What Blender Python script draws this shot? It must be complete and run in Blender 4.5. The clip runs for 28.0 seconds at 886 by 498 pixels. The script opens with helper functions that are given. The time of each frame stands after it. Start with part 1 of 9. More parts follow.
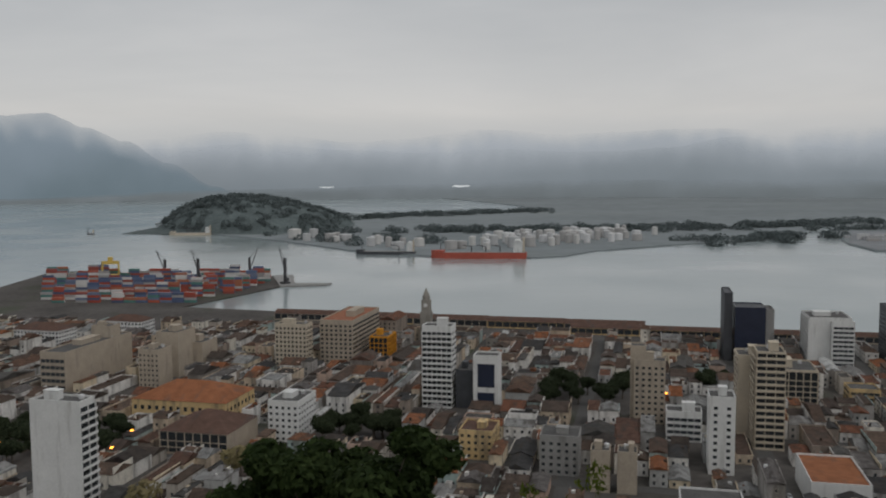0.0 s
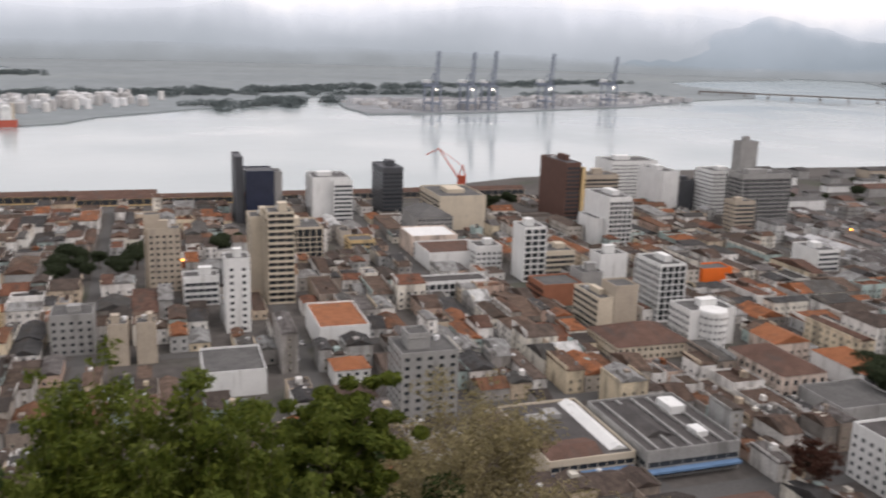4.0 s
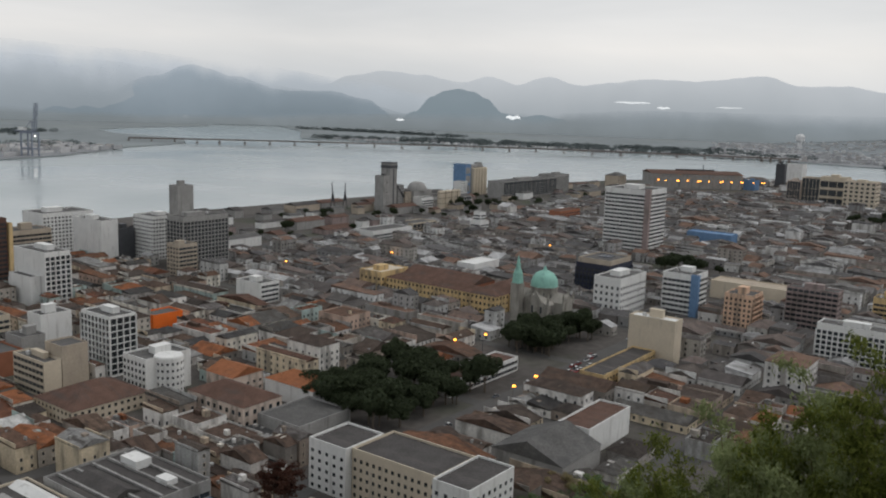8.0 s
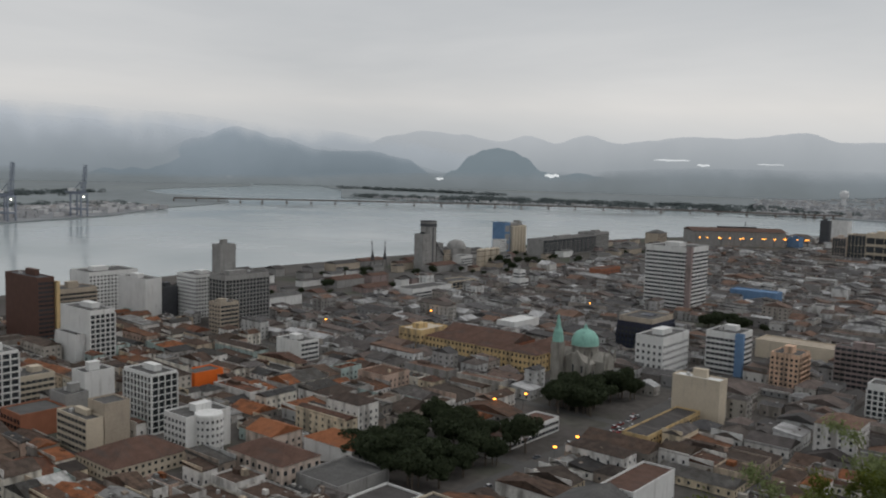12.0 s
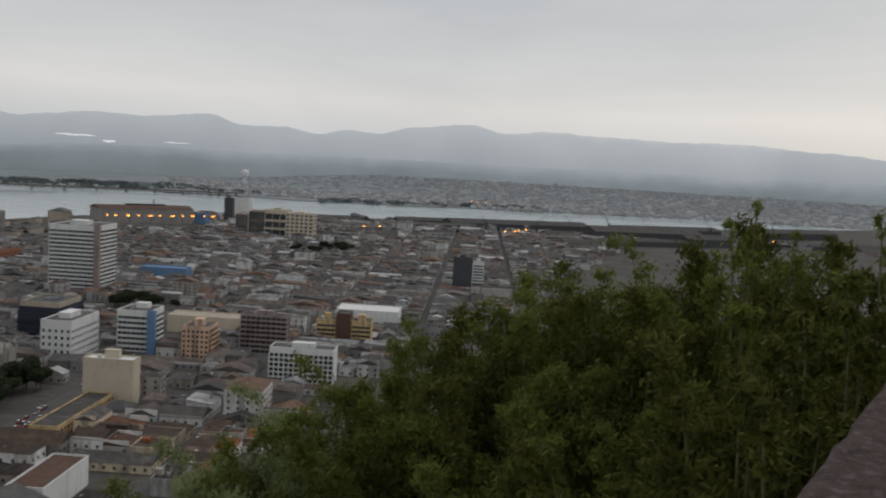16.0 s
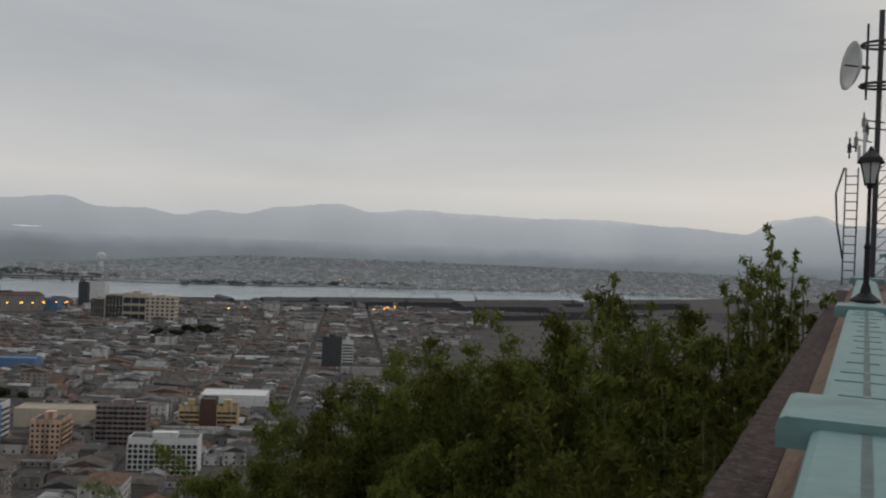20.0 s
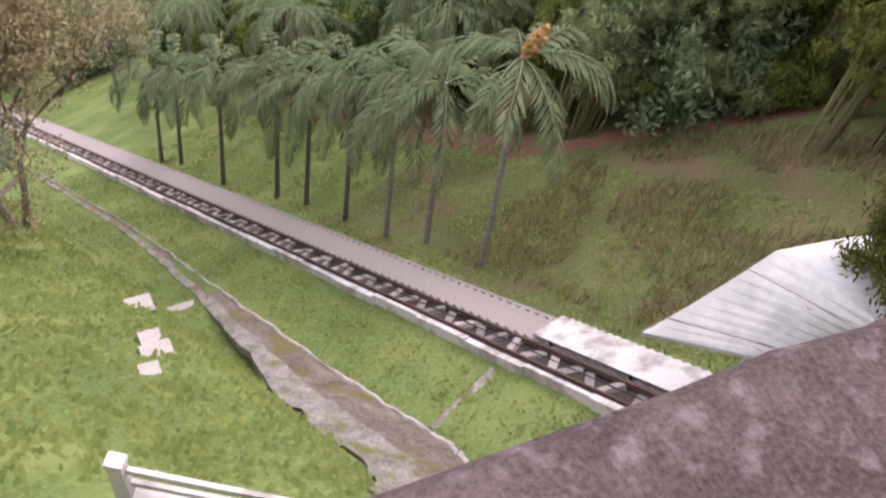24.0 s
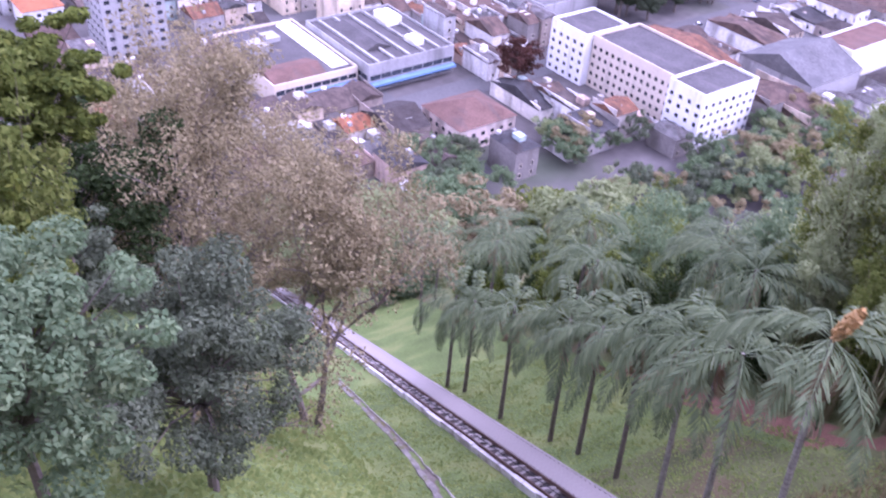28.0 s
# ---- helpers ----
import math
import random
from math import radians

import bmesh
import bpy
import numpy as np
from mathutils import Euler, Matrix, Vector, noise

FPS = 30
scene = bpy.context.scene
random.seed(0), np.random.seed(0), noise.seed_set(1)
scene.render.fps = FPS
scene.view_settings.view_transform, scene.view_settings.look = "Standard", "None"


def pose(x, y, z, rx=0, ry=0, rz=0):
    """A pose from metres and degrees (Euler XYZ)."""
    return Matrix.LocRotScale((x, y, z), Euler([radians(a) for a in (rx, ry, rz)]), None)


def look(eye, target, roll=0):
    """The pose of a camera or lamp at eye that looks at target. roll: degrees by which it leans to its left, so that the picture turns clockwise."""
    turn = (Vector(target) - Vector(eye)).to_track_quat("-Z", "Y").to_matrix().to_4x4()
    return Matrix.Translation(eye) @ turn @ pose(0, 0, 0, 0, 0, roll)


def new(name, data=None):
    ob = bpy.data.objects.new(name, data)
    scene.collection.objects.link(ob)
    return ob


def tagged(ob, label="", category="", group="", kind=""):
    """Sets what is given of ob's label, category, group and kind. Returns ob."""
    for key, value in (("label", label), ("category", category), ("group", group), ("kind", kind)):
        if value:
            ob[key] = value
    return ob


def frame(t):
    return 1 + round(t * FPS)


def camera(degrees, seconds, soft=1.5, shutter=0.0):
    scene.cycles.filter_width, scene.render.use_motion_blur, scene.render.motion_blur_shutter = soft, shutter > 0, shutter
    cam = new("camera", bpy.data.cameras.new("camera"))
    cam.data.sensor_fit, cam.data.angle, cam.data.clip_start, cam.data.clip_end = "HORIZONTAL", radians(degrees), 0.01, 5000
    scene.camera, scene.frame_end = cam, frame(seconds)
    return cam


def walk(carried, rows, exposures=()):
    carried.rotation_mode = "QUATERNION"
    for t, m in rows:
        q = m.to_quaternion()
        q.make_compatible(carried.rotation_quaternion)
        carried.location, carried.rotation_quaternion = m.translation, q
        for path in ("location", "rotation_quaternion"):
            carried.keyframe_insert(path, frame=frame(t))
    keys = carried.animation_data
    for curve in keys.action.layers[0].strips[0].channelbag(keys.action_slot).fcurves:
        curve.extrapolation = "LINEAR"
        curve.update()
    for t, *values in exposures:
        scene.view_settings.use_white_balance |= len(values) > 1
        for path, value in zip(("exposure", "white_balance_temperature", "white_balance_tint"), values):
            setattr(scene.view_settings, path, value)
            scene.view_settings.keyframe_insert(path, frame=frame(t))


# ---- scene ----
cam = camera(53.11, 28.0, 2.0, 0.35)
# seconds, eye x y z, turn about x y z
ROWS = [
    (0.0, -0.277, 0.415, 132.00, 85.10, 0.39, -0.05),
    (0.5, -0.269, 0.415, 132.00, 85.56, 0.32, -1.54),
    (1.0, -0.261, 0.415, 132.00, 84.28, 0.57, -3.19),
    (1.5, -0.253, 0.414, 132.00, 80.75, 0.66, -4.64),
    (2.0, -0.238, 0.413, 132.00, 76.93, 0.49, -7.50),
    (2.5, -0.214, 0.409, 132.00, 75.37, 0.09, -12.07),
    (3.0, -0.189, 0.402, 132.00, 75.22, -0.24, -17.09),
    (3.5, -0.161, 0.392, 132.00, 75.86, -1.03, -22.50),
    (4.0, -0.122, 0.372, 132.00, 76.79, -1.61, -30.80),
    (4.5, -0.088, 0.348, 132.00, 77.11, -2.06, -38.63),
    (6.5, -0.020, 0.270, 132.00, 79.15, -2.15, -58.51),
    (7.0, -0.013, 0.257, 132.00, 79.62, -1.98, -61.44),
    (7.5, -0.006, 0.243, 132.00, 80.08, -2.15, -64.31),
    (8.0, -0.002, 0.235, 132.00, 80.79, -1.90, -66.11),
    (8.5, -0.006, 0.244, 132.00, 82.28, -1.06, -64.37),
    (9.0, -0.007, 0.245, 132.00, 82.93, -0.90, -64.18),
    (9.5, -0.006, 0.244, 132.00, 83.17, -0.72, -64.39),
    (10.0, -0.007, 0.246, 132.00, 83.51, -0.73, -64.11),
    (10.5, -0.009, 0.249, 132.00, 83.93, -0.88, -63.41),
    (11.0, -0.010, 0.252, 132.00, 84.18, -1.10, -62.71),
    (11.5, -0.010, 0.253, 132.00, 84.42, -1.27, -62.59),
    (13.5, 0.013, 0.193, 132.00, 84.28, -2.38, -74.64),
    (14.0, 0.019, 0.164, 132.00, 84.51, -2.73, -80.41),
    (14.5, 0.023, 0.132, 132.00, 84.32, -3.38, -86.45),
    (15.0, 0.022, 0.097, 132.00, 84.17, -3.70, -93.02),
    (15.5, 0.020, 0.074, 132.00, 84.17, -3.72, -97.54),
    (16.0, 0.018, 0.059, 132.00, 84.61, -3.34, -100.46),
    (16.5, 0.013, 0.037, 132.00, 85.17, -3.03, -104.76),
    (17.0, 0.006, 0.016, 132.00, 85.81, -3.08, -109.11),
    (17.5, -0.000, -0.001, 132.00, 86.40, -3.14, -112.51),
    (18.0, -0.001, -0.003, 132.00, 87.03, -2.63, -113.04),
    (18.5, 0.000, 0.000, 132.00, 87.86, -2.11, -112.50),
    (19.0, 0.000, 0.000, 132.00, 88.69, -1.98, -112.52),
    (19.5, 0.002, 0.005, 132.00, 89.56, -2.27, -111.44),
    (20.0, 0.007, 0.017, 132.00, 90.05, -2.35, -109.01),
    (20.5, 0.009, 0.024, 132.00, 89.95, -2.14, -107.69),
    (21.0, 0.011, 0.030, 132.00, 88.96, -2.03, -106.50),
    (21.5, 0.020, 0.070, 132.00, 83.69, -2.88, -98.31),
    (22.0, 0.081, 0.139, 131.97, 72.04, -3.85, -89.87),
    (22.5, 0.139, 0.181, 131.97, 62.95, -5.86, -81.39),
    (24.5, 0.221, 0.199, 131.94, 36.82, -9.21, -67.03),
    (25.0, 0.220, 0.202, 131.94, 37.40, -8.65, -66.02),
    (25.5, 0.219, 0.209, 131.94, 39.69, -7.50, -64.39),
    (26.0, 0.216, 0.217, 131.94, 41.63, -6.42, -60.87),
    (26.5, 0.212, 0.226, 131.94, 43.77, -4.91, -57.34),
    (27.0, 0.209, 0.231, 131.94, 46.95, -4.54, -55.03),
    (27.5, 0.205, 0.237, 131.94, 50.30, -4.05, -52.16),
    (28.0, 0.201, 0.242, 131.94, 53.47, -3.53, -49.07),
]
walk(cam, [(t, pose(x, y, z, a, b, c)) for t, x, y, z, a, b, c in ROWS],
     [(0.0, 0.0, 6500, 10), (1.2, 0.02, 6500, 10), (2.0, 0.78, 6650, 17), (3.0, 1.18, 6750, 18), (4.5, 1.12, 6700, 17), (6.5, 0.8, 6600, 12), (8.0, 0.5, 6500, 10), (11.5, 0.25, 6500, 10),
      (15.0, 0.22, 6500, 10), (17.5, 0.2, 6500, 10), (20.0, 0.0, 6500, 10), (21.0, 0.0, 6500, 10), (21.6, 0.35, 6500, 10), (22.5, 1.5, 6700, 14), (24.5, 2.74, 6300, 34), (25.5, 2.77, 5950, 40),
      (26.5, 2.72, 5500, 48), (28.0, 2.9, 5150, 59)])

# ---- sky and sun: overcast dusk ----
world = bpy.data.worlds.new("overcast_sky")
scene.world = world
world.use_nodes = True
wn, wl = world.node_tree.nodes, world.node_tree.links
wn.clear()


def wnode(kind, **kw):
    n = wn.new(kind)
    for k, v in kw.items():
        n.inputs[k].default_value = v
    return n


w_out = wn.new("ShaderNodeOutputWorld")
w_tc = wn.new("ShaderNodeTexCoord")
w_map = wn.new("ShaderNodeMapping")
w_map.inputs["Scale"].default_value = (1.0, 1.0, 5.0)
wl.new(w_tc.outputs["Generated"], w_map.inputs["Vector"])
w_noise = wnode("ShaderNodeTexNoise", Scale=1.7, Detail=5.0, Roughness=0.55, Distortion=0.3)
wl.new(w_map.outputs[0], w_noise.inputs["Vector"])
w_sep = wn.new("ShaderNodeSeparateXYZ")
wl.new(w_tc.outputs["Generated"], w_sep.inputs[0])
w_ramp = wn.new("ShaderNodeValToRGB")
els = w_ramp.color_ramp.elements
els[0].position, els[0].color = 0.0, (0.42, 0.44, 0.46, 1)
els[1].position, els[1].color = 1.0, (0.42, 0.43, 0.44, 1)
for pos, col in ((0.03, (0.46, 0.47, 0.48)), (0.065, (0.55, 0.54, 0.53)), (0.10, (0.51, 0.51, 0.51)), (0.22, (0.46, 0.47, 0.48)), (0.5, (0.44, 0.45, 0.46))):
    e = els.new(pos)
    e.color = (*col, 1)
wl.new(w_sep.outputs["Z"], w_ramp.inputs[0])
w_cr = wn.new("ShaderNodeValToRGB")
w_cr.color_ramp.elements[0].position, w_cr.color_ramp.elements[0].color = 0.3, (0.86, 0.875, 0.89, 1)
w_cr.color_ramp.elements[1].position, w_cr.color_ramp.elements[1].color = 0.7, (1.07, 1.065, 1.06, 1)
wl.new(w_noise.outputs[0], w_cr.inputs[0])
w_mul = wn.new("ShaderNodeMix")
w_mul.data_type, w_mul.blend_type = "RGBA", "MULTIPLY"
w_mul.inputs["Factor"].default_value = 1.0
wl.new(w_ramp.outputs[0], w_mul.inputs["A"])
wl.new(w_cr.outputs[0], w_mul.inputs["B"])
w_sky = wn.new("ShaderNodeTexSky")
w_sky.sky_type, w_sky.sun_disc = "NISHITA", False
w_sky.sun_elevation, w_sky.sun_rotation = radians(20), radians(140)
w_mix = wn.new("ShaderNodeMix")
w_mix.data_type = "RGBA"
w_mix.inputs["Factor"].default_value = 0.004
wl.new(w_mul.outputs["Result"], w_mix.inputs["A"])
wl.new(w_sky.outputs[0], w_mix.inputs["B"])
w_bg = wn.new("ShaderNodeBackground")
w_bg.inputs["Strength"].default_value = 1.0
wl.new(w_mix.outputs["Result"], w_bg.inputs["Color"])
wl.new(w_bg.outputs[0], w_out.inputs["Surface"])

sun_data = bpy.data.lights.new("sun", "SUN")
sun_data.energy, sun_data.angle, sun_data.color = 0.6, radians(40), (1.0, 0.96, 0.92)
sun = new("sun", sun_data)
sun.matrix_world = look((0, 0, 0), (-0.5, 0.6, -1.1))

# ---- materials ----


def material(name, base, rough=0.8, var=0.25, scale=1.0, fine=12.0, bump=0.3, depth=0.02, metal=0.0, spread=0.0, palette=None, island=False, spec=0.12, stain=None):
    """A surface with colour variation at two scales and fine relief; palette: colours picked piece by piece."""
    m = bpy.data.materials.new(name)
    m.use_nodes = True
    n, l = m.node_tree.nodes, m.node_tree.links
    b = n["Principled BSDF"]
    b.inputs["Roughness"].default_value, b.inputs["Metallic"].default_value = rough, metal
    b.inputs["Specular IOR Level"].default_value = spec
    tc = n.new("ShaderNodeTexCoord")
    big, small = n.new("ShaderNodeTexNoise"), n.new("ShaderNodeTexNoise")
    big.inputs["Scale"].default_value, big.inputs["Detail"].default_value = scale, 4
    small.inputs["Scale"].default_value, small.inputs["Detail"].default_value = fine, 6
    for t in (big, small):
        l.new(tc.outputs["Object"], t.inputs["Vector"])
    if palette or spread:
        src = n.new("ShaderNodeNewGeometry").outputs["Random Per Island"] if island else n.new("ShaderNodeObjectInfo").outputs["Random"]
    if palette:
        ramp = n.new("ShaderNodeValToRGB")
        ramp.color_ramp.interpolation = "CONSTANT"
        for i, c in enumerate(palette):
            e = ramp.color_ramp.elements[i] if i < 2 else ramp.color_ramp.elements.new(i / len(palette))
            e.position, e.color = i / len(palette), (*c, 1)
        l.new(src, ramp.inputs[0])
        col = ramp.outputs[0]
    else:
        rgb = n.new("ShaderNodeRGB")
        rgb.outputs[0].default_value = (*base, 1)
        col = rgb.outputs[0]
    add = n.new("ShaderNodeMath")
    add.operation = "ADD"
    l.new(big.outputs[0], add.inputs[0])
    l.new(small.outputs[0], add.inputs[1])
    rng = n.new("ShaderNodeMapRange")
    rng.inputs[1].default_value, rng.inputs[2].default_value = 0.65, 1.35
    rng.inputs[3].default_value, rng.inputs[4].default_value = 1 - var, 1 + var
    l.new(add.outputs[0], rng.inputs[0])
    val = rng.outputs[0]
    if spread:
        sr = n.new("ShaderNodeMapRange")
        sr.inputs[3].default_value, sr.inputs[4].default_value = 1 - spread, 1 + spread
        l.new(src, sr.inputs[0])
        mm = n.new("ShaderNodeMath")
        mm.operation = "MULTIPLY"
        l.new(val, mm.inputs[0])
        l.new(sr.outputs[0], mm.inputs[1])
        val = mm.outputs[0]
    mul = n.new("ShaderNodeVectorMath")
    mul.operation = "SCALE"
    l.new(col, mul.inputs[0])
    l.new(val, mul.inputs["Scale"])
    res = mul.outputs[0]
    if stain:
        mx = n.new("ShaderNodeMix")
        mx.data_type = "RGBA"
        sn = n.new("ShaderNodeTexNoise")
        mp = n.new("ShaderNodeMapping")
        mp.inputs["Scale"].default_value = stain[1]
        l.new(tc.outputs["Object"], mp.inputs[0])
        l.new(mp.outputs[0], sn.inputs["Vector"])
        sn.inputs["Scale"].default_value, sn.inputs["Detail"].default_value = 1.0, 5
        st = n.new("ShaderNodeMapRange")
        st.inputs[1].default_value, st.inputs[2].default_value, st.inputs[4].default_value = stain[2], stain[2] + 0.15, stain[3]
        l.new(sn.outputs[0], st.inputs[0])
        l.new(st.outputs[0], mx.inputs["Factor"])
        l.new(res, mx.inputs["A"])
        mx.inputs["B"].default_value = (*stain[0], 1)
        res = mx.outputs["Result"]
    l.new(res, b.inputs["Base Color"])
    if bump:
        bp = n.new("ShaderNodeBump")
        bp.inputs["Strength"].default_value, bp.inputs["Distance"].default_value = bump, depth
        l.new(small.outputs[0], bp.inputs["Height"])
        l.new(bp.outputs[0], b.inputs["Normal"])
    return m


def glow(name, col, power):
    m = bpy.data.materials.new(name)
    m.use_nodes = True
    b = m.node_tree.nodes["Principled BSDF"]
    b.inputs["Base Color"].default_value = (*col, 1)
    b.inputs["Emission Color"].default_value = (*col, 1)
    b.inputs["Emission Strength"].default_value = power
    return m


GRIME = ((0.13, 0.118, 0.102), (0.25, 0.25, 0.05), 0.48, 0.65)
PLASTERS = [(0.72, 0.70, 0.66), (0.46, 0.42, 0.37), (0.78, 0.76, 0.73), (0.56, 0.46, 0.35), (0.36, 0.34, 0.32), (0.66, 0.56, 0.41), (0.30, 0.25, 0.21),
            (0.74, 0.72, 0.69), (0.50, 0.37, 0.30), (0.42, 0.42, 0.41), (0.24, 0.22, 0.20), (0.64, 0.62, 0.59), (0.70, 0.66, 0.58), (0.38, 0.47, 0.45)]
ROOFS = [(0.086, 0.060, 0.047), (0.068, 0.055, 0.047), (0.112, 0.068, 0.049), (0.090, 0.086, 0.081), (0.075, 0.055, 0.043), (0.143, 0.072, 0.044), (0.058, 0.057, 0.057),
         (0.099, 0.075, 0.062), (0.215, 0.211, 0.205), (0.072, 0.055, 0.047), (0.117, 0.081, 0.062), (0.044, 0.043, 0.043), (0.224, 0.090, 0.044), (0.117, 0.107, 0.103),
         (0.081, 0.062, 0.052), (0.049, 0.042, 0.038), (0.090, 0.062, 0.049), (0.062, 0.060, 0.057)]
M_PLASTER = material("plaster_painted", (0.5, 0.5, 0.5), 0.9, 0.25, 0.15, 1.2, 0.1, palette=[tuple(0.88 * c for c in r) for r in PLASTERS], stain=GRIME)
M_PLASTER_I = material("plaster_painted_rows", (0.5, 0.5, 0.5), 0.9, 0.18, 0.1, 0.8, 0.1, palette=PLASTERS, island=True, stain=GRIME)
M_TILE = material("roof_tile_old", (0.2, 0.1, 0.1), 0.9, 0.6, 0.4, 4, 0.7, 0.08, palette=ROOFS, stain=((0.04, 0.033, 0.028), (0.45, 0.12, 0.3), 0.5, 0.75))
M_TILE_I = material("roof_tile_old_rows", (0.2, 0.1, 0.1), 0.9, 0.55, 0.3, 3, 0.6, 0.08, palette=[tuple(0.98 * c for c in r) for r in ROOFS] + [(0.14, 0.065, 0.042), (0.20, 0.085, 0.045), (0.10, 0.058, 0.044), (0.22, 0.22, 0.215), (0.42, 0.42, 0.41)], island=True, stain=((0.06, 0.05, 0.043), (0.3, 0.12, 0.3), 0.5, 0.7))
# greyer, paler copies for far rows: haze painted into roof and wall colours
M_TILE_FAR = material("roofs_haze_tinted", (0.2, 0.1, 0.1), 0.9, 0.45, 0.2, 2, 0.4, 0.08, palette=[(0.098, 0.090, 0.086), (0.128, 0.104, 0.094), (0.082, 0.079, 0.079), (0.150, 0.108, 0.090), (0.105, 0.101, 0.101), (0.135, 0.110, 0.100), (0.27, 0.27, 0.27), (0.090, 0.080, 0.077), (0.118, 0.114, 0.114), (0.42, 0.42, 0.42), (0.104, 0.089, 0.081), (0.172, 0.166, 0.162), (0.168, 0.108, 0.082), (0.078, 0.076, 0.078)], island=True, stain=((0.07, 0.065, 0.062), (0.1, 0.06, 0.1), 0.5, 0.6))
M_PLASTER_FAR = material("walls_haze_tinted", (0.4, 0.4, 0.4), 0.9, 0.18, 0.1, 0.8, 0.1, palette=[(0.36, 0.355, 0.35), (0.28, 0.27, 0.26), (0.50, 0.50, 0.49), (0.22, 0.21, 0.205), (0.33, 0.30, 0.27), (0.42, 0.40, 0.37), (0.25, 0.25, 0.25), (0.19, 0.175, 0.165), (0.64, 0.64, 0.63), (0.58, 0.57, 0.55)], island=True, stain=GRIME)
M_GLASS = material("window_glass_dark", (0.035, 0.04, 0.045), 0.25, 0.3, 0.5, 3, 0, spec=0.5, spread=0.4)
M_WHITE = material("white_paint_weathered", (0.69, 0.69, 0.675), 0.85, 0.1, 0.12, 1.5, 0.1, stain=((0.35, 0.34, 0.32), (0.5, 0.5, 0.06), 0.56, 0.5))
M_CREAM = material("cream_render", (0.55, 0.48, 0.38), 0.88, 0.12, 0.12, 1.5, 0.1, stain=((0.30, 0.27, 0.23), (0.4, 0.4, 0.06), 0.57, 0.5))
M_TAN = material("tan_render", (0.42, 0.36, 0.29), 0.9, 0.15, 0.12, 1.5, 0.1, stain=((0.2, 0.18, 0.16), (0.3, 0.3, 0.06), 0.56, 0.5))
M_GREY = material("grey_concrete", (0.30, 0.295, 0.285), 0.9, 0.2, 0.15, 1.5, 0.2, stain=((0.12, 0.115, 0.11), (0.3, 0.3, 0.05), 0.55, 0.6))
M_DARK = material("dark_cladding", (0.075, 0.078, 0.085), 0.5, 0.2, 0.2, 2, 0.1)
M_BLUEDARK = material("blue_black_glass", (0.028, 0.035, 0.06), 0.2, 0.2, 0.2, 2, 0, spec=0.5)
M_BROWN = material("brown_cladding", (0.115, 0.065, 0.052), 0.6, 0.15, 0.2, 2, 0.1)
M_YELLOW = material("yellow_ochre_render", (0.60, 0.44, 0.23), 0.88, 0.15, 0.15, 1.5, 0.1, stain=GRIME)
M_ORANGE = material("orange_panels", (0.62, 0.28, 0.035), 0.7, 0.15, 0.2, 2, 0.1)
M_PINK = material("pale_pink_render", (0.60, 0.50, 0.43), 0.88, 0.12, 0.12, 1.5, 0.1, stain=GRIME)
M_PEACH = material("peach_render", (0.66, 0.45, 0.32), 0.88, 0.1, 0.12, 1.5, 0.1, stain=GRIME)
M_MAUVE = material("mauve_render", (0.30, 0.24, 0.23), 0.88, 0.12, 0.12, 1.5, 0.1, stain=GRIME)
M_BLUE = material("blue_paint", (0.14, 0.235, 0.38), 0.7, 0.2, 0.2, 2, 0.1)
M_REDBROWN = material("red_brown_brick", (0.30, 0.13, 0.08), 0.9, 0.2, 0.2, 2, 0.2)
M_ORANGERED = material("orange_red_wall", (0.75, 0.16, 0.03), 0.7, 0.1, 0.2, 2, 0.1)
M_ROOFGREY = material("flat_roof_grey", (0.115, 0.112, 0.109), 0.95, 0.35, 0.1, 1.2, 0.3, stain=((0.07, 0.07, 0.07), (0.12, 0.12, 0.12), 0.5, 0.6))
M_ROOFDARK = material("dark_sheet_roof", (0.075, 0.07, 0.068), 0.85, 0.35, 0.12, 1.4, 0.4, stain=((0.16, 0.14, 0.13), (0.2, 0.05, 0.1), 0.56, 0.5))
M_ROOFBROWN = material("brown_tile_roof", (0.115, 0.07, 0.055), 0.9, 0.35, 0.2, 2, 0.5, stain=((0.08, 0.07, 0.065), (0.2, 0.05, 0.1), 0.52, 0.6))
M_ROOFORANGE = material("orange_tile_roof", (0.27, 0.11, 0.055), 0.9, 0.3, 0.2, 2, 0.5, stain=((0.14, 0.09, 0.07), (0.2, 0.1, 0.1), 0.55, 0.6))
M_COPPER = material("green_copper", (0.25, 0.47, 0.40), 0.7, 0.2, 0.3, 2, 0.2, stain=((0.12, 0.2, 0.18), (0.3, 0.3, 0.1), 0.58, 0.5))
M_STONE = material("grey_granite", (0.30, 0.285, 0.255), 0.9, 0.25, 0.2, 2, 0.3, stain=GRIME)
M_CITY = material("city_ground", (0.095, 0.087, 0.081), 0.95, 0.35, 0.02, 0.2, 0.2, stain=((0.06, 0.075, 0.045), (0.012, 0.012, 0.012), 0.55, 0.8))
M_ROAD = material("asphalt_worn", (0.10, 0.097, 0.094), 0.92, 0.2, 0.05, 1.0, 0.1)
# far grounds and walls: distance haze mixed into pale blue-grey base colours
M_FARLAND = material("far_mangrove_hazed", (0.222, 0.246, 0.254), 0.95, 0.18, 0.003, 0.02, 0, stain=((0.25, 0.275, 0.26), (0.002, 0.002, 0.002), 0.57, 0.5))
M_FARTOWN = material("far_town_ground_hazed", (0.24, 0.25, 0.26), 0.95, 0.25, 0.004, 0.03, 0)
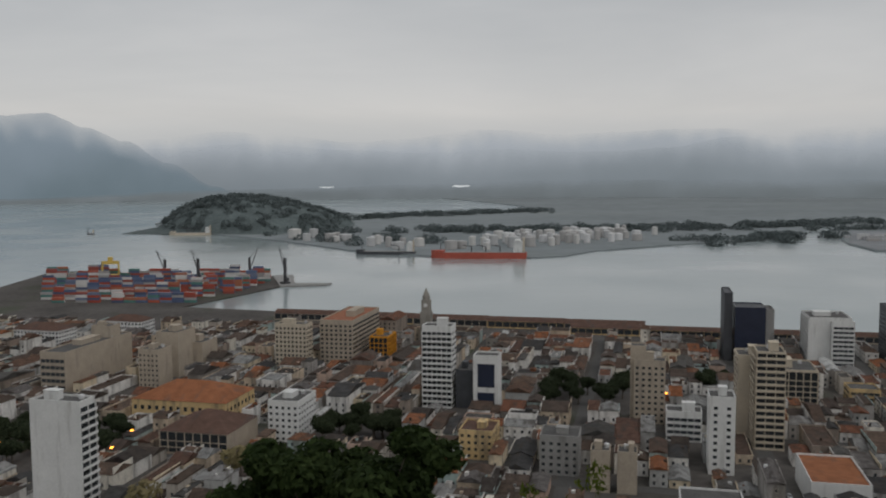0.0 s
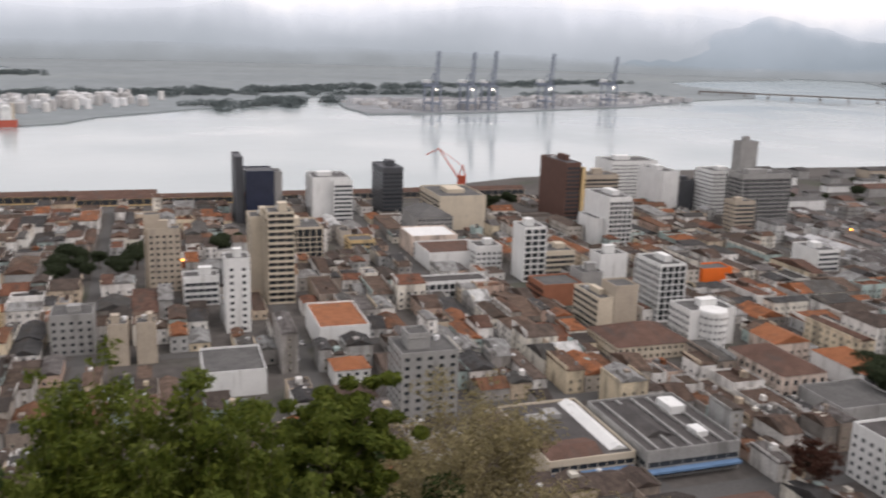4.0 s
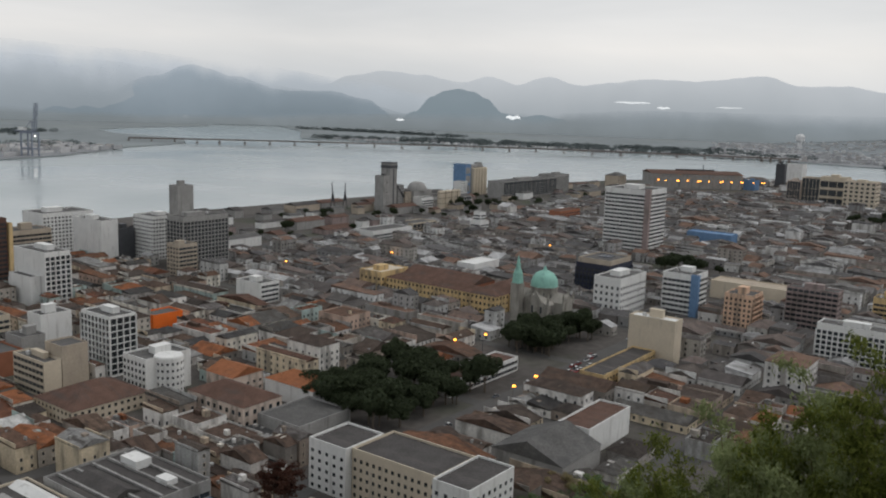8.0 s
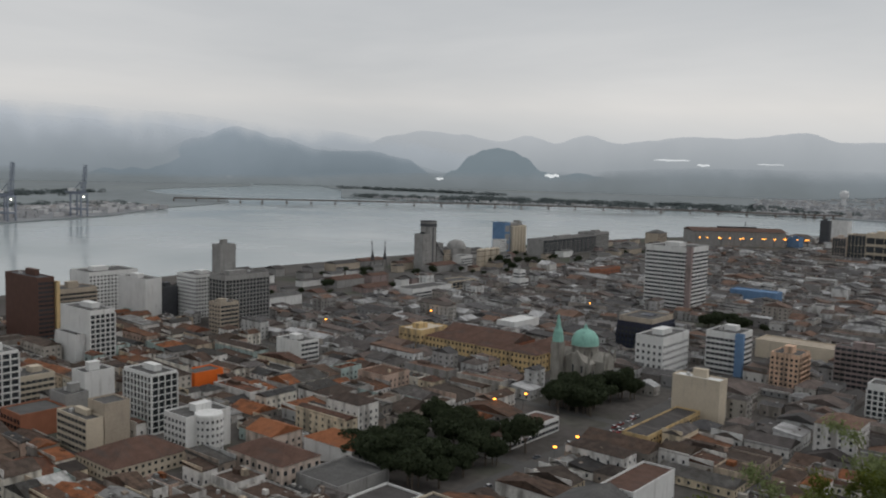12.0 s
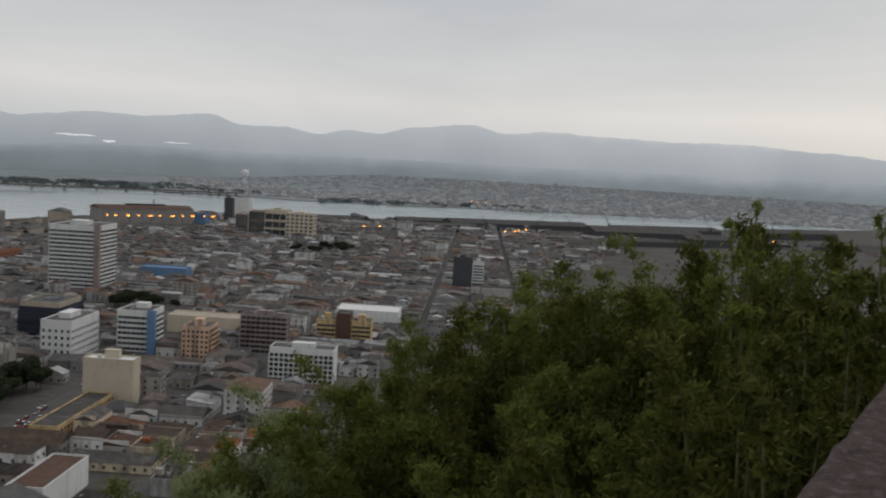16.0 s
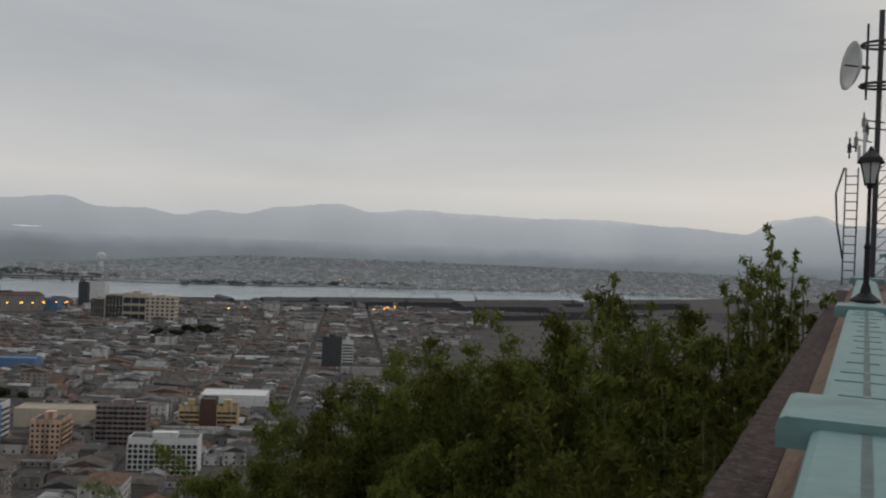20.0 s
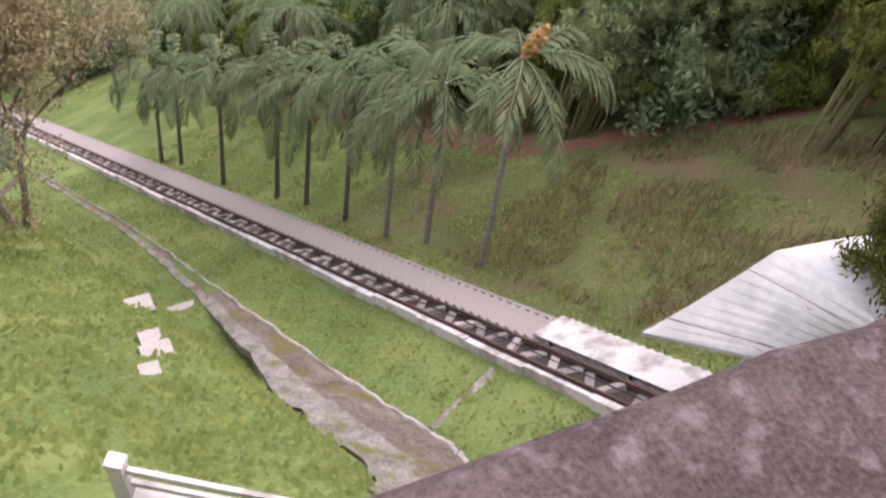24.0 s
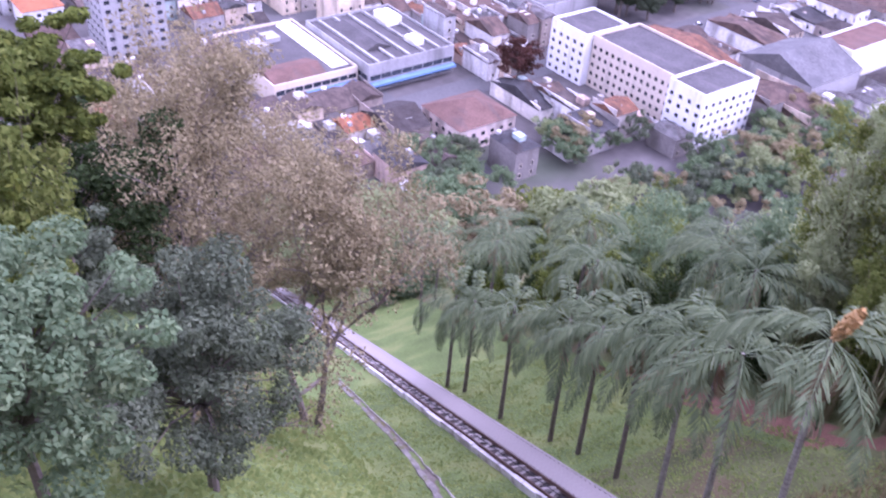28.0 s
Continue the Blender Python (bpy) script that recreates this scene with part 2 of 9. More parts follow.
M_FARWALL = material("far_town_walls_hazed", (0.4, 0.4, 0.4), 0.9, 0.1, 0.1, 1, 0, palette=[(0.36, 0.365, 0.375), (0.42, 0.42, 0.425), (0.50, 0.50, 0.505), (0.34, 0.345, 0.355), (0.40, 0.385, 0.375), (0.56, 0.56, 0.56), (0.35, 0.355, 0.365)], island=True)
M_TANK = material("white_storage_tank", (0.66, 0.66, 0.66), 0.6, 0.1, 0.1, 1, 0, palette=[(0.66, 0.66, 0.66), (0.5, 0.5, 0.5), (0.58, 0.57, 0.55), (0.42, 0.41, 0.40)])
M_STEEL = material("dark_steel", (0.09, 0.09, 0.095), 0.6, 0.2, 0.3, 3, 0.1, metal=0.3)
# blue-grey steel lightened to carry the haze of its distance
M_CRANEBLUE = material("hazed_blue_grey_crane_steel", (0.22, 0.245, 0.295), 0.6, 0.15, 0.3, 3, 0)
M_CRANERED = material("red_crane_steel", (0.45, 0.10, 0.06), 0.6, 0.15, 0.3, 3, 0)
M_RUST = material("red_oxide_steel", (0.38, 0.10, 0.045), 0.75, 0.3, 2, 20, 0.2, stain=((0.12, 0.05, 0.03), (3, 3, 1), 0.55, 0.8))
M_HULL = material("red_ship_hull", (0.42, 0.105, 0.075), 0.6, 0.15, 0.03, 0.3, 0)
M_CONT = material("container_steel", (0.4, 0.1, 0.1), 0.6, 0.15, 0.3, 3, 0.1, palette=[(0.36, 0.085, 0.06), (0.10, 0.13, 0.22), (0.55, 0.54, 0.52), (0.30, 0.09, 0.07), (0.12, 0.16, 0.26), (0.62, 0.61, 0.59), (0.38, 0.15, 0.09), (0.09, 0.11, 0.18), (0.34, 0.33, 0.32), (0.42, 0.11, 0.07), (0.10, 0.22, 0.2), (0.16, 0.19, 0.27)])
M_LAMP = glow("sodium_lamp", (1.0, 0.36, 0.04), 4.0)
M_LAMPW = glow("white_lamp", (1.0, 0.93, 0.8), 8.0)

M_WATER = bpy.data.materials.new("harbour_water")
M_WATER.use_nodes = True
wm, wk = M_WATER.node_tree.nodes, M_WATER.node_tree.links
wb = wm["Principled BSDF"]
wb.inputs["Base Color"].default_value = (0.30, 0.345, 0.35, 1)
wb.inputs["Roughness"].default_value = 0.16
wb.inputs["IOR"].default_value = 1.33
wtc = wm.new("ShaderNodeTexCoord")
wno = wm.new("ShaderNodeTexNoise")
wno.inputs["Scale"].default_value, wno.inputs["Detail"].default_value = 0.05, 5
wk.new(wtc.outputs["Object"], wno.inputs["Vector"])
wbp = wm.new("ShaderNodeBump")
wbp.inputs["Strength"].default_value, wbp.inputs["Distance"].default_value = 0.15, 1.0
wk.new(wno.outputs[0], wbp.inputs["Height"])
wk.new(wbp.outputs[0], wb.inputs["Normal"])
wn2 = wm.new("ShaderNodeTexNoise")
wn2.inputs["Scale"].default_value, wn2.inputs["Detail"].default_value = 0.004, 4
wk.new(wtc.outputs["Object"], wn2.inputs["Vector"])
wrr = wm.new("ShaderNodeMapRange")
wrr.inputs[1].default_value, wrr.inputs[2].default_value, wrr.inputs[3].default_value, wrr.inputs[4].default_value = 0.35, 0.65, 0.10, 0.24
wk.new(wn2.outputs[0], wrr.inputs[0])
wk.new(wrr.outputs[0], wb.inputs["Roughness"])


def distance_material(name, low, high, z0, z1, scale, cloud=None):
    """Far ridges as plain glowing backdrop: damp-air haze painted into emission, paler with height."""
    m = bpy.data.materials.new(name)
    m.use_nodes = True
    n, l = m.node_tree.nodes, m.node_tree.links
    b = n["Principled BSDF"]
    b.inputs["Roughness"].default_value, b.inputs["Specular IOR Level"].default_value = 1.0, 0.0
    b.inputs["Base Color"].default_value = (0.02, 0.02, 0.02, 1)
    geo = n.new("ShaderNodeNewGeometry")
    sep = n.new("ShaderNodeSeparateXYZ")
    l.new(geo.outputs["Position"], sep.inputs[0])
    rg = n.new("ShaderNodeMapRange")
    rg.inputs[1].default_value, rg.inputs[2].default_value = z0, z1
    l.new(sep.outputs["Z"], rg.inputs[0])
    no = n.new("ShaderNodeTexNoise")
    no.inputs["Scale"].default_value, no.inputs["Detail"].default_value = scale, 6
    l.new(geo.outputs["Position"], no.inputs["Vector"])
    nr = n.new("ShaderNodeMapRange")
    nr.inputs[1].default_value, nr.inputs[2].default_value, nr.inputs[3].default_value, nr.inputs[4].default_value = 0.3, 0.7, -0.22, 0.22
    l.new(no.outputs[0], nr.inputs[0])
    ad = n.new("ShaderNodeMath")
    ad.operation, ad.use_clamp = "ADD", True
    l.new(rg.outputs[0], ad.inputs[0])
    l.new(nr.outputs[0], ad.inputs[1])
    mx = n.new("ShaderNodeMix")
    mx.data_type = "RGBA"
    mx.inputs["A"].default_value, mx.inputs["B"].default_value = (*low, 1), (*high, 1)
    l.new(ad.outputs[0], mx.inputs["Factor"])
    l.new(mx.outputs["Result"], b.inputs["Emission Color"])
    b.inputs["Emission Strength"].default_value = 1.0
    if cloud:
        # crests fade to transparent by height, standing in for low cloud
        at = n.new("ShaderNodeAttribute")
        at.attribute_name = "rise"
        no2 = n.new("ShaderNodeTexNoise")
        no2.inputs["Scale"].default_value, no2.inputs["Detail"].default_value = 0.0016, 5
        l.new(geo.outputs["Position"], no2.inputs["Vector"])
        ma = n.new("ShaderNodeMath")
        ma.operation = "MULTIPLY_ADD"
        l.new(no2.outputs[0], ma.inputs[0])
        ma.inputs[1].default_value = 0.7
        l.new(at.outputs["Fac"], ma.inputs[2])
        fr = n.new("ShaderNodeMapRange")
        fr.interpolation_type = "SMOOTHSTEP"
        fr.inputs[1].default_value, fr.inputs[2].default_value = cloud[0] + 0.35, cloud[1] + 0.35
        fr.inputs[4].default_value = cloud[2]
        l.new(ma.outputs[0], fr.inputs[0])
        tp, ms = n.new("ShaderNodeBsdfTransparent"), n.new("ShaderNodeMixShader")
        l.new(fr.outputs[0], ms.inputs[0])
        l.new(b.outputs[0], ms.inputs[1])
        l.new(tp.outputs[0], ms.inputs[2])
        l.new(ms.outputs[0], n["Material Output"].inputs["Surface"])
    return m


# ---- mesh helpers ----


class Shape:
    """Collects vertices and faces of one mesh."""

    def __init__(self):
        self.v, self.f, self.m = [], [], []

    def face(self, pts, m=0):
        i = len(self.v)
        self.v += [tuple(p) for p in pts]
        self.f.append(tuple(range(i, i + len(pts))))
        self.m.append(m)
        return self

    def box(self, x0, x1, y0, y1, z0, z1, m=0, top=True, bottom=True):
        i = len(self.v)
        self.v += [(x0, y0, z0), (x1, y0, z0), (x1, y1, z0), (x0, y1, z0), (x0, y0, z1), (x1, y0, z1), (x1, y1, z1), (x0, y1, z1)]
        fs = [(0, 1, 5, 4), (1, 2, 6, 5), (2, 3, 7, 6), (3, 0, 4, 7)] + ([(4, 5, 6, 7)] if top else []) + ([(3, 2, 1, 0)] if bottom else [])
        self.f += [tuple(i + k for k in q) for q in fs]
        self.m += [m] * len(fs)
        return self

    def walled(self, x0, x1, y0, y1, z0, z1, t, up, m=0):
        """A block with a parapet, in one piece."""
        i = len(self.v)
        for a, z in ((0, z0), (0, z1 + up), (t, z1 + up), (t, z1)):
            self.v += [(x0 + a, y0 + a, z), (x1 - a, y0 + a, z), (x1 - a, y1 - a, z), (x0 + a, y1 - a, z)]
        for r in range(3):
            for k in range(4):
                self.f.append((i + 4 * r + k, i + 4 * r + (k + 1) % 4, i + 4 * r + 4 + (k + 1) % 4, i + 4 * r + 4 + k))
                self.m.append(m)
        self.f.append((i + 12, i + 13, i + 14, i + 15))
        self.m.append(m)
        return self

    def prism(self, outline, z0, z1, m=0, cap=None):
        i, n = len(self.v), len(outline)
        self.v += [(x, y, z0) for x, y in outline] + [(x, y, z1) for x, y in outline]
        self.f += [(i + k, i + (k + 1) % n, i + n + (k + 1) % n, i + n + k) for k in range(n)]
        self.f.append(tuple(range(i + n, i + 2 * n)))
        self.m += [m] * n + [m if cap is None else cap]
        return self

    def tube(self, path, radii, sides=8, m=0):
        """A round bar along points with a radius at each."""
        i0 = len(self.v)
        pts = [Vector(p) for p in path]
        for k, p in enumerate(pts):
            d = (pts[min(k + 1, len(pts) - 1)] - pts[max(k - 1, 0)]).normalized()
            a = d.orthogonal().normalized() if abs(d.z) < 0.95 else Vector((1, 0, 0)).cross(d).normalized()
            b = d.cross(a)
            r = radii[k] if isinstance(radii, (list, tuple)) else radii
            self.v += [tuple(p + r * (math.cos(2 * math.pi * s / sides) * a + math.sin(2 * math.pi * s / sides) * b)) for s in range(sides)]
        for k in range(len(pts) - 1):
            for s in range(sides):
                self.f.append((i0 + k * sides + s, i0 + k * sides + (s + 1) % sides, i0 + (k + 1) * sides + (s + 1) % sides, i0 + (k + 1) * sides + s))
                self.m.append(m)
        self.f += [tuple(i0 + s for s in reversed(range(sides))), tuple(i0 + (len(pts) - 1) * sides + s for s in range(sides))]
        self.m += [m, m]
        return self

    def lathe(self, profile, sides=16, cx=0, cy=0, m=0):
        """Turned form from (radius, z) pairs."""
        i0 = len(self.v)
        for r, z in profile:
            self.v += [(cx + r * math.cos(2 * math.pi * s / sides), cy + r * math.sin(2 * math.pi * s / sides), z) for s in range(sides)]
        for k in range(len(profile) - 1):
            for s in range(sides):
                self.f.append((i0 + k * sides + s, i0 + k * sides + (s + 1) % sides, i0 + (k + 1) * sides + (s + 1) % sides, i0 + (k + 1) * sides + s))
                self.m.append(m)
        self.f.append(tuple(i0 + (len(profile) - 1) * sides + s for s in range(sides)))
        self.m.append(m)
        return self

    def gable(self, x0, x1, y0, y1, z, rise, m=0, along="y", over=0.4):
        """A pitched roof with eaves."""
        x0, x1, y0, y1 = x0 - over, x1 + over, y0 - over, y1 + over
        i = len(self.v)
        if along == "y":
            c = (x0 + x1) / 2
            self.v += [(x0, y0, z), (x1, y0, z), (x1, y1, z), (x0, y1, z), (c, y0, z + rise), (c, y1, z + rise)]
            fs = [(0, 4, 5, 3), (1, 2, 5, 4), (0, 1, 4), (2, 3, 5), (3, 2, 1, 0)]
        else:
            c = (y0 + y1) / 2
            self.v += [(x0, y0, z), (x1, y0, z), (x1, y1, z), (x0, y1, z), (x0, c, z + rise), (x1, c, z + rise)]
            fs = [(0, 1, 5, 4), (2, 3, 4, 5), (0, 4, 3), (1, 2, 5), (3, 2, 1, 0)]
        self.f += [tuple(i + k for k in q) for q in fs]
        self.m += [m] * len(fs)
        return self

    def hip(self, x0, x1, y0, y1, z, rise, m=0, over=0.4):
        x0, x1, y0, y1 = x0 - over, x1 + over, y0 - over, y1 + over
        w, d = x1 - x0, y1 - y0
        i = len(self.v)
        k = min(w, d) / 2
        a, b = ((x0 + k, (y0 + y1) / 2), (x1 - k, (y0 + y1) / 2)) if w > d else (((x0 + x1) / 2, y0 + k), ((x0 + x1) / 2, y1 - k))
        self.v += [(x0, y0, z), (x1, y0, z), (x1, y1, z), (x0, y1, z), (*a, z + rise), (*b, z + rise)]
        fs = [(0, 1, 5, 4), (1, 2, 5), (2, 3, 4, 5), (3, 0, 4)] if w > d else [(0, 1, 4), (1, 2, 5, 4), (2, 3, 5), (3, 0, 4, 5)]
        self.f += [tuple(i + q for q in t) for t in fs] + [(i + 3, i + 2, i + 1, i)]
        self.m += [m] * 5
        return self

    def mesh(self, name, mats, smooth=False):
        me = bpy.data.meshes.new(name)
        me.from_pydata(self.v, [], self.f)
        for x in mats if isinstance(mats, (list, tuple)) else [mats]:
            me.materials.append(x)
        if any(self.m):
            me.polygons.foreach_set("material_index", self.m)
        if smooth:
            me.polygons.foreach_set("use_smooth", [True] * len(self.f))
        me.update()
        return me


def part(name, shape, mats, parent=None, label="", at=None, smooth=False):
    me = shape if isinstance(shape, bpy.types.Mesh) else shape.mesh(name, mats, smooth)
    ob = new(name, me)
    if parent is not None:
        ob.parent = parent
    if at is not None:
        ob.matrix_basis = at
    if label:
        ob["label"] = label
    return ob


def thing(name, at, label, category, group="", kind=""):
    ob = new(name)
    ob.empty_display_size = 0.5
    ob.matrix_basis = at
    return tagged(ob, label, category, group, kind)


GRID = -13.0  # the street grid is turned by this about z


def town(p, q, z=0.0):
    """A place on the street grid: p along the shore, q towards the water."""
    return Vector((0.97437 * p + 0.22495 * q, -0.22495 * p + 0.97437 * q, z))


def at_town(p, q, z=0.0, turn=0.0):
    v = town(p, q, z)
    return pose(v.x, v.y, v.z, 0, 0, GRID + turn)


rnd = random.Random(7)


# ---- water, land and distance ----
sea = Shape()
sea.face([(5400 * math.cos(2 * math.pi * k / 96), 5400 * math.sin(2 * math.pi * k / 96), -1.5) for k in range(96)])
tagged(part("water", sea, M_WATER), "calm grey harbour water under an overcast sky", "water", kind="structure")


def land(name, outline, z, mat, label, category="ground"):
    if sum(a[0] * b[1] - b[0] * a[1] for a, b in zip(outline, outline[1:] + outline[:1])) < 0:
        outline = outline[::-1]
    return tagged(part(name, Shape().prism(outline, -6.0, z), mat), label, category, kind="structure")


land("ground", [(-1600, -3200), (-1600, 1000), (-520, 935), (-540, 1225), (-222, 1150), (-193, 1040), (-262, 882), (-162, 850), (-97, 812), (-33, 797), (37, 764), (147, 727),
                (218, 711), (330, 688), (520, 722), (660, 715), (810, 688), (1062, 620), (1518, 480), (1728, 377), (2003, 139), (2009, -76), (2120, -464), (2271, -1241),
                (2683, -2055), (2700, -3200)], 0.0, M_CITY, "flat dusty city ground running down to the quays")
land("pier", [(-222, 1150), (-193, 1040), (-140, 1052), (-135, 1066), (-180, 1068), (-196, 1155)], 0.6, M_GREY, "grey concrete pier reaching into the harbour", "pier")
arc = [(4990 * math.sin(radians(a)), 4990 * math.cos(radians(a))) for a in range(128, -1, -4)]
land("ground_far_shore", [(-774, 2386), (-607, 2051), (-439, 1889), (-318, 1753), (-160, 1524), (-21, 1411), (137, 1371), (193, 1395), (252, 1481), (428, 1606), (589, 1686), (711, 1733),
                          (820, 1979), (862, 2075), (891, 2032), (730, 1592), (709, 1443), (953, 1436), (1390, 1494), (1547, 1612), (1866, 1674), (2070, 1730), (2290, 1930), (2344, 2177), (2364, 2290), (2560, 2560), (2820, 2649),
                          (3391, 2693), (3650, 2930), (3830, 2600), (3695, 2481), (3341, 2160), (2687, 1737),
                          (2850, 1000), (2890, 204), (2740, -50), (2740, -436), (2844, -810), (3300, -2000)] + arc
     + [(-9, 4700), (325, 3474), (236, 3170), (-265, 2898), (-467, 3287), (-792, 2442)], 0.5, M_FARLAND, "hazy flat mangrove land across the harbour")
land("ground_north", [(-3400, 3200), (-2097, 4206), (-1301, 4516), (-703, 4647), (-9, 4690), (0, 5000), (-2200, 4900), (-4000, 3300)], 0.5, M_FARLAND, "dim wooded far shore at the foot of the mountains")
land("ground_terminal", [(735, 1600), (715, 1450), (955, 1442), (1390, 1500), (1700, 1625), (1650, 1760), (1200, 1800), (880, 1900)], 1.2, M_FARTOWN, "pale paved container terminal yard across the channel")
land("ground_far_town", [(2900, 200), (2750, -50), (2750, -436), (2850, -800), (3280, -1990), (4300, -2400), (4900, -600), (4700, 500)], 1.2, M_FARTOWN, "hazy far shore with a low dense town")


def ridge(name, profile, dist, mat, rough, label, foot=40.0):
    """A far mountain range: azimuth and elevation of its crest, in degrees, joined smoothly."""
    s = Shape()
    prof = sorted(profile)
    n = int((prof[-1][0] - prof[0][0]) / 0.12)
    cols = []
    for k in range(n + 1):
        a = prof[0][0] + (prof[-1][0] - prof[0][0]) * k / n
        i = max(j for j in range(len(prof) - 1) if prof[j][0] <= a + 1e-6)
        u = (a - prof[i][0]) / (prof[i + 1][0] - prof[i][0])
        u = u * u * (3 - 2 * u)
        el = prof[i][1] * (1 - u) + prof[i + 1][1] * u
        el += rough * (noise.noise((a * 1.3, dist * 0.01, 0)) + 0.5 * noise.noise((a * 4.1, dist * 0.01, 3)))
        col = []
        for j in range(7):
            w = j / 6
            r = dist - foot * (1 - w) * (1 + 0.5 * noise.noise((a * 0.9, w * 3, dist)))
            top = HUB + dist * math.tan(radians(el))
            z = -8 + (top + 8) * (w ** 1.15) * (1 + (0.12 * noise.noise((a * 1.1, w * 4, 9)) if j < 6 else 0))
            col.append((-r * math.sin(radians(a)), r * math.cos(radians(a)), z))
        cols.append(col)
    for col in cols:
        s.v += col
    for k in range(n):
        for j in range(6):
            s.f.append((k * 7 + j, k * 7 + j + 1, k * 7 + 8 + j, k * 7 + 7 + j))
            s.m.append(0)
    ob = part(name, s, mat, smooth=True)
    ob.data.attributes.new("rise", "FLOAT", "POINT").data.foreach_set("value", [j / 6 for _ in cols for j in range(7)])
    return tagged(ob, label, "mountains", kind="structure")


HUB = 132.0
# haze of each range is set as emission colour, foot to crest
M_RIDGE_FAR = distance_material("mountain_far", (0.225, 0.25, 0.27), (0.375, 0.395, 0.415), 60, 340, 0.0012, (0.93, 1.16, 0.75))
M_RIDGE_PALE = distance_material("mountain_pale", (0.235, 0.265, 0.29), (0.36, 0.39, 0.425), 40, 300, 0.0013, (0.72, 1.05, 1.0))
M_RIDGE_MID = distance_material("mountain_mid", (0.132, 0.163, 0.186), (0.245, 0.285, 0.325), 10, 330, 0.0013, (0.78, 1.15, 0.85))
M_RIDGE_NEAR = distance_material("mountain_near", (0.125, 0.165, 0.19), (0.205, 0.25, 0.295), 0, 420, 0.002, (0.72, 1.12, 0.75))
M_HILLOCK = distance_material("wooded_hillock", (0.135, 0.168, 0.188), (0.155, 0.19, 0.213), 40, 200, 0.004)
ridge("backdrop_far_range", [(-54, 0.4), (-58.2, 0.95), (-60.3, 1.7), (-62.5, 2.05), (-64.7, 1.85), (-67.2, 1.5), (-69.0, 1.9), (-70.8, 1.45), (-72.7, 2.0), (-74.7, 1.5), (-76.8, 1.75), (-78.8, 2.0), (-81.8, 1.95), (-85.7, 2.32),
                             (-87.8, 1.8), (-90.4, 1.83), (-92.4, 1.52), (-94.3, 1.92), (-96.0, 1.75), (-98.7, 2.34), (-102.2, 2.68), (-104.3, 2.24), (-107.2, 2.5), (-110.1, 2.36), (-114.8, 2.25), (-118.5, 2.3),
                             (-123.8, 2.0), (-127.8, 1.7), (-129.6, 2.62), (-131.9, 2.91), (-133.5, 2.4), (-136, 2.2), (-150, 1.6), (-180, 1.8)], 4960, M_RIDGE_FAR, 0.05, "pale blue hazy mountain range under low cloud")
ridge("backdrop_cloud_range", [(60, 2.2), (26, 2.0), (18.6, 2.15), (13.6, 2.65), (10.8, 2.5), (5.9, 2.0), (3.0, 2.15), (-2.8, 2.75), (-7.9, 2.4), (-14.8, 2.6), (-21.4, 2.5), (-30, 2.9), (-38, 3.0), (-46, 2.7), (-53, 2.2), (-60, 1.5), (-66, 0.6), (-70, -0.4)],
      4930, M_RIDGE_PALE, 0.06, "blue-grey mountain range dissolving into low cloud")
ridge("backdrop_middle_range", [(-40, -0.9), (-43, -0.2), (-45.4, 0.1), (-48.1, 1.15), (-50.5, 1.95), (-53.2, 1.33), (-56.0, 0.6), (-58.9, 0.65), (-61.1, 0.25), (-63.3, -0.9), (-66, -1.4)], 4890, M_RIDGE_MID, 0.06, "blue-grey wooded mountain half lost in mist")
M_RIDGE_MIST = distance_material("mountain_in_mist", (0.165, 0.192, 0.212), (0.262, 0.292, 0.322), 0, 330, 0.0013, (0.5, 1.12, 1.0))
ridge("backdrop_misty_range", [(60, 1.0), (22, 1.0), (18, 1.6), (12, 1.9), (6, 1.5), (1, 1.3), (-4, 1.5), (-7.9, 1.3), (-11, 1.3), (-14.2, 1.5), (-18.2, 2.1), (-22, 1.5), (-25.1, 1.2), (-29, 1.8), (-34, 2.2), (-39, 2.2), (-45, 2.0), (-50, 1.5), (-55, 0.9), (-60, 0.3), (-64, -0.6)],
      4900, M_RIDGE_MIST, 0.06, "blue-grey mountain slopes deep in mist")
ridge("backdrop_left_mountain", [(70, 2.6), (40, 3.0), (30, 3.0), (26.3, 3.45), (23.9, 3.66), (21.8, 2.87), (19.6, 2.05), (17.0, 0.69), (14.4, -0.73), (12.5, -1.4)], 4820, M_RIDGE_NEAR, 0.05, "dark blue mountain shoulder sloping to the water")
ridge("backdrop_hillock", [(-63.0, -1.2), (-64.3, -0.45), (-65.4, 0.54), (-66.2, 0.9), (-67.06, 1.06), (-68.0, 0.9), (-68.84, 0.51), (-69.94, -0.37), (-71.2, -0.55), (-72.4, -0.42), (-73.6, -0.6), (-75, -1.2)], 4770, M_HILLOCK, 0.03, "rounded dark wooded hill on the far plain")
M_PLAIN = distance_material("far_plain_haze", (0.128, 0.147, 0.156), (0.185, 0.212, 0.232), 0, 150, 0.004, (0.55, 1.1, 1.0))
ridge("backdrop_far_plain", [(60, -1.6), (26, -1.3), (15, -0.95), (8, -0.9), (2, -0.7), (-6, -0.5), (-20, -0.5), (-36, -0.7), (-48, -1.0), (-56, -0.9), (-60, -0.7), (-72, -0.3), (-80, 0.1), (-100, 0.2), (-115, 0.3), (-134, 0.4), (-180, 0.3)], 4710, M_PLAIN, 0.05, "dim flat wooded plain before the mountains")


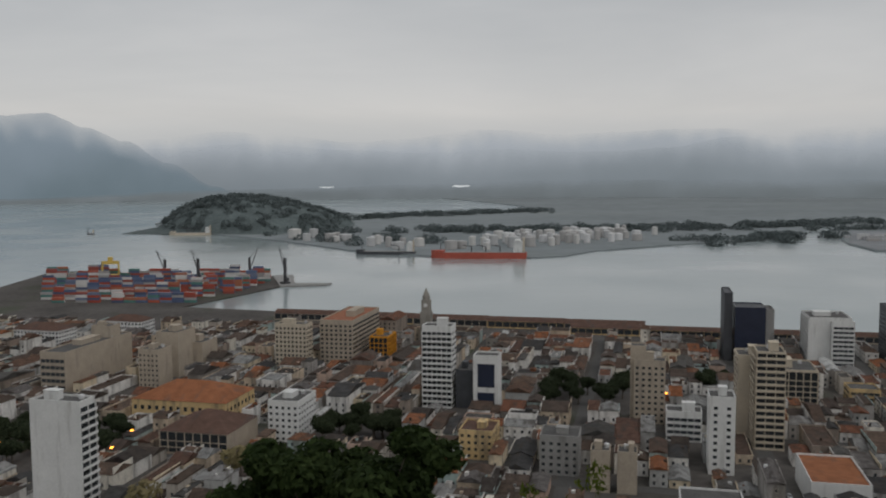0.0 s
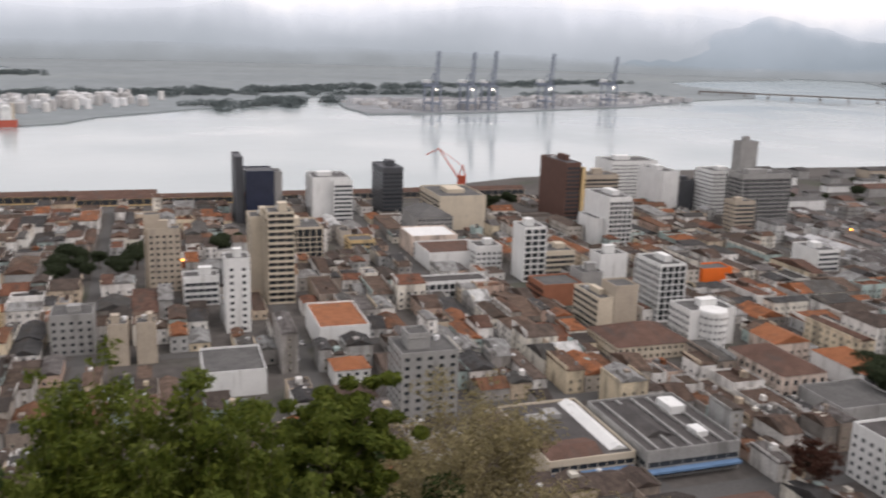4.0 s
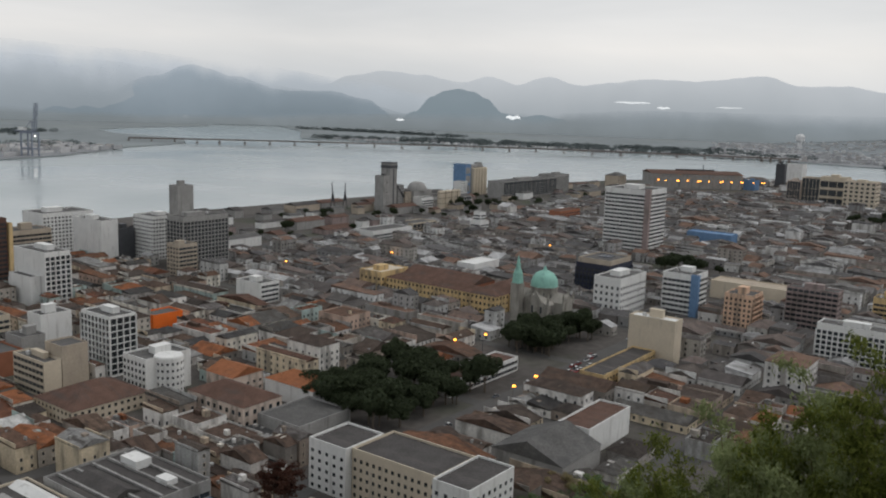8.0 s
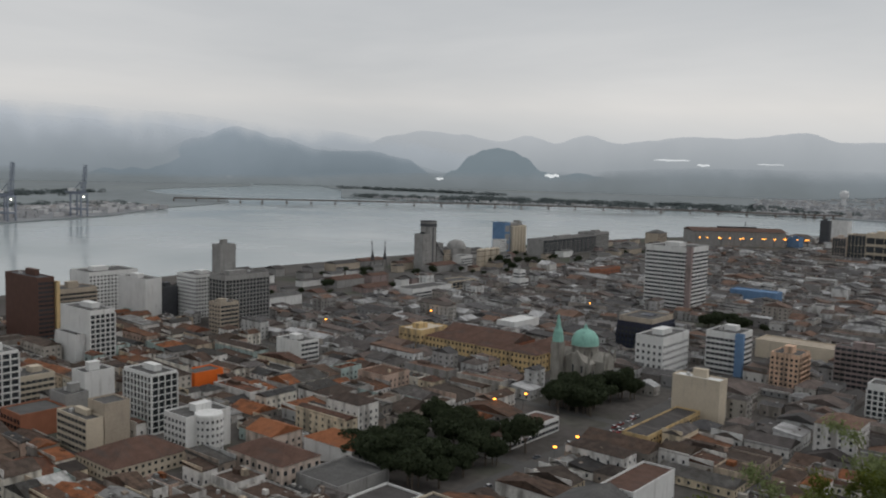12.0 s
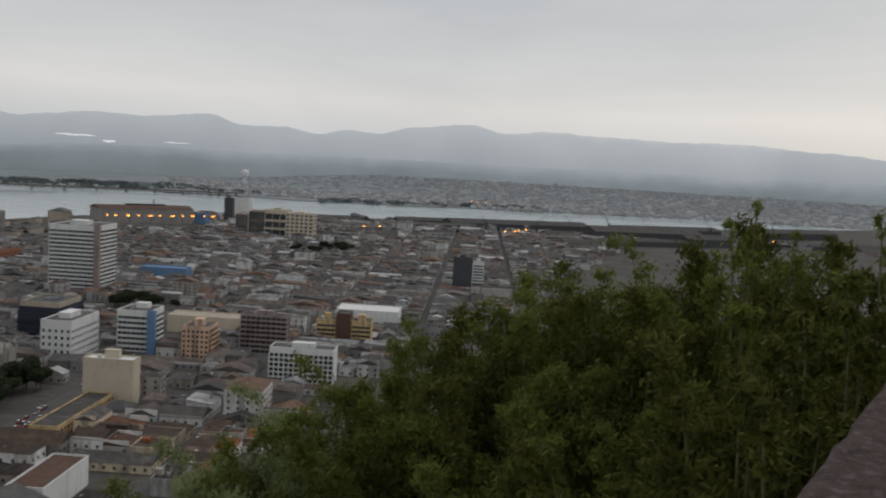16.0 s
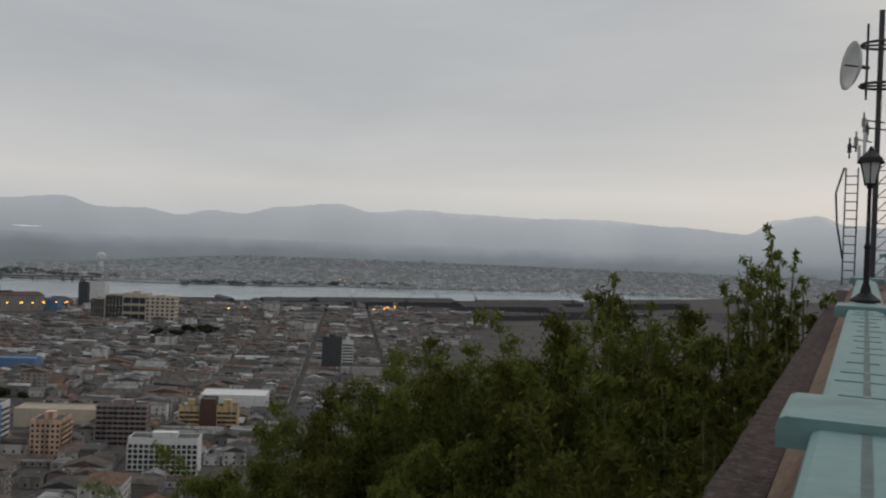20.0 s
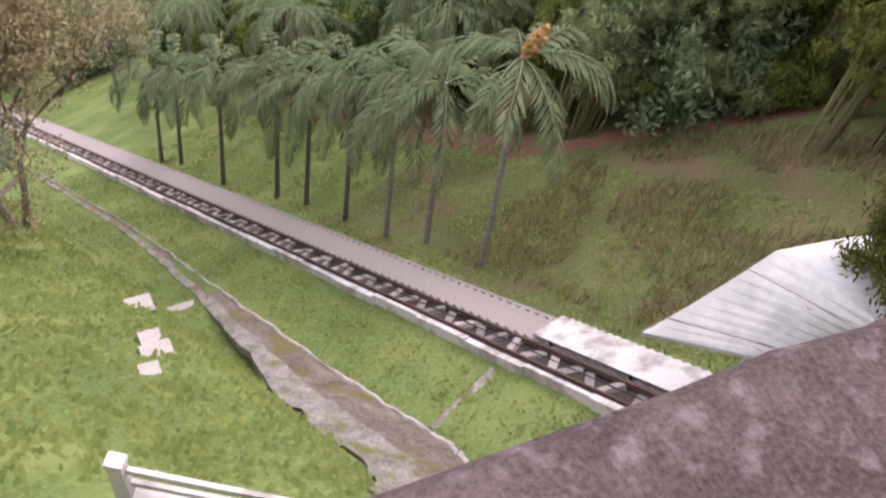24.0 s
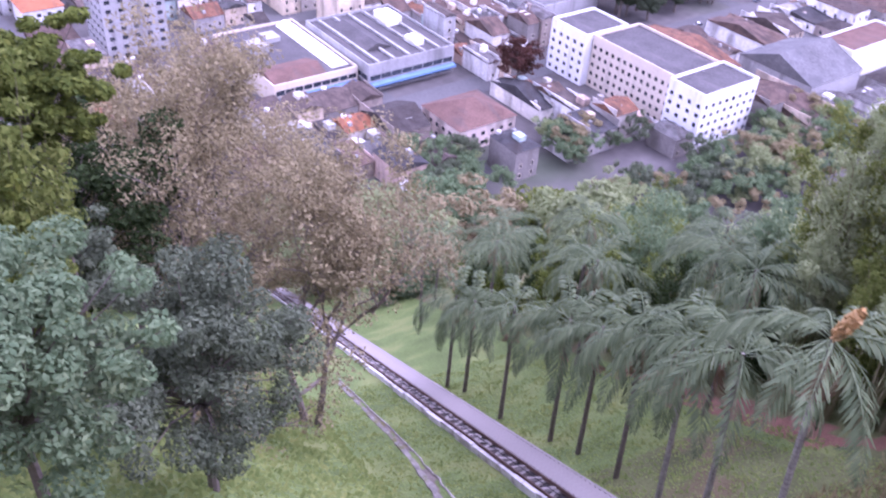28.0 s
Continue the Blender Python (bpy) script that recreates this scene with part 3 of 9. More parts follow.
def leafy(rr, boxes, size, count, flat=0.0, droop=0.0, slim=0.45, loose=0.0):
    """Leaf quads scattered in the shells of ellipsoids (x, y, z, rx, ry, rz)."""
    g = np.random.default_rng(rr)
    vol = np.array([b[3] * b[4] + b[4] * b[5] + b[3] * b[5] for b in boxes], float)
    num = np.maximum(6, (count * vol / vol.sum()).astype(int))
    c, out = [], []
    for b, k in zip(boxes, num):
        d = g.normal(size=(k, 3))
        d /= np.linalg.norm(d, axis=1)[:, None]
        r = 1.0 - 0.45 * g.random((k, 1)) ** 1.6 + loose * g.normal(size=(k, 1))
        c.append(np.array(b[:3]) + d * r * np.array(b[3:6]))
        out.append(d)
    c, out = np.concatenate(c), np.concatenate(out)
    k = len(c)
    nrm = out + g.normal(size=(k, 3)) * 0.7 + np.array([0, 0, 0.5 + flat])
    nrm /= np.linalg.norm(nrm, axis=1)[:, None]
    a = np.cross(nrm, g.normal(size=(k, 3)))
    a[:, 2] -= droop
    a /= np.linalg.norm(a, axis=1)[:, None]
    b = np.cross(nrm, a)
    sz = size * (0.6 + 0.8 * g.random((k, 1)))
    a, b = a * sz, b * sz * slim
    v = np.stack([c - a, c - b + nrm * sz * 0.12, c + a, c + b + nrm * sz * 0.12], axis=1).reshape(-1, 3)
    return v


def quad_mesh(name, v, mat):
    me = bpy.data.meshes.new(name)
    n = len(v) // 4
    me.vertices.add(len(v))
    me.vertices.foreach_set("co", np.ascontiguousarray(v, dtype=np.float32).ravel())
    me.loops.add(len(v))
    me.loops.foreach_set("vertex_index", np.arange(len(v), dtype=np.int32))
    me.polygons.add(n)
    me.polygons.foreach_set("loop_start", np.arange(0, 4 * n, 4, dtype=np.int32))
    me.materials.append(mat)
    me.update(calc_edges=True)
    return me


def foliage(name, palette, rough=0.7, trans=0.35, var=0.35):
    """Leaves that let some light through, each in its own tone."""
    m = bpy.data.materials.new(name)
    m.use_nodes = True
    n, l = m.node_tree.nodes, m.node_tree.links
    b = n["Principled BSDF"]
    b.inputs["Roughness"].default_value, b.inputs["Specular IOR Level"].default_value = rough, 0.1
    ramp = n.new("ShaderNodeValToRGB")
    for i, c in enumerate(palette):
        e = ramp.color_ramp.elements[i] if i < 2 else ramp.color_ramp.elements.new(i / (len(palette) - 1))
        e.position, e.color = i / (len(palette) - 1), (*c, 1)
    tc, no = n.new("ShaderNodeTexCoord"), n.new("ShaderNodeTexNoise")
    no.inputs["Scale"].default_value = 0.6
    l.new(tc.outputs["Object"], no.inputs["Vector"])
    mx = n.new("ShaderNodeMix")
    mx.inputs["Factor"].default_value = 0.5
    l.new(n.new("ShaderNodeNewGeometry").outputs["Random Per Island"], mx.inputs["A"])
    l.new(no.outputs[0], mx.inputs["B"])
    l.new(mx.outputs["Result"], ramp.inputs[0])
    l.new(ramp.outputs[0], b.inputs["Base Color"])
    tr, ms = n.new("ShaderNodeBsdfTranslucent"), n.new("ShaderNodeMixShader")
    l.new(ramp.outputs[0], tr.inputs["Color"])
    ms.inputs[0].default_value = trans
    l.new(b.outputs[0], ms.inputs[1])
    l.new(tr.outputs[0], ms.inputs[2])
    l.new(ms.outputs[0], n["Material Output"].inputs["Surface"])
    return m


M_LEAF_DARK = foliage("dark_glossy_leaves", [(0.010, 0.017, 0.006), (0.022, 0.037, 0.011), (0.042, 0.064, 0.02), (0.085, 0.115, 0.042)])
M_LEAF_MID = foliage("green_leaves", [(0.030, 0.046, 0.010), (0.068, 0.092, 0.016), (0.118, 0.142, 0.024), (0.185, 0.19, 0.038)])
# soft and pale greens, lightened further to stand in for haze over lower woods
M_LEAF_SOFT = foliage("soft_green_leaves", [(0.0625, 0.0975, 0.0460), (0.1125, 0.1690, 0.0805), (0.1688, 0.2275, 0.1150), (0.2375, 0.2730, 0.1265)], trans=0.45)
M_LEAF_PALE = foliage("pale_green_leaves", [(0.1350, 0.1688, 0.0675), (0.2160, 0.2565, 0.1148), (0.2835, 0.3240, 0.1553), (0.3510, 0.3780, 0.2025)], trans=0.5)
M_LEAF_DEEP = foliage("deep_bamboo_leaves", [(0.026, 0.033, 0.008), (0.06, 0.068, 0.014), (0.115, 0.12, 0.026), (0.19, 0.18, 0.045)])
M_LEAF_LIGHT = foliage("light_green_leaves", [(0.065, 0.088, 0.018), (0.115, 0.145, 0.03), (0.18, 0.21, 0.05), (0.26, 0.275, 0.08)], trans=0.5)
M_LEAF_GREY = foliage("grey_green_leaves", [(0.0408, 0.0570, 0.0318), (0.0815, 0.1014, 0.0583), (0.1224, 0.1458, 0.0848), (0.1631, 0.1837, 0.1060)])
M_LEAF_DRY = foliage("dry_brown_leaves", [(0.115, 0.098, 0.048), (0.21, 0.178, 0.092), (0.29, 0.245, 0.135), (0.36, 0.305, 0.14)])
M_LEAF_BAMBOO = foliage("bamboo_leaves", [(0.050, 0.068, 0.015), (0.105, 0.130, 0.027), (0.18, 0.205, 0.048), (0.28, 0.295, 0.085)], trans=0.5)
# far leaves paled to blue-grey as painted haze
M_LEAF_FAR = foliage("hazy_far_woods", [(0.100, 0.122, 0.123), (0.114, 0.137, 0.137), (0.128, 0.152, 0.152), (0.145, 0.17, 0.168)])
M_LEAF_PARK = foliage("park_tree_leaves", [(0.02, 0.028, 0.015), (0.036, 0.048, 0.025), (0.05, 0.064, 0.034), (0.065, 0.08, 0.042)])
M_LEAF_RUST = foliage("rust_red_leaves", [(0.035, 0.016, 0.012), (0.06, 0.027, 0.02), (0.085, 0.04, 0.028), (0.10, 0.055, 0.035)])
M_BARK = material("grey_brown_bark", (0.13, 0.11, 0.09), 0.95, 0.35, 2, 14, 0.6, 0.03)

# bright pools on the far plain: glowing patches in place of reflected sky
M_POOL = glow("far_water_sky_glow", (0.46, 0.475, 0.48), 1.0)
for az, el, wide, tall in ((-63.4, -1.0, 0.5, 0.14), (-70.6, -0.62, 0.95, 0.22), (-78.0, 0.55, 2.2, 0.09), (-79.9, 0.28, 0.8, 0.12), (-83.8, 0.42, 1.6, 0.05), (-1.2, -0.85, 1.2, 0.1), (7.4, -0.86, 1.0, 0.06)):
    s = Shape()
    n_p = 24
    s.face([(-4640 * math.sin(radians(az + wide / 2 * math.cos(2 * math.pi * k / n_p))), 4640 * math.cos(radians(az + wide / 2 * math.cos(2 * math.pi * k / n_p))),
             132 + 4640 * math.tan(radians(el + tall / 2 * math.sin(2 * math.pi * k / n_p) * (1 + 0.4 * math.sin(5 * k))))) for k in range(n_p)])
    tagged(part("backdrop_pool", s, M_POOL), "glowing strip in place of sky-bright water on the far plain", "water", kind="structure")

# wooded island and far woods
isl = Shape()
ic, n_i = (-480, 2330), 36
for i in range(n_i + 1):
    for j in range(n_i + 1):
        u, w = -1 + 2 * i / n_i, -1 + 2 * j / n_i
        h = max(0.0, 1 - (u * u + w * w)) ** 0.7 * 78 * (1 - 0.35 * (u + 0.2)) + 5 * noise.noise((u * 6, w * 6, 0)) + 3 * noise.noise((u * 15, w * 15, 4))
        isl.v.append((ic[0] + 250 * u, ic[1] + 380 * w - 60 * u, max(h, 0) - 1))
for i in range(n_i):
    for j in range(n_i):
        a = i * (n_i + 1) + j
        isl.f.append((a, a + n_i + 1, a + n_i + 2, a + 1))
        isl.m.append(0)
# island woods: distance haze put into the blue-grey base colour
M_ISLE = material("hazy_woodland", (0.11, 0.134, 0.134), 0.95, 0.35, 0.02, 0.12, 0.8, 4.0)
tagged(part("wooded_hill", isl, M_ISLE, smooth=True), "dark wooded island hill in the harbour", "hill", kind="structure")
wood = [(-480 + rnd.uniform(-235, 235), 2330 + rnd.uniform(-360, 300), -9, 11, 11, 8) for _ in range(420)]
wood = [(x, y - 0.24 * (x + 480), max(0, 1 - ((x + 480) / 250) ** 2 - ((y - 2330) / 380) ** 2) ** 0.7 * 78 * (1 - 0.35 * ((x + 480) / 250 + 0.2)) + 1, a, b, c) for x, y, z, a, b, c in wood if ((x + 480) / 250) ** 2 + ((y - 2330) / 380) ** 2 < 0.97]
belt = []
for x0, y0, x1, y1, k in ((-250, 2650, 330, 3000, 110), (-330, 1950, 250, 2050, 60), (250, 2000, 850, 2100, 100), (850, 2150, 2250, 2480, 150), (-300, 1790, 0, 1700, 20), (450, 1640, 800, 1800, 40),
                          (2800, 1720, 2960, 900, 90), (2960, 900, 3030, 100, 70), (2750, -100, 2900, -900, 50), (900, 2000, 1750, 1750, 60), (3000, 1500, 3300, 300, 120), (3600, 2250, 3500, 1500, 110)):
    for _ in range(k):
        u = rnd.random()
        s = rnd.uniform(10, 26)
        belt.append((x0 + (x1 - x0) * u + rnd.gauss(0, 25), y0 + (y1 - y0) * u + rnd.gauss(0, 45), rnd.uniform(2, 6), s, s, s * 0.45))
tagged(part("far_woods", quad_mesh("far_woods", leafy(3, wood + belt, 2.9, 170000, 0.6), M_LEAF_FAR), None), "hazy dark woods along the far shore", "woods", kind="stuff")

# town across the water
# haze painted into the base colours of the far rise and its houses
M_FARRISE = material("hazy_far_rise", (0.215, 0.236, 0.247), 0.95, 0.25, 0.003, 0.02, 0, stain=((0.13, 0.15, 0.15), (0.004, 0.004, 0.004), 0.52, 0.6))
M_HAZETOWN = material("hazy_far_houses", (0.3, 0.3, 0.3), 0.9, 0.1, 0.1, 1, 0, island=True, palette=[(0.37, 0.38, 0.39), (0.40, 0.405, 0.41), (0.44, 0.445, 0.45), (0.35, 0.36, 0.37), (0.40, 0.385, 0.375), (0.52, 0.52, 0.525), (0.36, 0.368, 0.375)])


def smooth01(t):
    t = min(1.0, max(0.0, t))
    return t * t * (3 - 2 * t)


ft = Shape()
for _ in range(2600):
    a, r = rnd.uniform(83, 128), rnd.uniform(0, 1)
    r = 2870 + 1500 * r ** 1.5 + max(0, (a - 105)) * 22
    x, y = r * math.sin(radians(a)), r * math.cos(radians(a))
    w, d, h = rnd.uniform(6, 22), rnd.uniform(6, 18), rnd.uniform(3, 8) + (rnd.random() < 0.04) * rnd.uniform(5, 18)
    ft.box(x - w / 2, x + w / 2, y - d / 2, y + d / 2, 0, 1 + h, bottom=False)
rise = Shape()
for i in range(33):
    for j in range(29):
        a, u = 84 + 66 * i / 32, j / 28
        r = 3300 + 1380 * u
        rise.v.append((r * math.sin(radians(a)), r * math.cos(radians(a)), -3 + 66 * u * smooth01((a - 84) / 14)))
for i in range(32):
    for j in range(28):
        rise.f.append((i * 29 + j, i * 29 + j + 1, i * 29 + 30 + j, i * 29 + 29 + j))
        rise.m.append(0)
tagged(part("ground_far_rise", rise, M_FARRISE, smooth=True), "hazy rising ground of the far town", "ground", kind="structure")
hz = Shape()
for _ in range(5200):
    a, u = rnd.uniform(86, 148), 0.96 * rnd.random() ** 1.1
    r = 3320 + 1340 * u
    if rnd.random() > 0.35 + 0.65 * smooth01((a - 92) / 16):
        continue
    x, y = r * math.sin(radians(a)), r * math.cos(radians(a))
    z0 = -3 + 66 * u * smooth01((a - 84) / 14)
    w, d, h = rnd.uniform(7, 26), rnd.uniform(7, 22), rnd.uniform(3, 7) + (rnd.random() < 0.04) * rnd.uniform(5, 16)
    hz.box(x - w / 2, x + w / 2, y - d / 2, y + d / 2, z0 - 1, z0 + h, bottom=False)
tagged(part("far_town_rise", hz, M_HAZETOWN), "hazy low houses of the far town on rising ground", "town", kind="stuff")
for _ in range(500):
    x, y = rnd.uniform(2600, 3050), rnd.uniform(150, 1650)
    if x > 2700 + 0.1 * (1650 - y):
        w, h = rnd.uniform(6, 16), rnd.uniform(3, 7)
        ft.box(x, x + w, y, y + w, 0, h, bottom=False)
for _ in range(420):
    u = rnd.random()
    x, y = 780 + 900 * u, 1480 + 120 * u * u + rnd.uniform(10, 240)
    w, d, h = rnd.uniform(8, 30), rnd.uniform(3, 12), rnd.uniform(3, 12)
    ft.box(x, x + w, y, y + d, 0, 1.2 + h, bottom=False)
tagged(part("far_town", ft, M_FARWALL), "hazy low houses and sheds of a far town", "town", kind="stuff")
wt = thing("water_tower", pose(3950, 140, 1), "white water tower standing out of the far woods", "tower")
part("bowl", Shape().lathe([(10, 30), (17, 36), (18, 52), (14, 60), (4, 63)], 16), M_TANK, wt)
part("stem", Shape().lathe([(9, 0), (8, 30)], 12), M_TANK, wt)

# storage tanks and the ships on the far quay
tank_mesh = Shape().lathe([(1, 0), (1, 1), (0.96, 1.04), (0.1, 1.13)], 20).mesh("shell", M_TANK, False)
base_mesh = Shape().lathe([(1.12, 0), (1.12, 0.05)], 20).mesh("plinth", M_GREY)
tank_spots = []
for k in range(170):
    u = rnd.random()
    x = -330 + 780 * u if k < 60 else 70 + 330 * u
    front = 1770 - 1.05 * (x + 330) if x < 0 else 1430 + 0.62 * x
    y = front + rnd.uniform(35, 150 + 120 * (x > 80))
    r = rnd.choice((6, 8, 9, 11, 13)) if k < 60 else rnd.choice((5, 6, 7, 8, 10))
    if all((x - a) ** 2 + (y - b) ** 2 > (r + c + 2) ** 2 for a, b, c in tank_spots):
        tank_spots.append((x, y, r))
for x, y, r in tank_spots:
    h = rnd.uniform(11, 19)
    tk = thing("storage_tank", pose(x, y, 0.5), "pale cylindrical fuel tank with a domed lid", "tank", "tanks of the far terminal")
    part("shell", tank_mesh, None, tk, at=Matrix.Diagonal((r, r, h, 1)))
    part("plinth", base_mesh, None, tk, at=Matrix.Diagonal((r, r, r, 1)))


def ship(label, x, y, turn, length, beam, hull_mat, depth, house, cranes):
    sh = thing("cargo_ship", pose(x, y, -1.5, 0, 0, turn), label, "ship")
    a, b = length / 2, beam / 2
    outline = [(-a, -b * 0.8), (a * 0.7, -b), (a * 0.9, -b * 0.6), (a, 0), (a * 0.9, b * 0.6), (a * 0.7, b), (-a, b * 0.8)]
    part("hull", Shape().prism(outline, -1, depth), hull_mat, sh)
    part("deck", Shape().prism([(px * 0.98, py * 0.92) for px, py in outline], depth, depth + 0.4), M_GREY, sh, "grey steel deck")
    part("bow", Shape().prism([(a * 0.72, -b * 0.9), (a * 0.9, -b * 0.55), (a, 0), (a * 0.9, b * 0.55), (a * 0.72, b * 0.9)], depth + 0.4, depth + 3), hull_mat, sh)
    hx = -a * 0.82 if house > 0 else a * 0.55
    part("deckhouse", Shape().box(hx - a * 0.09, hx + a * 0.09, -b * 0.8, b * 0.8, depth + 0.4, depth + abs(house)).box(hx - a * 0.06, hx + a * 0.06, -b, b, depth + abs(house), depth + abs(house) + 3), M_WHITE, sh, "white deckhouse with bridge wings")
    part("funnel", Shape().box(hx - a * 0.14, hx - a * 0.10, -2, 2, depth, depth + abs(house) + 6), M_CREAM, sh)
    part("mast", Shape().tube([(a * 0.8, 0, depth), (a * 0.8, 0, depth + 14)], 0.5, 6), M_STEEL, sh)
    for k in range(cranes):
        cx = -a * 0.45 + k * a * 0.3
        part("deck_crane", Shape().tube([(cx, 0, depth), (cx, 0, depth + 9)], 1.0, 6).tube([(cx, 0, depth + 9), (cx + 14, 0, depth + 11)], 0.6, 6), M_STEEL, sh)
    return sh


ship("long red cargo ship with cream deckhouse at the far quay", 56, 1386, 173, 150, 24, M_HULL, 9.5, 17, 3)
ship("dark small tanker with a white deckhouse at the far quay", -95, 1462, 173, 100, 17, M_DARK, 5, 13, 1)
ship("small yellowish dredger lying in the harbour", -560, 1965, 178, 95, 16, M_CREAM, 5, 10, 3)
ship("dark low barge out on the water", -800, 2010, 170, 16, 6, M_DARK, 2, 3, 0)


def gantry(x, y, turn, tall):
    g = thing("quay_crane", pose(x, y, 1.2, 0, 0, turn), "tall blue-grey container crane with its boom raised", "crane", "cranes of the container terminal")
    for sx in (-9, 9):
        for sy in (-14, 14):
            part("leg", Shape().box(sx - 1.3, sx + 1.3, sy - 1.3, sy + 1.3, 0, 46), M_CRANEBLUE, g)
    for z in (14, 46):
        part("portal_beam", Shape().box(-10, 10, -15.5, -12.5, z, z + 3).box(-10, 10, 12.5, 15.5, z, z + 3).box(-10, -8, -14, 14, z, z + 2.5).box(8, 10, -14, 14, z, z + 2.5), M_CRANEBLUE, g)
    part("girder", Shape().box(-4, -1.5, -14, 34, 49, 52).box(1.5, 4, -14, 34, 49, 52), M_CRANEBLUE, g)
    boom = Shape()
    for sx in (-3.5, 3.5):
        boom.tube([(sx, -15, 50), (sx * 0.7, -21, tall)], 0.9, 5)
        boom.tube([(sx, -10, 50), (sx * 0.7, -17.5, tall)], 0.7, 5)
    for k in range(7):
        z = 53 + k * (tall - 54) / 7
        y0 = -15 - 6 * (z - 50) / (tall - 50)
        boom.box(-3.5, 3.5, y0 - 0.6, y0 + 4.5, z, z + 1.6)
    part("boom", boom, M_CRANEBLUE, g)
    part("a_frame", Shape().tube([(-4, -12, 50), (0, -4, 72), (4, -12, 50)], 0.9, 5).tube([(0, -4, 72), (0, 16, 50)], 0.7, 5), M_CRANEBLUE, g)
    part("machine_house", Shape().box(-5, 5, 12, 26, 52, 58), M_WHITE, g)
    part("operator_cab", Shape().box(-2, 2, -8, -4, 44, 48), M_WHITE, g)
    part("lamp", Shape().lathe([(0.1, 0), (1.6, 0.8), (0.1, 1.8)], 8, 0, -13), M_LAMPW, g, at=pose(0, 0, 40))


for gx, gy, gh in ((858, 1474, 112), (939, 1476, 112), (990, 1478, 114), (1140, 1490, 112), (1330, 1512, 108)):
    gantry(gx, gy, 4, gh)


def harbour_crane(x, y, tall, mat, lab):
    c = thing("harbour_crane", pose(x, y, 0, 0, 0, rnd.uniform(0, 360)), lab, "crane", "mobile cranes on the quay")
    part("undercarriage", Shape().box(-5, 5, -4, 4, 0, 3), M_STEEL, c)
    part("tower", Shape().box(-1.4, 1.4, -1.4, 1.4, 3, tall * 0.72), mat, c)
    part("jib", Shape().tube([(1, 0, tall * 0.4), (tall * 0.25, 0, tall)], 0.6, 6).tube([(0, 0, tall * 0.72), (tall * 0.24, 0, tall * 0.97)], 0.25, 5), mat, c)
    part("machine_house", Shape().box(-5, -1.4, -2, 2, 4, 8), mat, c)


M_CRANEYEL = material("yellow_crane_paint", (0.62, 0.45, 0.12), 0.6, 0.2, 0.3, 2, 0.1)
for cx, cy, ch, cm, cl in ((-238, 1085, 42, M_STEEL, "dark mobile harbour crane on the container quay"), (-342, 1085, 40, M_STEEL, "dark mobile harbour crane among containers"),
                           (-190, 1060, 44, M_STEEL, "dark mobile harbour crane at the pier"), (-300, 1080, 41, M_STEEL, "dark mobile harbour crane among containers")):
    harbour_crane(cx, cy, ch, cm, cl)
yc = thing("gantry_crane", pose(-392, 1040, 0, 0, 0, 20), "yellow gantry crane lit over the container stacks", "crane")
for sx in (-9, 9):
    for sy in (-4, 4):
        part("leg", Shape().box(sx - 1, sx + 1, sy - 1, sy + 1, 0, 30), M_CRANEYEL, yc)
part("top_beam", Shape().box(-10, 10, -5, -3, 28, 31).box(-10, 10, 3, 5, 28, 31).box(-3, 3, -4, 4, 31, 36), M_CRANEYEL, yc)
part("cross_beam", Shape().box(-10, 10, -5, 5, 14, 15.5), M_CRANEYEL, yc)

# red jib crane and the small pair of quay cranes
def jib_crane(x, y, turn, s, mat, label):
    c = thing("jib_crane", pose(x, y, 0, 0, 0, turn) @ Matrix.Diagonal((s, s, s, 1)), label, "crane")
    for sx in (-4, 4):
        for sy in (-4, 4):
            part("leg", Shape().tube([(sx, sy, 0), (sx * 0.5, sy * 0.5, 14)], 0.6, 6), mat, c)
    part("turntable", Shape().lathe([(3.4, 14), (3.4, 16)], 10), mat, c)
    part("cab", Shape().box(-3.5, 3, -2.2, 2.2, 16, 22), mat, c)
    part("jib", Shape().tube([(2, -1.2, 19), (20, 0, 44)], 0.5, 5).tube([(2, 1.2, 19), (20, 0, 44)], 0.5, 5).tube([(20, 0, 44), (31, 0, 38)], 0.5, 5).tube([(-1, 0, 30), (20, 0, 44)], 0.3, 5), mat, c)
    part("tower", Shape().tube([(-3, -1.5, 22), (-1, 0, 31), (-3, 1.5, 22)], 0.5, 5).tube([(2.5, 0, 22), (-1, 0, 31)], 0.5, 5), mat, c)


jc = town(244, 700)
jib_crane(jc.x, jc.y, 140, 1.0, M_CRANERED, "red lattice jib crane on the quay behind warehouses")
for p, q, a in ((545, 735, 30), (560, 735, 35), (792, 760, 35), (812, 758, 30)):
    v = town(p, q)
    jib_crane(v.x, v.y, a, 0.75, M_STEEL, "dark small jib crane on the quay")

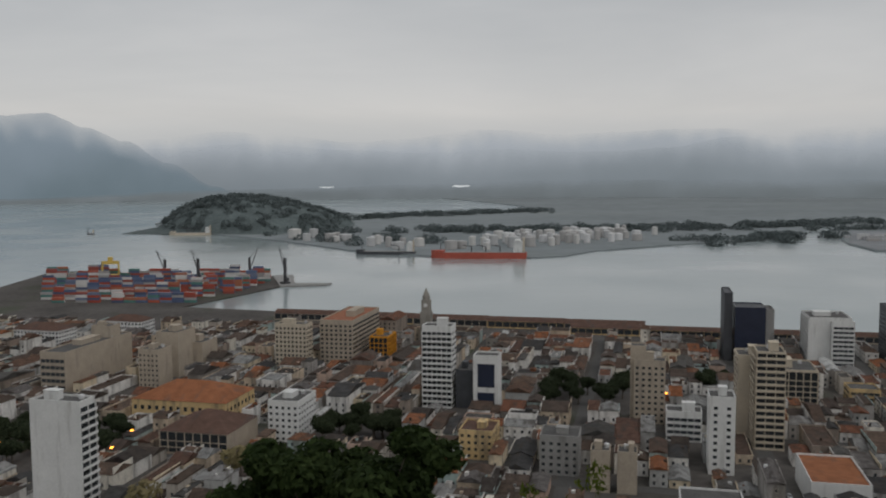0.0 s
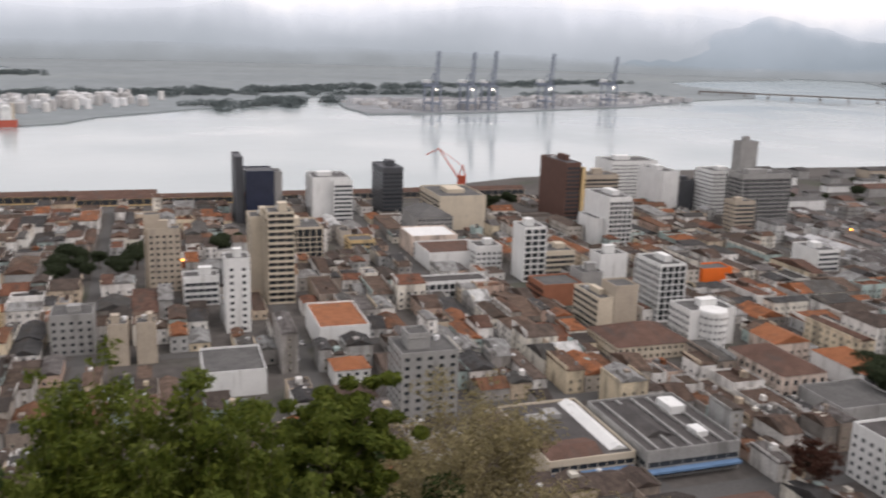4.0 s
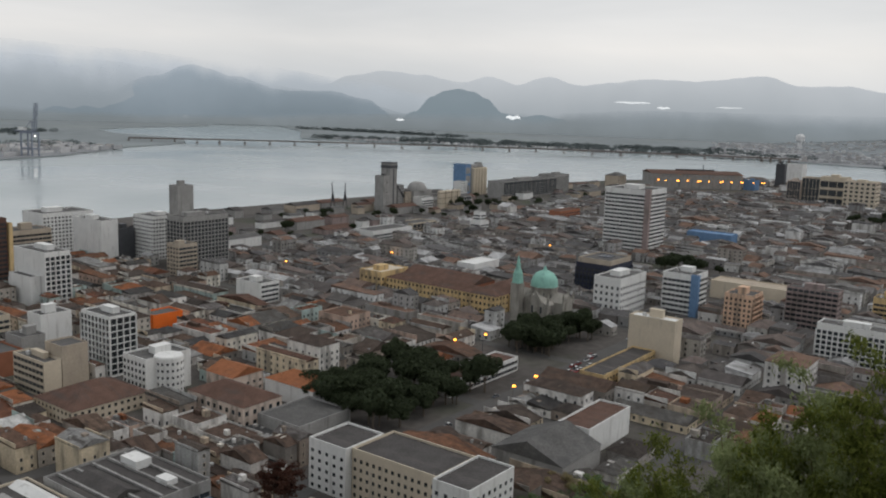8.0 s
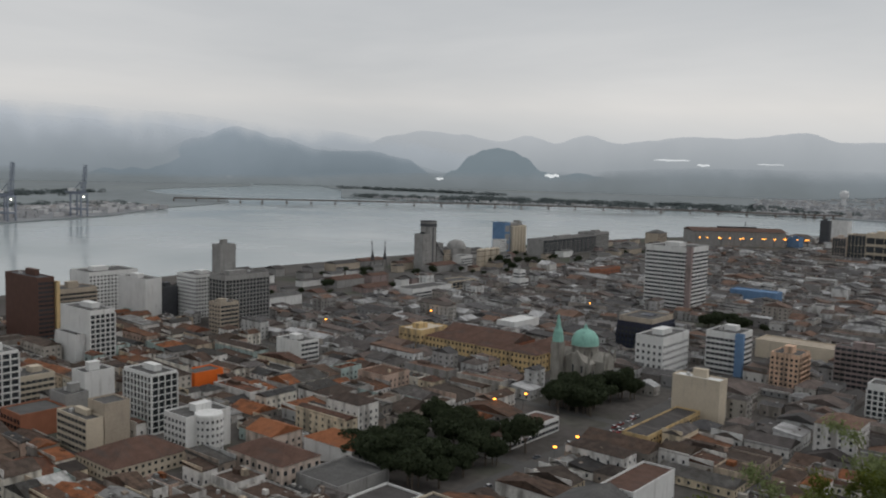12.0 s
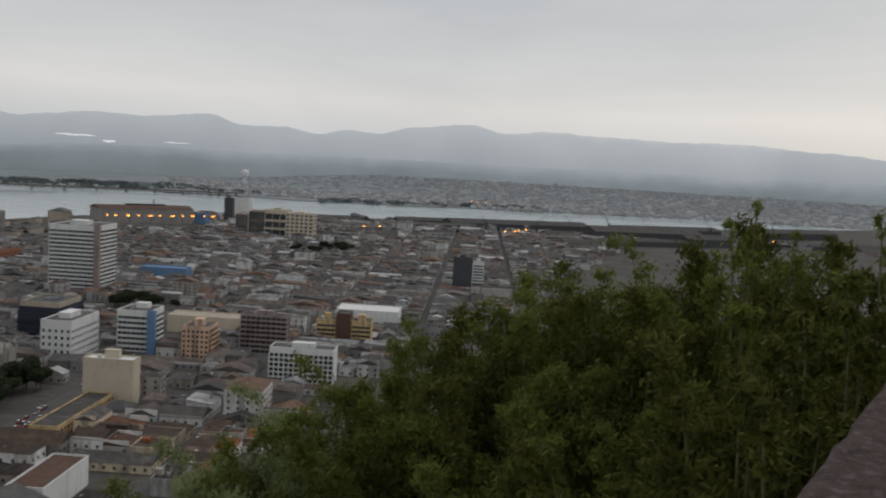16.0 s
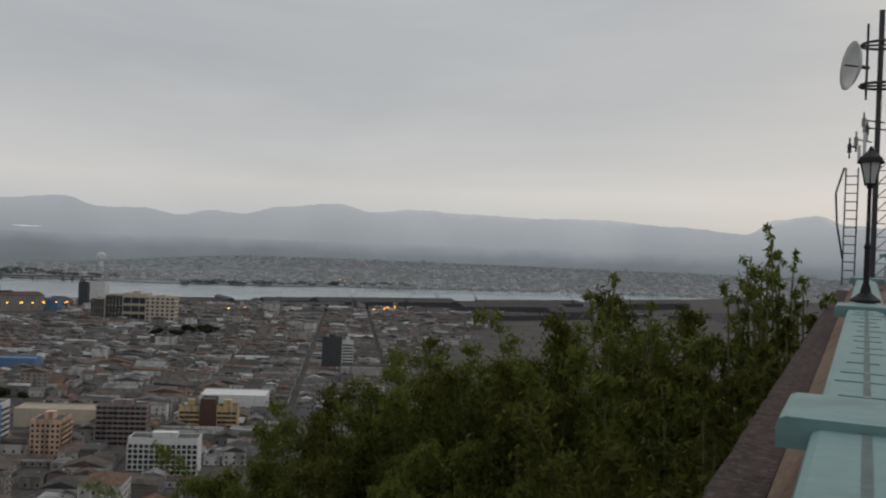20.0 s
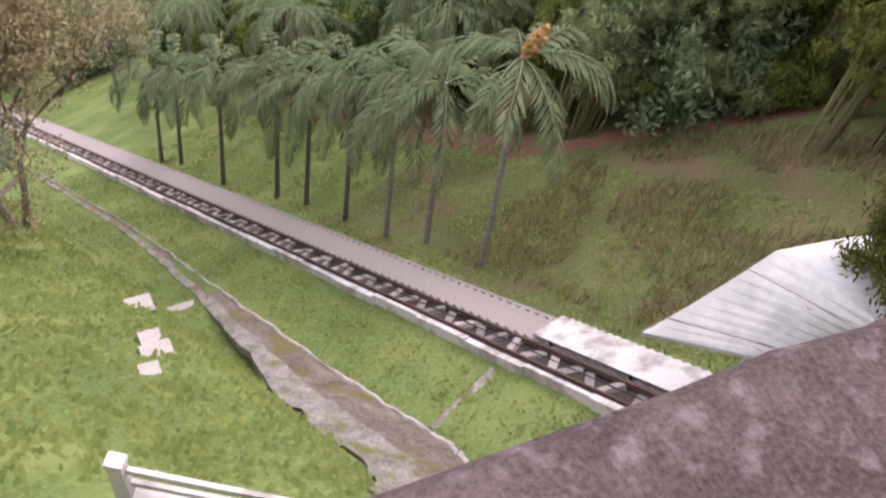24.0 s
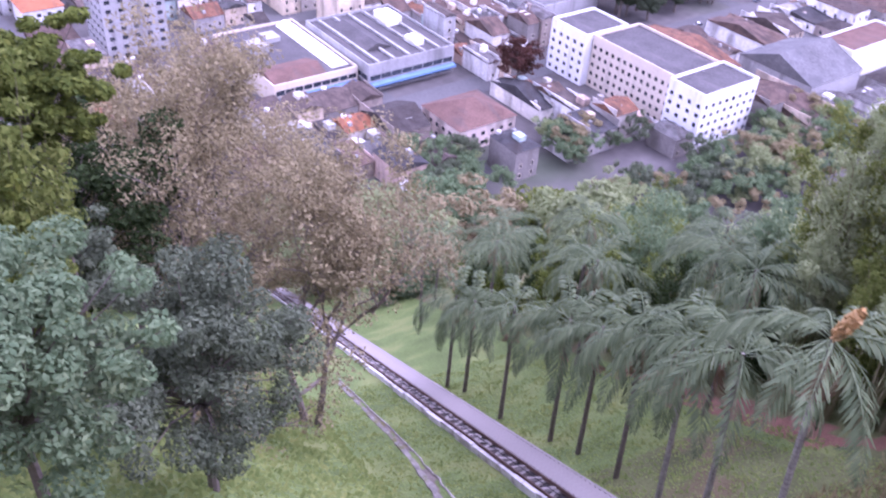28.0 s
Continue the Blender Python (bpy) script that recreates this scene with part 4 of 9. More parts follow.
# containers
cont_mesh = Shape()
cont_mesh.box(-6.1, 6.1, -1.22, 1.22, 0, 2.6)
for k in range(10):
    x = -5.6 + k * 1.2
    cont_mesh.box(x, x + 0.5, -1.28, -1.22, 0.15, 2.45).box(x, x + 0.5, 1.22, 1.28, 0.15, 2.45)
cont_mesh = cont_mesh.mesh("shipping_container", M_CONT)
cont_n, cont_rest = 0, Shape()
for row in range(9):
    lo, hi = -415 - row * 9, -240 + row * 5
    for k in range(int((hi - lo) / 12.7)):
        bx, by = lo + k * 12.7, 918 + row * 23 - 0.18 * k * 12.7 * 0.2
        hgt = rnd.choice((2, 3, 4, 4)) if row < 2 else rnd.choice((3, 5, 6, 6, 7, 8))
        if rnd.random() < 0.12:
            continue
        for lane in range(2):
            for z in range(max(1, hgt - lane * rnd.choice((0, 1)))):
                px, py = bx + rnd.uniform(-0.15, 0.15), by + lane * 2.7
                if cont_n < 300:
                    cb = new("shipping_container", cont_mesh)
                    cb.matrix_basis = pose(px, py, z * 2.62, 0, 0, -2)
                    tagged(cb, "ribbed steel shipping container stacked on the quay", "container", "container stacks")
                else:
                    cont_rest.box(px - 6.1, px + 6.1, py - 1.22, py + 1.22, z * 2.62, z * 2.62 + 2.6)
                cont_n += 1
M_CONT_I = material("container_steel_rows", (0.4, 0.1, 0.1), 0.6, 0.15, 0.3, 3, 0.1, island=True, palette=[(0.36, 0.085, 0.06), (0.10, 0.13, 0.22), (0.55, 0.54, 0.52), (0.30, 0.09, 0.07), (0.12, 0.16, 0.26), (0.62, 0.61, 0.59), (0.38, 0.15, 0.09), (0.09, 0.11, 0.18), (0.34, 0.33, 0.32), (0.42, 0.11, 0.07), (0.10, 0.22, 0.2), (0.16, 0.19, 0.27)])
tagged(part("container_stacks", cont_rest, M_CONT_I), "stacked red, blue and white shipping containers", "containers", kind="stuff")

# bridge over the upper estuary
M_BRIDGE = material("hazy_bridge_concrete", (0.17, 0.145, 0.13), 0.95, 0.2, 0.01, 0.1, 0)
br = thing("road_bridge", pose(0, 0, 0), "long low concrete bridge on many piers across the estuary", "bridge")
bpts = [Vector(p) for p in ((2000, 1880), (2160, 1680), (2330, 1440), (2500, 1150), (2640, 850), (2740, 520), (2800, 200), (2830, 100))]
for a, b in zip(bpts, bpts[1:]):
    nn = Vector((-(b - a).y, (b - a).x)).normalized() * 6
    part("deck", Shape().prism([tuple(a - nn), tuple(b - nn), tuple(b + nn), tuple(a + nn)], 7.2, 10.4), M_BRIDGE, br)
    part("railing", Shape().prism([tuple(a - nn), tuple(b - nn), tuple(b - nn * 0.9), tuple(a - nn * 0.9)], 10.41, 11.4), M_BRIDGE, br)
pier_mesh = Shape().box(-1.5, 1.5, -5, 5, -3, 7.3).box(-3.5, 3.5, -6.5, 6.5, -3, 1.5).mesh("pier", M_BRIDGE)
for a, b in zip(bpts, bpts[1:]):
    for k in range(4):
        v = a.lerp(b, k / 4)
        part("pier", pier_mesh, None, br, at=pose(v.x, v.y, 0, 0, 0, math.degrees(math.atan2((b - a).y, (b - a).x))))


def street_lamp(x, y, z0, tall, white=False, big=1.0):
    s = thing("street_lamp", pose(x, y, z0, 0, 0, rnd.uniform(0, 360)), "lit orange street lamp on a tall pole" if not white else "lit white lamp on a pole", "lamp", "street lamps")
    part("pole", Shape().tube([(0, 0, 0), (0, 0, tall)], 0.12, 5).tube([(0, 0, tall), (1.2, 0, tall + 0.3)], 0.08, 5), M_STEEL, s)
    part("lantern", Shape().lathe([(0.1, 0), (0.8, 0.25), (0.8, 0.7), (0.1, 0.95)], 8, 1.4, 0), M_LAMPW if white else M_LAMP, s, at=pose(0, 0, tall - 0.2) @ Matrix.Diagonal((big, big, big, 1)))


# ---- the city ----
TAKEN = []  # grid rectangles that are built on
WIN = {}


def window_mesh(w, h, mats):
    key = (round(w, 1), round(h, 1), mats[0].name)
    if key not in WIN:
        s = Shape()
        t = 0.1
        for r, y in ((0, 0.02), (0, -0.07), (t, -0.07), (t, -0.015)):
            s.v += [(-w / 2 + r, y, -h / 2 + r), (w / 2 - r, y, -h / 2 + r), (w / 2 - r, y, h / 2 - r), (-w / 2 + r, y, h / 2 - r)]
        for r in range(3):
            s.f += [(4 * r + k, 4 * r + (k + 1) % 4, 4 * r + 4 + (k + 1) % 4, 4 * r + 4 + k) for k in range(4)]
        s.f.append((12, 13, 14, 15))
        s.m = [1] * 12 + [0]
        WIN[key] = s.mesh("window", [M_GLASS, mats[0]])
    return WIN[key]


def facade(ob, side, w, d, z0, z1, style, floor, pitch, wall, single):
    """Windows on one side of a block: p and P are the ends along the shore, q and Q the sides towards hill and water."""
    if side in "qQ":
        length, off, turn = w, d / 2, 0 if side == "q" else 180
    else:
        length, off, turn = d, w / 2, 90 if side == "P" else -90
    base = pose(0, 0, 0, 0, 0, turn) @ pose(0, -off, 0)
    n = max(1, int((z1 - z0) / floor))
    k = max(1, int((length - 1.0) / pitch))
    for f in range(n):
        z = z0 + (f + 0.55) * floor
        if style == "grid":
            ww, wh = pitch * 0.55, floor * 0.5
            if single:
                me = window_mesh(ww, wh, [wall])
                for i in range(k):
                    part("window", me, None, ob, at=base @ pose(-length / 2 + (i + 0.5) * length / k, 0, z))
            else:
                s = Shape()
                for i in range(k):
                    x = -length / 2 + (i + 0.5) * length / k
                    s.box(x - ww / 2, x + ww / 2, -0.05, 0, z - wh / 2, z + wh / 2, 0)
                    s.box(x - ww / 2 - 0.1, x + ww / 2 + 0.1, -0.2, 0, z - wh / 2 - 0.2, z - wh / 2, 1)
                part("glazed_front", s, [M_GLASS, wall], ob, at=base)["kind"] = "stuff"
        elif style == "band":
            s = Shape().box(-length / 2 + 0.5, length / 2 - 0.5, -0.06, 0, z - floor * 0.26, z + floor * 0.26, 0)
            for i in range(k + 1):
                x = -length / 2 + 0.5 + i * (length - 1.0) / k
                s.box(x - 0.12, x + 0.12, -0.14, 0, z - floor * 0.26, z + floor * 0.26, 1)
            s.box(-length / 2, length / 2, -0.25, 0, z - floor * 0.30, z - floor * 0.26, 1)
            part("window_band", s, [M_GLASS, wall], ob, at=base)
        elif style == "balcony":
            s = Shape().box(-length / 2 + 0.3, length / 2 - 0.3, -0.06, 0, z - floor * 0.3, z + floor * 0.35, 0)
            s.box(-length / 2, length / 2, -1.1, 0, z - floor * 0.5, z - floor * 0.42, 1)
            s.box(-length / 2, length / 2, -1.1, -1.0, z - floor * 0.42, z - floor * 0.12, 1)
            for i in range(k + 1):
                x = -length / 2 + i * length / k
                s.box(x - 0.15, x + 0.15, -0.5, 0, z - floor * 0.5, z + floor * 0.5, 1)
            part("balcony", s, [M_GLASS, wall], ob, at=base)
        elif style == "frame":
            s = Shape().box(-length / 2 + 0.4, length / 2 - 0.4, -0.05, 0, z - floor * 0.38, z + floor * 0.32, 0)
            for i in range(k + 1):
                x = -length / 2 + i * length / k
                s.box(x - 0.35, x + 0.35, -0.6, 0, z - floor * 0.55, z + floor * 0.45, 1)
            s.box(-length / 2, length / 2, -0.6, 0, z - floor * 0.55, z - floor * 0.38, 1)
            part("glazed_front", s, [M_GLASS, wall], ob, at=base)["kind"] = "stuff"
    if style == "fins":
        s = Shape().box(-length / 2 + 0.4, length / 2 - 0.4, -0.05, 0, z0 + 1, z1 - 0.5, 0)
        for i in range(k + 1):
            x = -length / 2 + i * length / k
            s.box(x - 0.2, x + 0.2, -0.5, 0, z0, z1, 1)
        for f in range(n):
            s.box(-length / 2, length / 2, -0.2, 0, z0 + f * floor, z0 + f * floor + 0.5, 1)
        part("glazed_front", s, [M_GLASS, wall], ob, at=base)["kind"] = "stuff"


def block(label, p0, p1, q0, q1, h, wall, faces, roof=None, floor=3.1, pitch=3.0, single=None, top="flat", z0=0.0, plant=True, name="apartment_building", cat="building", group=""):
    """A building on the street grid. faces: side letter to window style."""
    if len(label.split()) < 4:
        label += " among old houses"
    w, d = p1 - p0, q1 - q0
    TAKEN.append((p0 - 1.5, p1 + 1.5, q0 - 1.5, q1 + 1.5))
    ob = thing(name, at_town((p0 + p1) / 2, (q0 + q1) / 2), label, cat, group)
    dist = town((p0 + p1) / 2, (q0 + q1) / 2).length
    single = dist < 400 if single is None else single
    a, b = w / 2, d / 2
    body = Shape()
    roof = roof or M_ROOFGREY
    if top == "flat":
        body.walled(-a, a, -b, b, -0.3, h - 0.05, 0.35, 0.9)
    else:
        body.box(-a, a, -b, b, -0.3, h)
    part("wall", body, wall, ob)
    if top == "flat":
        part("roof", Shape().box(-a + 0.35, a - 0.35, -b + 0.35, b - 0.35, h - 0.04, h + 0.05), roof, ob)
        if plant and h > 12 and min(w, d) > 6:
            u = rnd.uniform(-0.2, 0.2)
            pw, pd, ph = w * rnd.uniform(0.25, 0.4), d * rnd.uniform(0.25, 0.4), rnd.uniform(2.5, 4.5)
            part("stair_head", Shape().box(u * w - pw / 2, u * w + pw / 2, -pd / 2, pd / 2, h, h + ph).box(u * w - pw / 2 - 0.2, u * w + pw / 2 + 0.2, -pd / 2 - 0.2, pd / 2 + 0.2, h + ph, h + ph + 0.2), wall, ob)
            part("water_tank", Shape().lathe([(1.1, h), (1.1, h + 1.6), (0.3, h + 1.9)], 10, -u * w + pw * 0.5, d * 0.25), M_TANK, ob)
    elif top == "hip":
        part("roof", Shape().hip(-a, a, -b, b, h, min(w, d) * 0.22), roof, ob)
    elif top in ("gable", "gablex"):
        part("roof", Shape().gable(-a, a, -b, b, h, (w if top == "gable" else d) * 0.2, along="y" if top == "gable" else "x"), roof, ob)
    for side, style in faces.items():
        if style != "blank":
            facade(ob, side, w, d, z0, h, style, floor, pitch, wall, single)
    return ob


block("tall white slab with streaked blank side and balconies", -233, -211, 293, 303, 45, M_WHITE, {"P": "balcony", "q": "blank"}, pitch=3.5)
block("wide beige block with a huge blank side wall", -352, -335, 454, 524, 27, M_TAN, {"q": "band"}, floor=4)
block("beige stair block beside the blank slab", -352, -338, 505, 516, 34, M_TAN, {"q": "blank"})
block("beige flats with rows of small windows", -308, -294, 488, 504, 23.5, M_TAN, {"q": "grid"}, single=True, pitch=2.4)
block("beige block with blank sides", -313, -297, 517, 540, 29, M_TAN, {"q": "blank"})
block("low beige block with a blank side", -303, -290, 536, 557, 19, M_TAN, {"q": "blank"})
block("pale tower with a dense grid of windows", -249, -226, 562, 574, 29, M_CREAM, {"q": "grid", "P": "grid"}, pitch=2.6)
block("weathered beige office block with slanting dark roof", -222, -198, 577, 640, 30, M_TAN, {"q": "grid", "P": "band"}, M_REDBROWN)
block("orange panelled block near the quay", -190, -177, 591, 612, 17, M_ORANGE, {"q": "fins", "P": "fins"}, pitch=2.5)
block("blue and white apartment tower with balconies", -123, -106, 478, 490, 46, M_WHITE, {"q": "balcony", "P": "grid"}, pitch=2.6)
block("dark low wing beside a tower", -104, -93, 480, 500, 21, M_DARK, {"q": "blank"})
hf = block("white framed tower with dark glass recess", -93, -79, 474, 486, 31, M_WHITE, {"q": "blank"}, plant=False)
part("glass_front", Shape().box(-4.5, 5, -6.12, -6.0, 14, 27).box(-4.5, 5, -6.12, -6.0, 1, 11), M_BLUEDARK, hf, "dark glass recess")
block("slender tan tower with deep windows", -6, 10, 469, 480, 33, M_TAN, {"q": "grid", "p": "grid"}, pitch=3.0, single=True)
block("blank tan service tower", -8, 0, 472, 482, 40, M_TAN, {"q": "blank"}, plant=False)
block("white apartment tower with paired windows", 27, 38, 394, 408, 34, M_WHITE, {"q": "grid", "p": "blank"}, pitch=3.4, single=True)
block("tall cream tower ringed with balconies", 51, 64, 435, 452, 46.5, M_CREAM, {"q": "balcony", "p": "balcony"}, pitch=3.2)
block("stepped cream flats behind the balcony tower", 44, 56, 453, 470, 41, M_CREAM, {"p": "grid", "q": "blank"})
block("cream classical building with tall pilasters", 66, 93, 516, 545, 21, M_CREAM, {"q": "fins", "p": "grid"}, pitch=3.6)
block("blue-black glass office slab", 60, 80, 637, 662, 37.5, M_BLUEDARK, {"q": "blank", "p": "blank"}, M_DARK, plant=False)
block("dark concrete blade of the glass office slab", 53, 58.5, 640, 672, 47, M_DARK, {"q": "blank"}, M_DARK, plant=False)
block("grey side wing of the glass office slab", 80.5, 86, 640, 660, 36, M_GREY, {"q": "blank"}, plant=False)
block("white and dark office block with banded windows", 108, 135, 637, 668, 32, M_WHITE, {"p": "frame", "q": "blank"}, pitch=3)
block("white lower wing with dark bands", 122, 136, 632, 636.5, 30, M_WHITE, {"q": "band"}, plant=False)
block("dark office block with pale banded floors", 162, 178, 645, 680, 37, M_DARK, {"q": "band", "p": "grid"}, M_DARK)
block("low yellow building with rounded banded front", 111, 127, 524, 540, 10, M_YELLOW, {"q": "band", "p": "band"})
block("white four-storey block with wide windows", 10, 27, 440, 452, 14.5, M_WHITE, {"q": "band"})
block("large hall with a flat grey roof and white walls", 13, 36, 319, 347, 9.5, M_WHITE, {"q": "blank", "p": "blank"}, M_ROOFGREY, name="hall")
block("weathered pale concrete tower with panelled sides", 78, 99, 281, 300, 25, M_GREY, {"q": "grid", "p": "grid"}, pitch=3.6, single=True)
block("stained concrete stair tower", 82, 90, 287, 296, 30, M_GREY, {"q": "blank"}, plant=False)
block("tan twin-slab flats", -22, -14, 362, 372, 17, M_TAN, {"q": "blank"})
block("tan twin-slab flats", -11, -3, 362, 372, 17, M_TAN, {"q": "blank"})
block("white hall with high parapets and an orange roof", 63, 85, 358, 395, 11, M_WHITE, {"q": "blank", "p": "blank"}, M_ROOFORANGE)
block("low white house with shaded veranda", 62, 76, 319, 333, 6.8, M_WHITE, {"q": "grid"}, M_ROOFORANGE, top="hip", name="house")
block("long white row with a shaded upper gallery", 118, 166, 427, 441, 8.4, M_WHITE, {"q": "frame"}, M_ROOFDARK, floor=4, pitch=3.4)
block("slim white tower with a dark framed window grid", 195, 208, 448, 466, 31, M_WHITE, {"q": "frame", "p": "blank"}, floor=3.4, pitch=3.2)
block("white tower with blank side and banded front", 286, 303, 519, 556, 33, M_WHITE, {"q": "frame", "p": "blank"}, pitch=2.8)
block("low white step of the white tower", 279, 285.5, 524, 550, 18, M_WHITE, {"q": "blank"}, plant=False)
block("small white block", 233, 250, 429, 442, 18, M_WHITE, {"q": "blank", "p": "blank"})
block("beige flats with slatted side", 195, 203, 358, 384, 15.5, M_CREAM, {"p": "band", "q": "blank"})
block("beige blank stair towers", 203.5, 216, 358, 372, 21, M_TAN, {"q": "blank", "p": "blank"}, plant=False)
block("low corner building with a wide brown roof", 184, 220, 318, 347, 6.5, M_CREAM, {"q": "grid", "p": "grid"}, M_ROOFBROWN, top="hip", single=True, pitch=2.8)
block("white modern block with deep window grid", 231, 245, 364, 388, 28.5, M_WHITE, {"p": "frame", "q": "fins"}, pitch=2.8)
cv = block("white flats with a rounded corner front", 225, 249, 328, 345, 16.5, M_WHITE, {"p": "grid"}, pitch=2.6)
cyl = Shape().lathe([(6.5, -0.3), (6.5, 16.5), (6.2, 17.3)], 20, 0, -8.5)
part("rounded_front", cyl, M_WHITE, cv)
for f in range(5):
    for k in range(9):
        an = -170 + k * 20
        part("window", window_mesh(1.2, 1.4, [M_WHITE]), None, cv, at=pose(0, -8.5, 1.9 + f * 3.1, 0, 0, an + 90) @ pose(0, -6.5, 0))
block("long pale pink house with arched ground floor", 226, 247, 265, 300, 9.8, M_PINK, {"p": "grid", "q": "grid"}, M_ROOFBROWN, top="hip", floor=4.4, pitch=3.6, single=True, name="house")
block("bright orange-red commercial front", 296, 316, 423, 436, 8, M_ORANGERED, {"q": "blank"}, M_ROOFGREY)
block("brown clad slab tower with blank side", 291, 303, 597, 645, 45.5, M_BROWN, {"q": "band", "p": "blank"}, M_DARK)
block("pale yellow edge strip of the brown tower", 303.5, 306, 595, 600, 42, M_YELLOW, {"q": "blank"}, plant=False)
block("grey-beige office block", 315, 345, 615, 636, 33, M_TAN, {"q": "band"})
block("white stepped block with blank side", 396, 411, 632, 672, 32, M_WHITE, {"p": "blank", "q": "blank"})
block("dark grey wing", 412, 426, 632, 650, 24, M_DARK, {"q": "blank"})
block("white gridded office block", 428, 453, 610, 636, 35, M_WHITE, {"q": "grid", "p": "grid"}, pitch=2.6)
block("white block with bulky roof sheds", 380, 425, 690, 722, 33, M_WHITE, {"q": "grid"})
block("grey concrete office slab", 420, 463, 560, 580, 40, M_GREY, {"q": "frame", "p": "frame"}, pitch=3.2)
block("tall grey concrete service tower", 431, 446, 581, 592, 62, M_GREY, {"q": "blank", "p": "blank"}, plant=True)
block("small concrete block with banded windows", 402, 419, 542, 556, 23, M_TAN, {"q": "band", "p": "grid"})
block("tan warehouse block on the quay", 190, 225, 590, 640, 24, M_CREAM, {"q": "blank", "p": "band"})
block("grey warehouse with a hipped roof", 165, 190, 560, 600, 16, M_GREY, {"q": "grid"}, M_ROOFGREY, top="hip")
block("cream block with a pale dome-like roof", 150, 180, 520, 550, 12, M_PINK, {"q": "grid"}, M_WHITE)
block("white rounded warehouse", 150, 186, 483, 515, 10, M_WHITE, {"q": "blank"}, M_ROOFBROWN)
block("pale block beside the slim tower", 176, 192, 474, 490, 15, M_WHITE, {"q": "grid", "p": "grid"})
block("beige house with open bays", 212, 232, 458, 480, 14, M_CREAM, {"q": "band", "p": "blank"})
block("brick-red flats with balconies", 186, 208, 400, 420, 11, M_REDBROWN, {"p": "balcony", "q": "blank"}, pitch=3)
block("grey small office", 210, 222, 405, 420, 15, M_GREY, {"q": "blank", "p": "blank"})

# grain silos and sheds by the water
st_ = block("tall grey grain elevator tower", 838, 851, 707, 722, 58, M_GREY, {"q": "blank"}, name="silo", cat="silo", plant=False)
part("head_band", Shape().box(-6.9, 6.9, -7.9, 7.9, 53, 56.5).box(-6.9, 6.9, -7.9, 7.9, 59, 60.2), M_DARK, st_, "dark band under the roof")
part("window_strip", Shape().box(-1, 1, -7.65, -7.5, 6, 52), M_DARK, st_)
part("conveyor", Shape().tube([(7, -8, 30), (30, -10, 6)], 1.1, 6).tube([(-6, 0, 44), (-14, 0, 46)], 1.2, 6), M_STEEL, st_)


def grain_bin(p, q, r, h, mat, label):
    v = town(p, q)
    g = thing("grain_silo", pose(v.x, v.y, 0), label, "silo", "grain silos")
    part("shell", Shape().lathe([(r, -0.3), (r, h), (r * 0.55, h + r * 0.35), (r * 0.2, h + r * 0.45)], 16), mat, g)
    part("roof_hatch", Shape().lathe([(r * 0.22, h + r * 0.4), (r * 0.22, h + r * 0.4 + 1.2)], 8), M_STEEL, g)
    for z in (0.3, 0.6, 0.9):
        part("hoop", Shape().lathe([(r + 0.12, h * z), (r + 0.12, h * z + 0.5)], 16), M_STEEL, g)


for p, q in ((826, 714), (833, 714), (829, 707)):
    grain_bin(p, q, 3.6, 40, M_GREY, "tall round concrete grain silo beside the elevator")
block("flat head house over round silos", 822, 837, 704, 718, 44, M_GREY, {"q": "blank"}, plant=False, z0=38, name="silo", cat="silo")
block("stepped grey silo annex", 852, 864, 706, 722, 31, M_GREY, {"q": "grid"}, name="silo", cat="silo", plant=False)
block("low grey silo annex", 864.5, 876, 704, 720, 23, M_TAN, {"q": "grid"}, M_ROOFDARK, top="gablex", name="silo", cat="silo")
block("white three-storey mill office", 878, 902, 688, 702, 15, M_WHITE, {"q": "band"}, plant=False)
dm = block("grey store with a rounded roof", 884, 922, 706, 726, 22, M_GREY, {"q": "blank"}, plant=False, name="silo", cat="silo")
part("rounded_roof", Shape().lathe([(13, 22), (12.5, 26), (10, 30), (6, 32.5), (0.6, 33.5)], 18, 0, 0), M_GREY, dm, smooth=True)
for k in range(7):
    grain_bin(911 + k * 6.6, 684 + (k % 2) * 1.5, 3.2, 22, M_CREAM, "pale round grain silo in a row")
block("white low mill shed", 956, 990, 690, 705, 11, M_WHITE, {"q": "fins"}, M_ROOFGREY, top="gablex", pitch=5, name="warehouse", cat="warehouse")
bs = block("blue painted frame tower of the silo block", 1070, 1084, 758, 780, 46, M_BLUE, {"q": "blank"}, plant=False, name="silo", cat="silo")
part("bay_panel", Shape().box(-5.4, 5.4, -11.12, -11.0, 6, 16).box(-5.4, 5.4, -11.12, -11.0, 19, 30).box(-5.4, 5.4, -11.12, -11.0, 33, 42), M_GREY, bs, "grey infill between blue frames")
sw = block("pale concrete silo block with tall round bins", 1092, 1130, 762, 784, 40, M_CREAM, {"q": "blank"}, name="silo", cat="silo", plant=False)
for k in range(5):
    part("bin_front", Shape().lathe([(3.9, -0.3), (3.9, 40)], 12, -15.2 + k * 7.6, -11), M_CREAM, sw)
part("top_gallery", Shape().box(-18, 18, -6, 6, 40.9, 44.5).box(10, 16, -5, 5, 44.5, 48), M_GREY, sw)
block("white low annex of the silo block", 1052, 1068, 752, 766, 22, M_WHITE, {"q": "grid"}, plant=False, name="silo", cat="silo")
block("long dark grey ribbed warehouse", 1086, 1240, 700, 728, 24, M_GREY, {"q": "fins"}, M_ROOFGREY, pitch=12, name="warehouse", cat="warehouse")
block("grey block at the warehouse end", 1242, 1290, 705, 735, 27, M_GREY, {"q": "grid"}, M_ROOFGREY, name="warehouse", cat="warehouse")
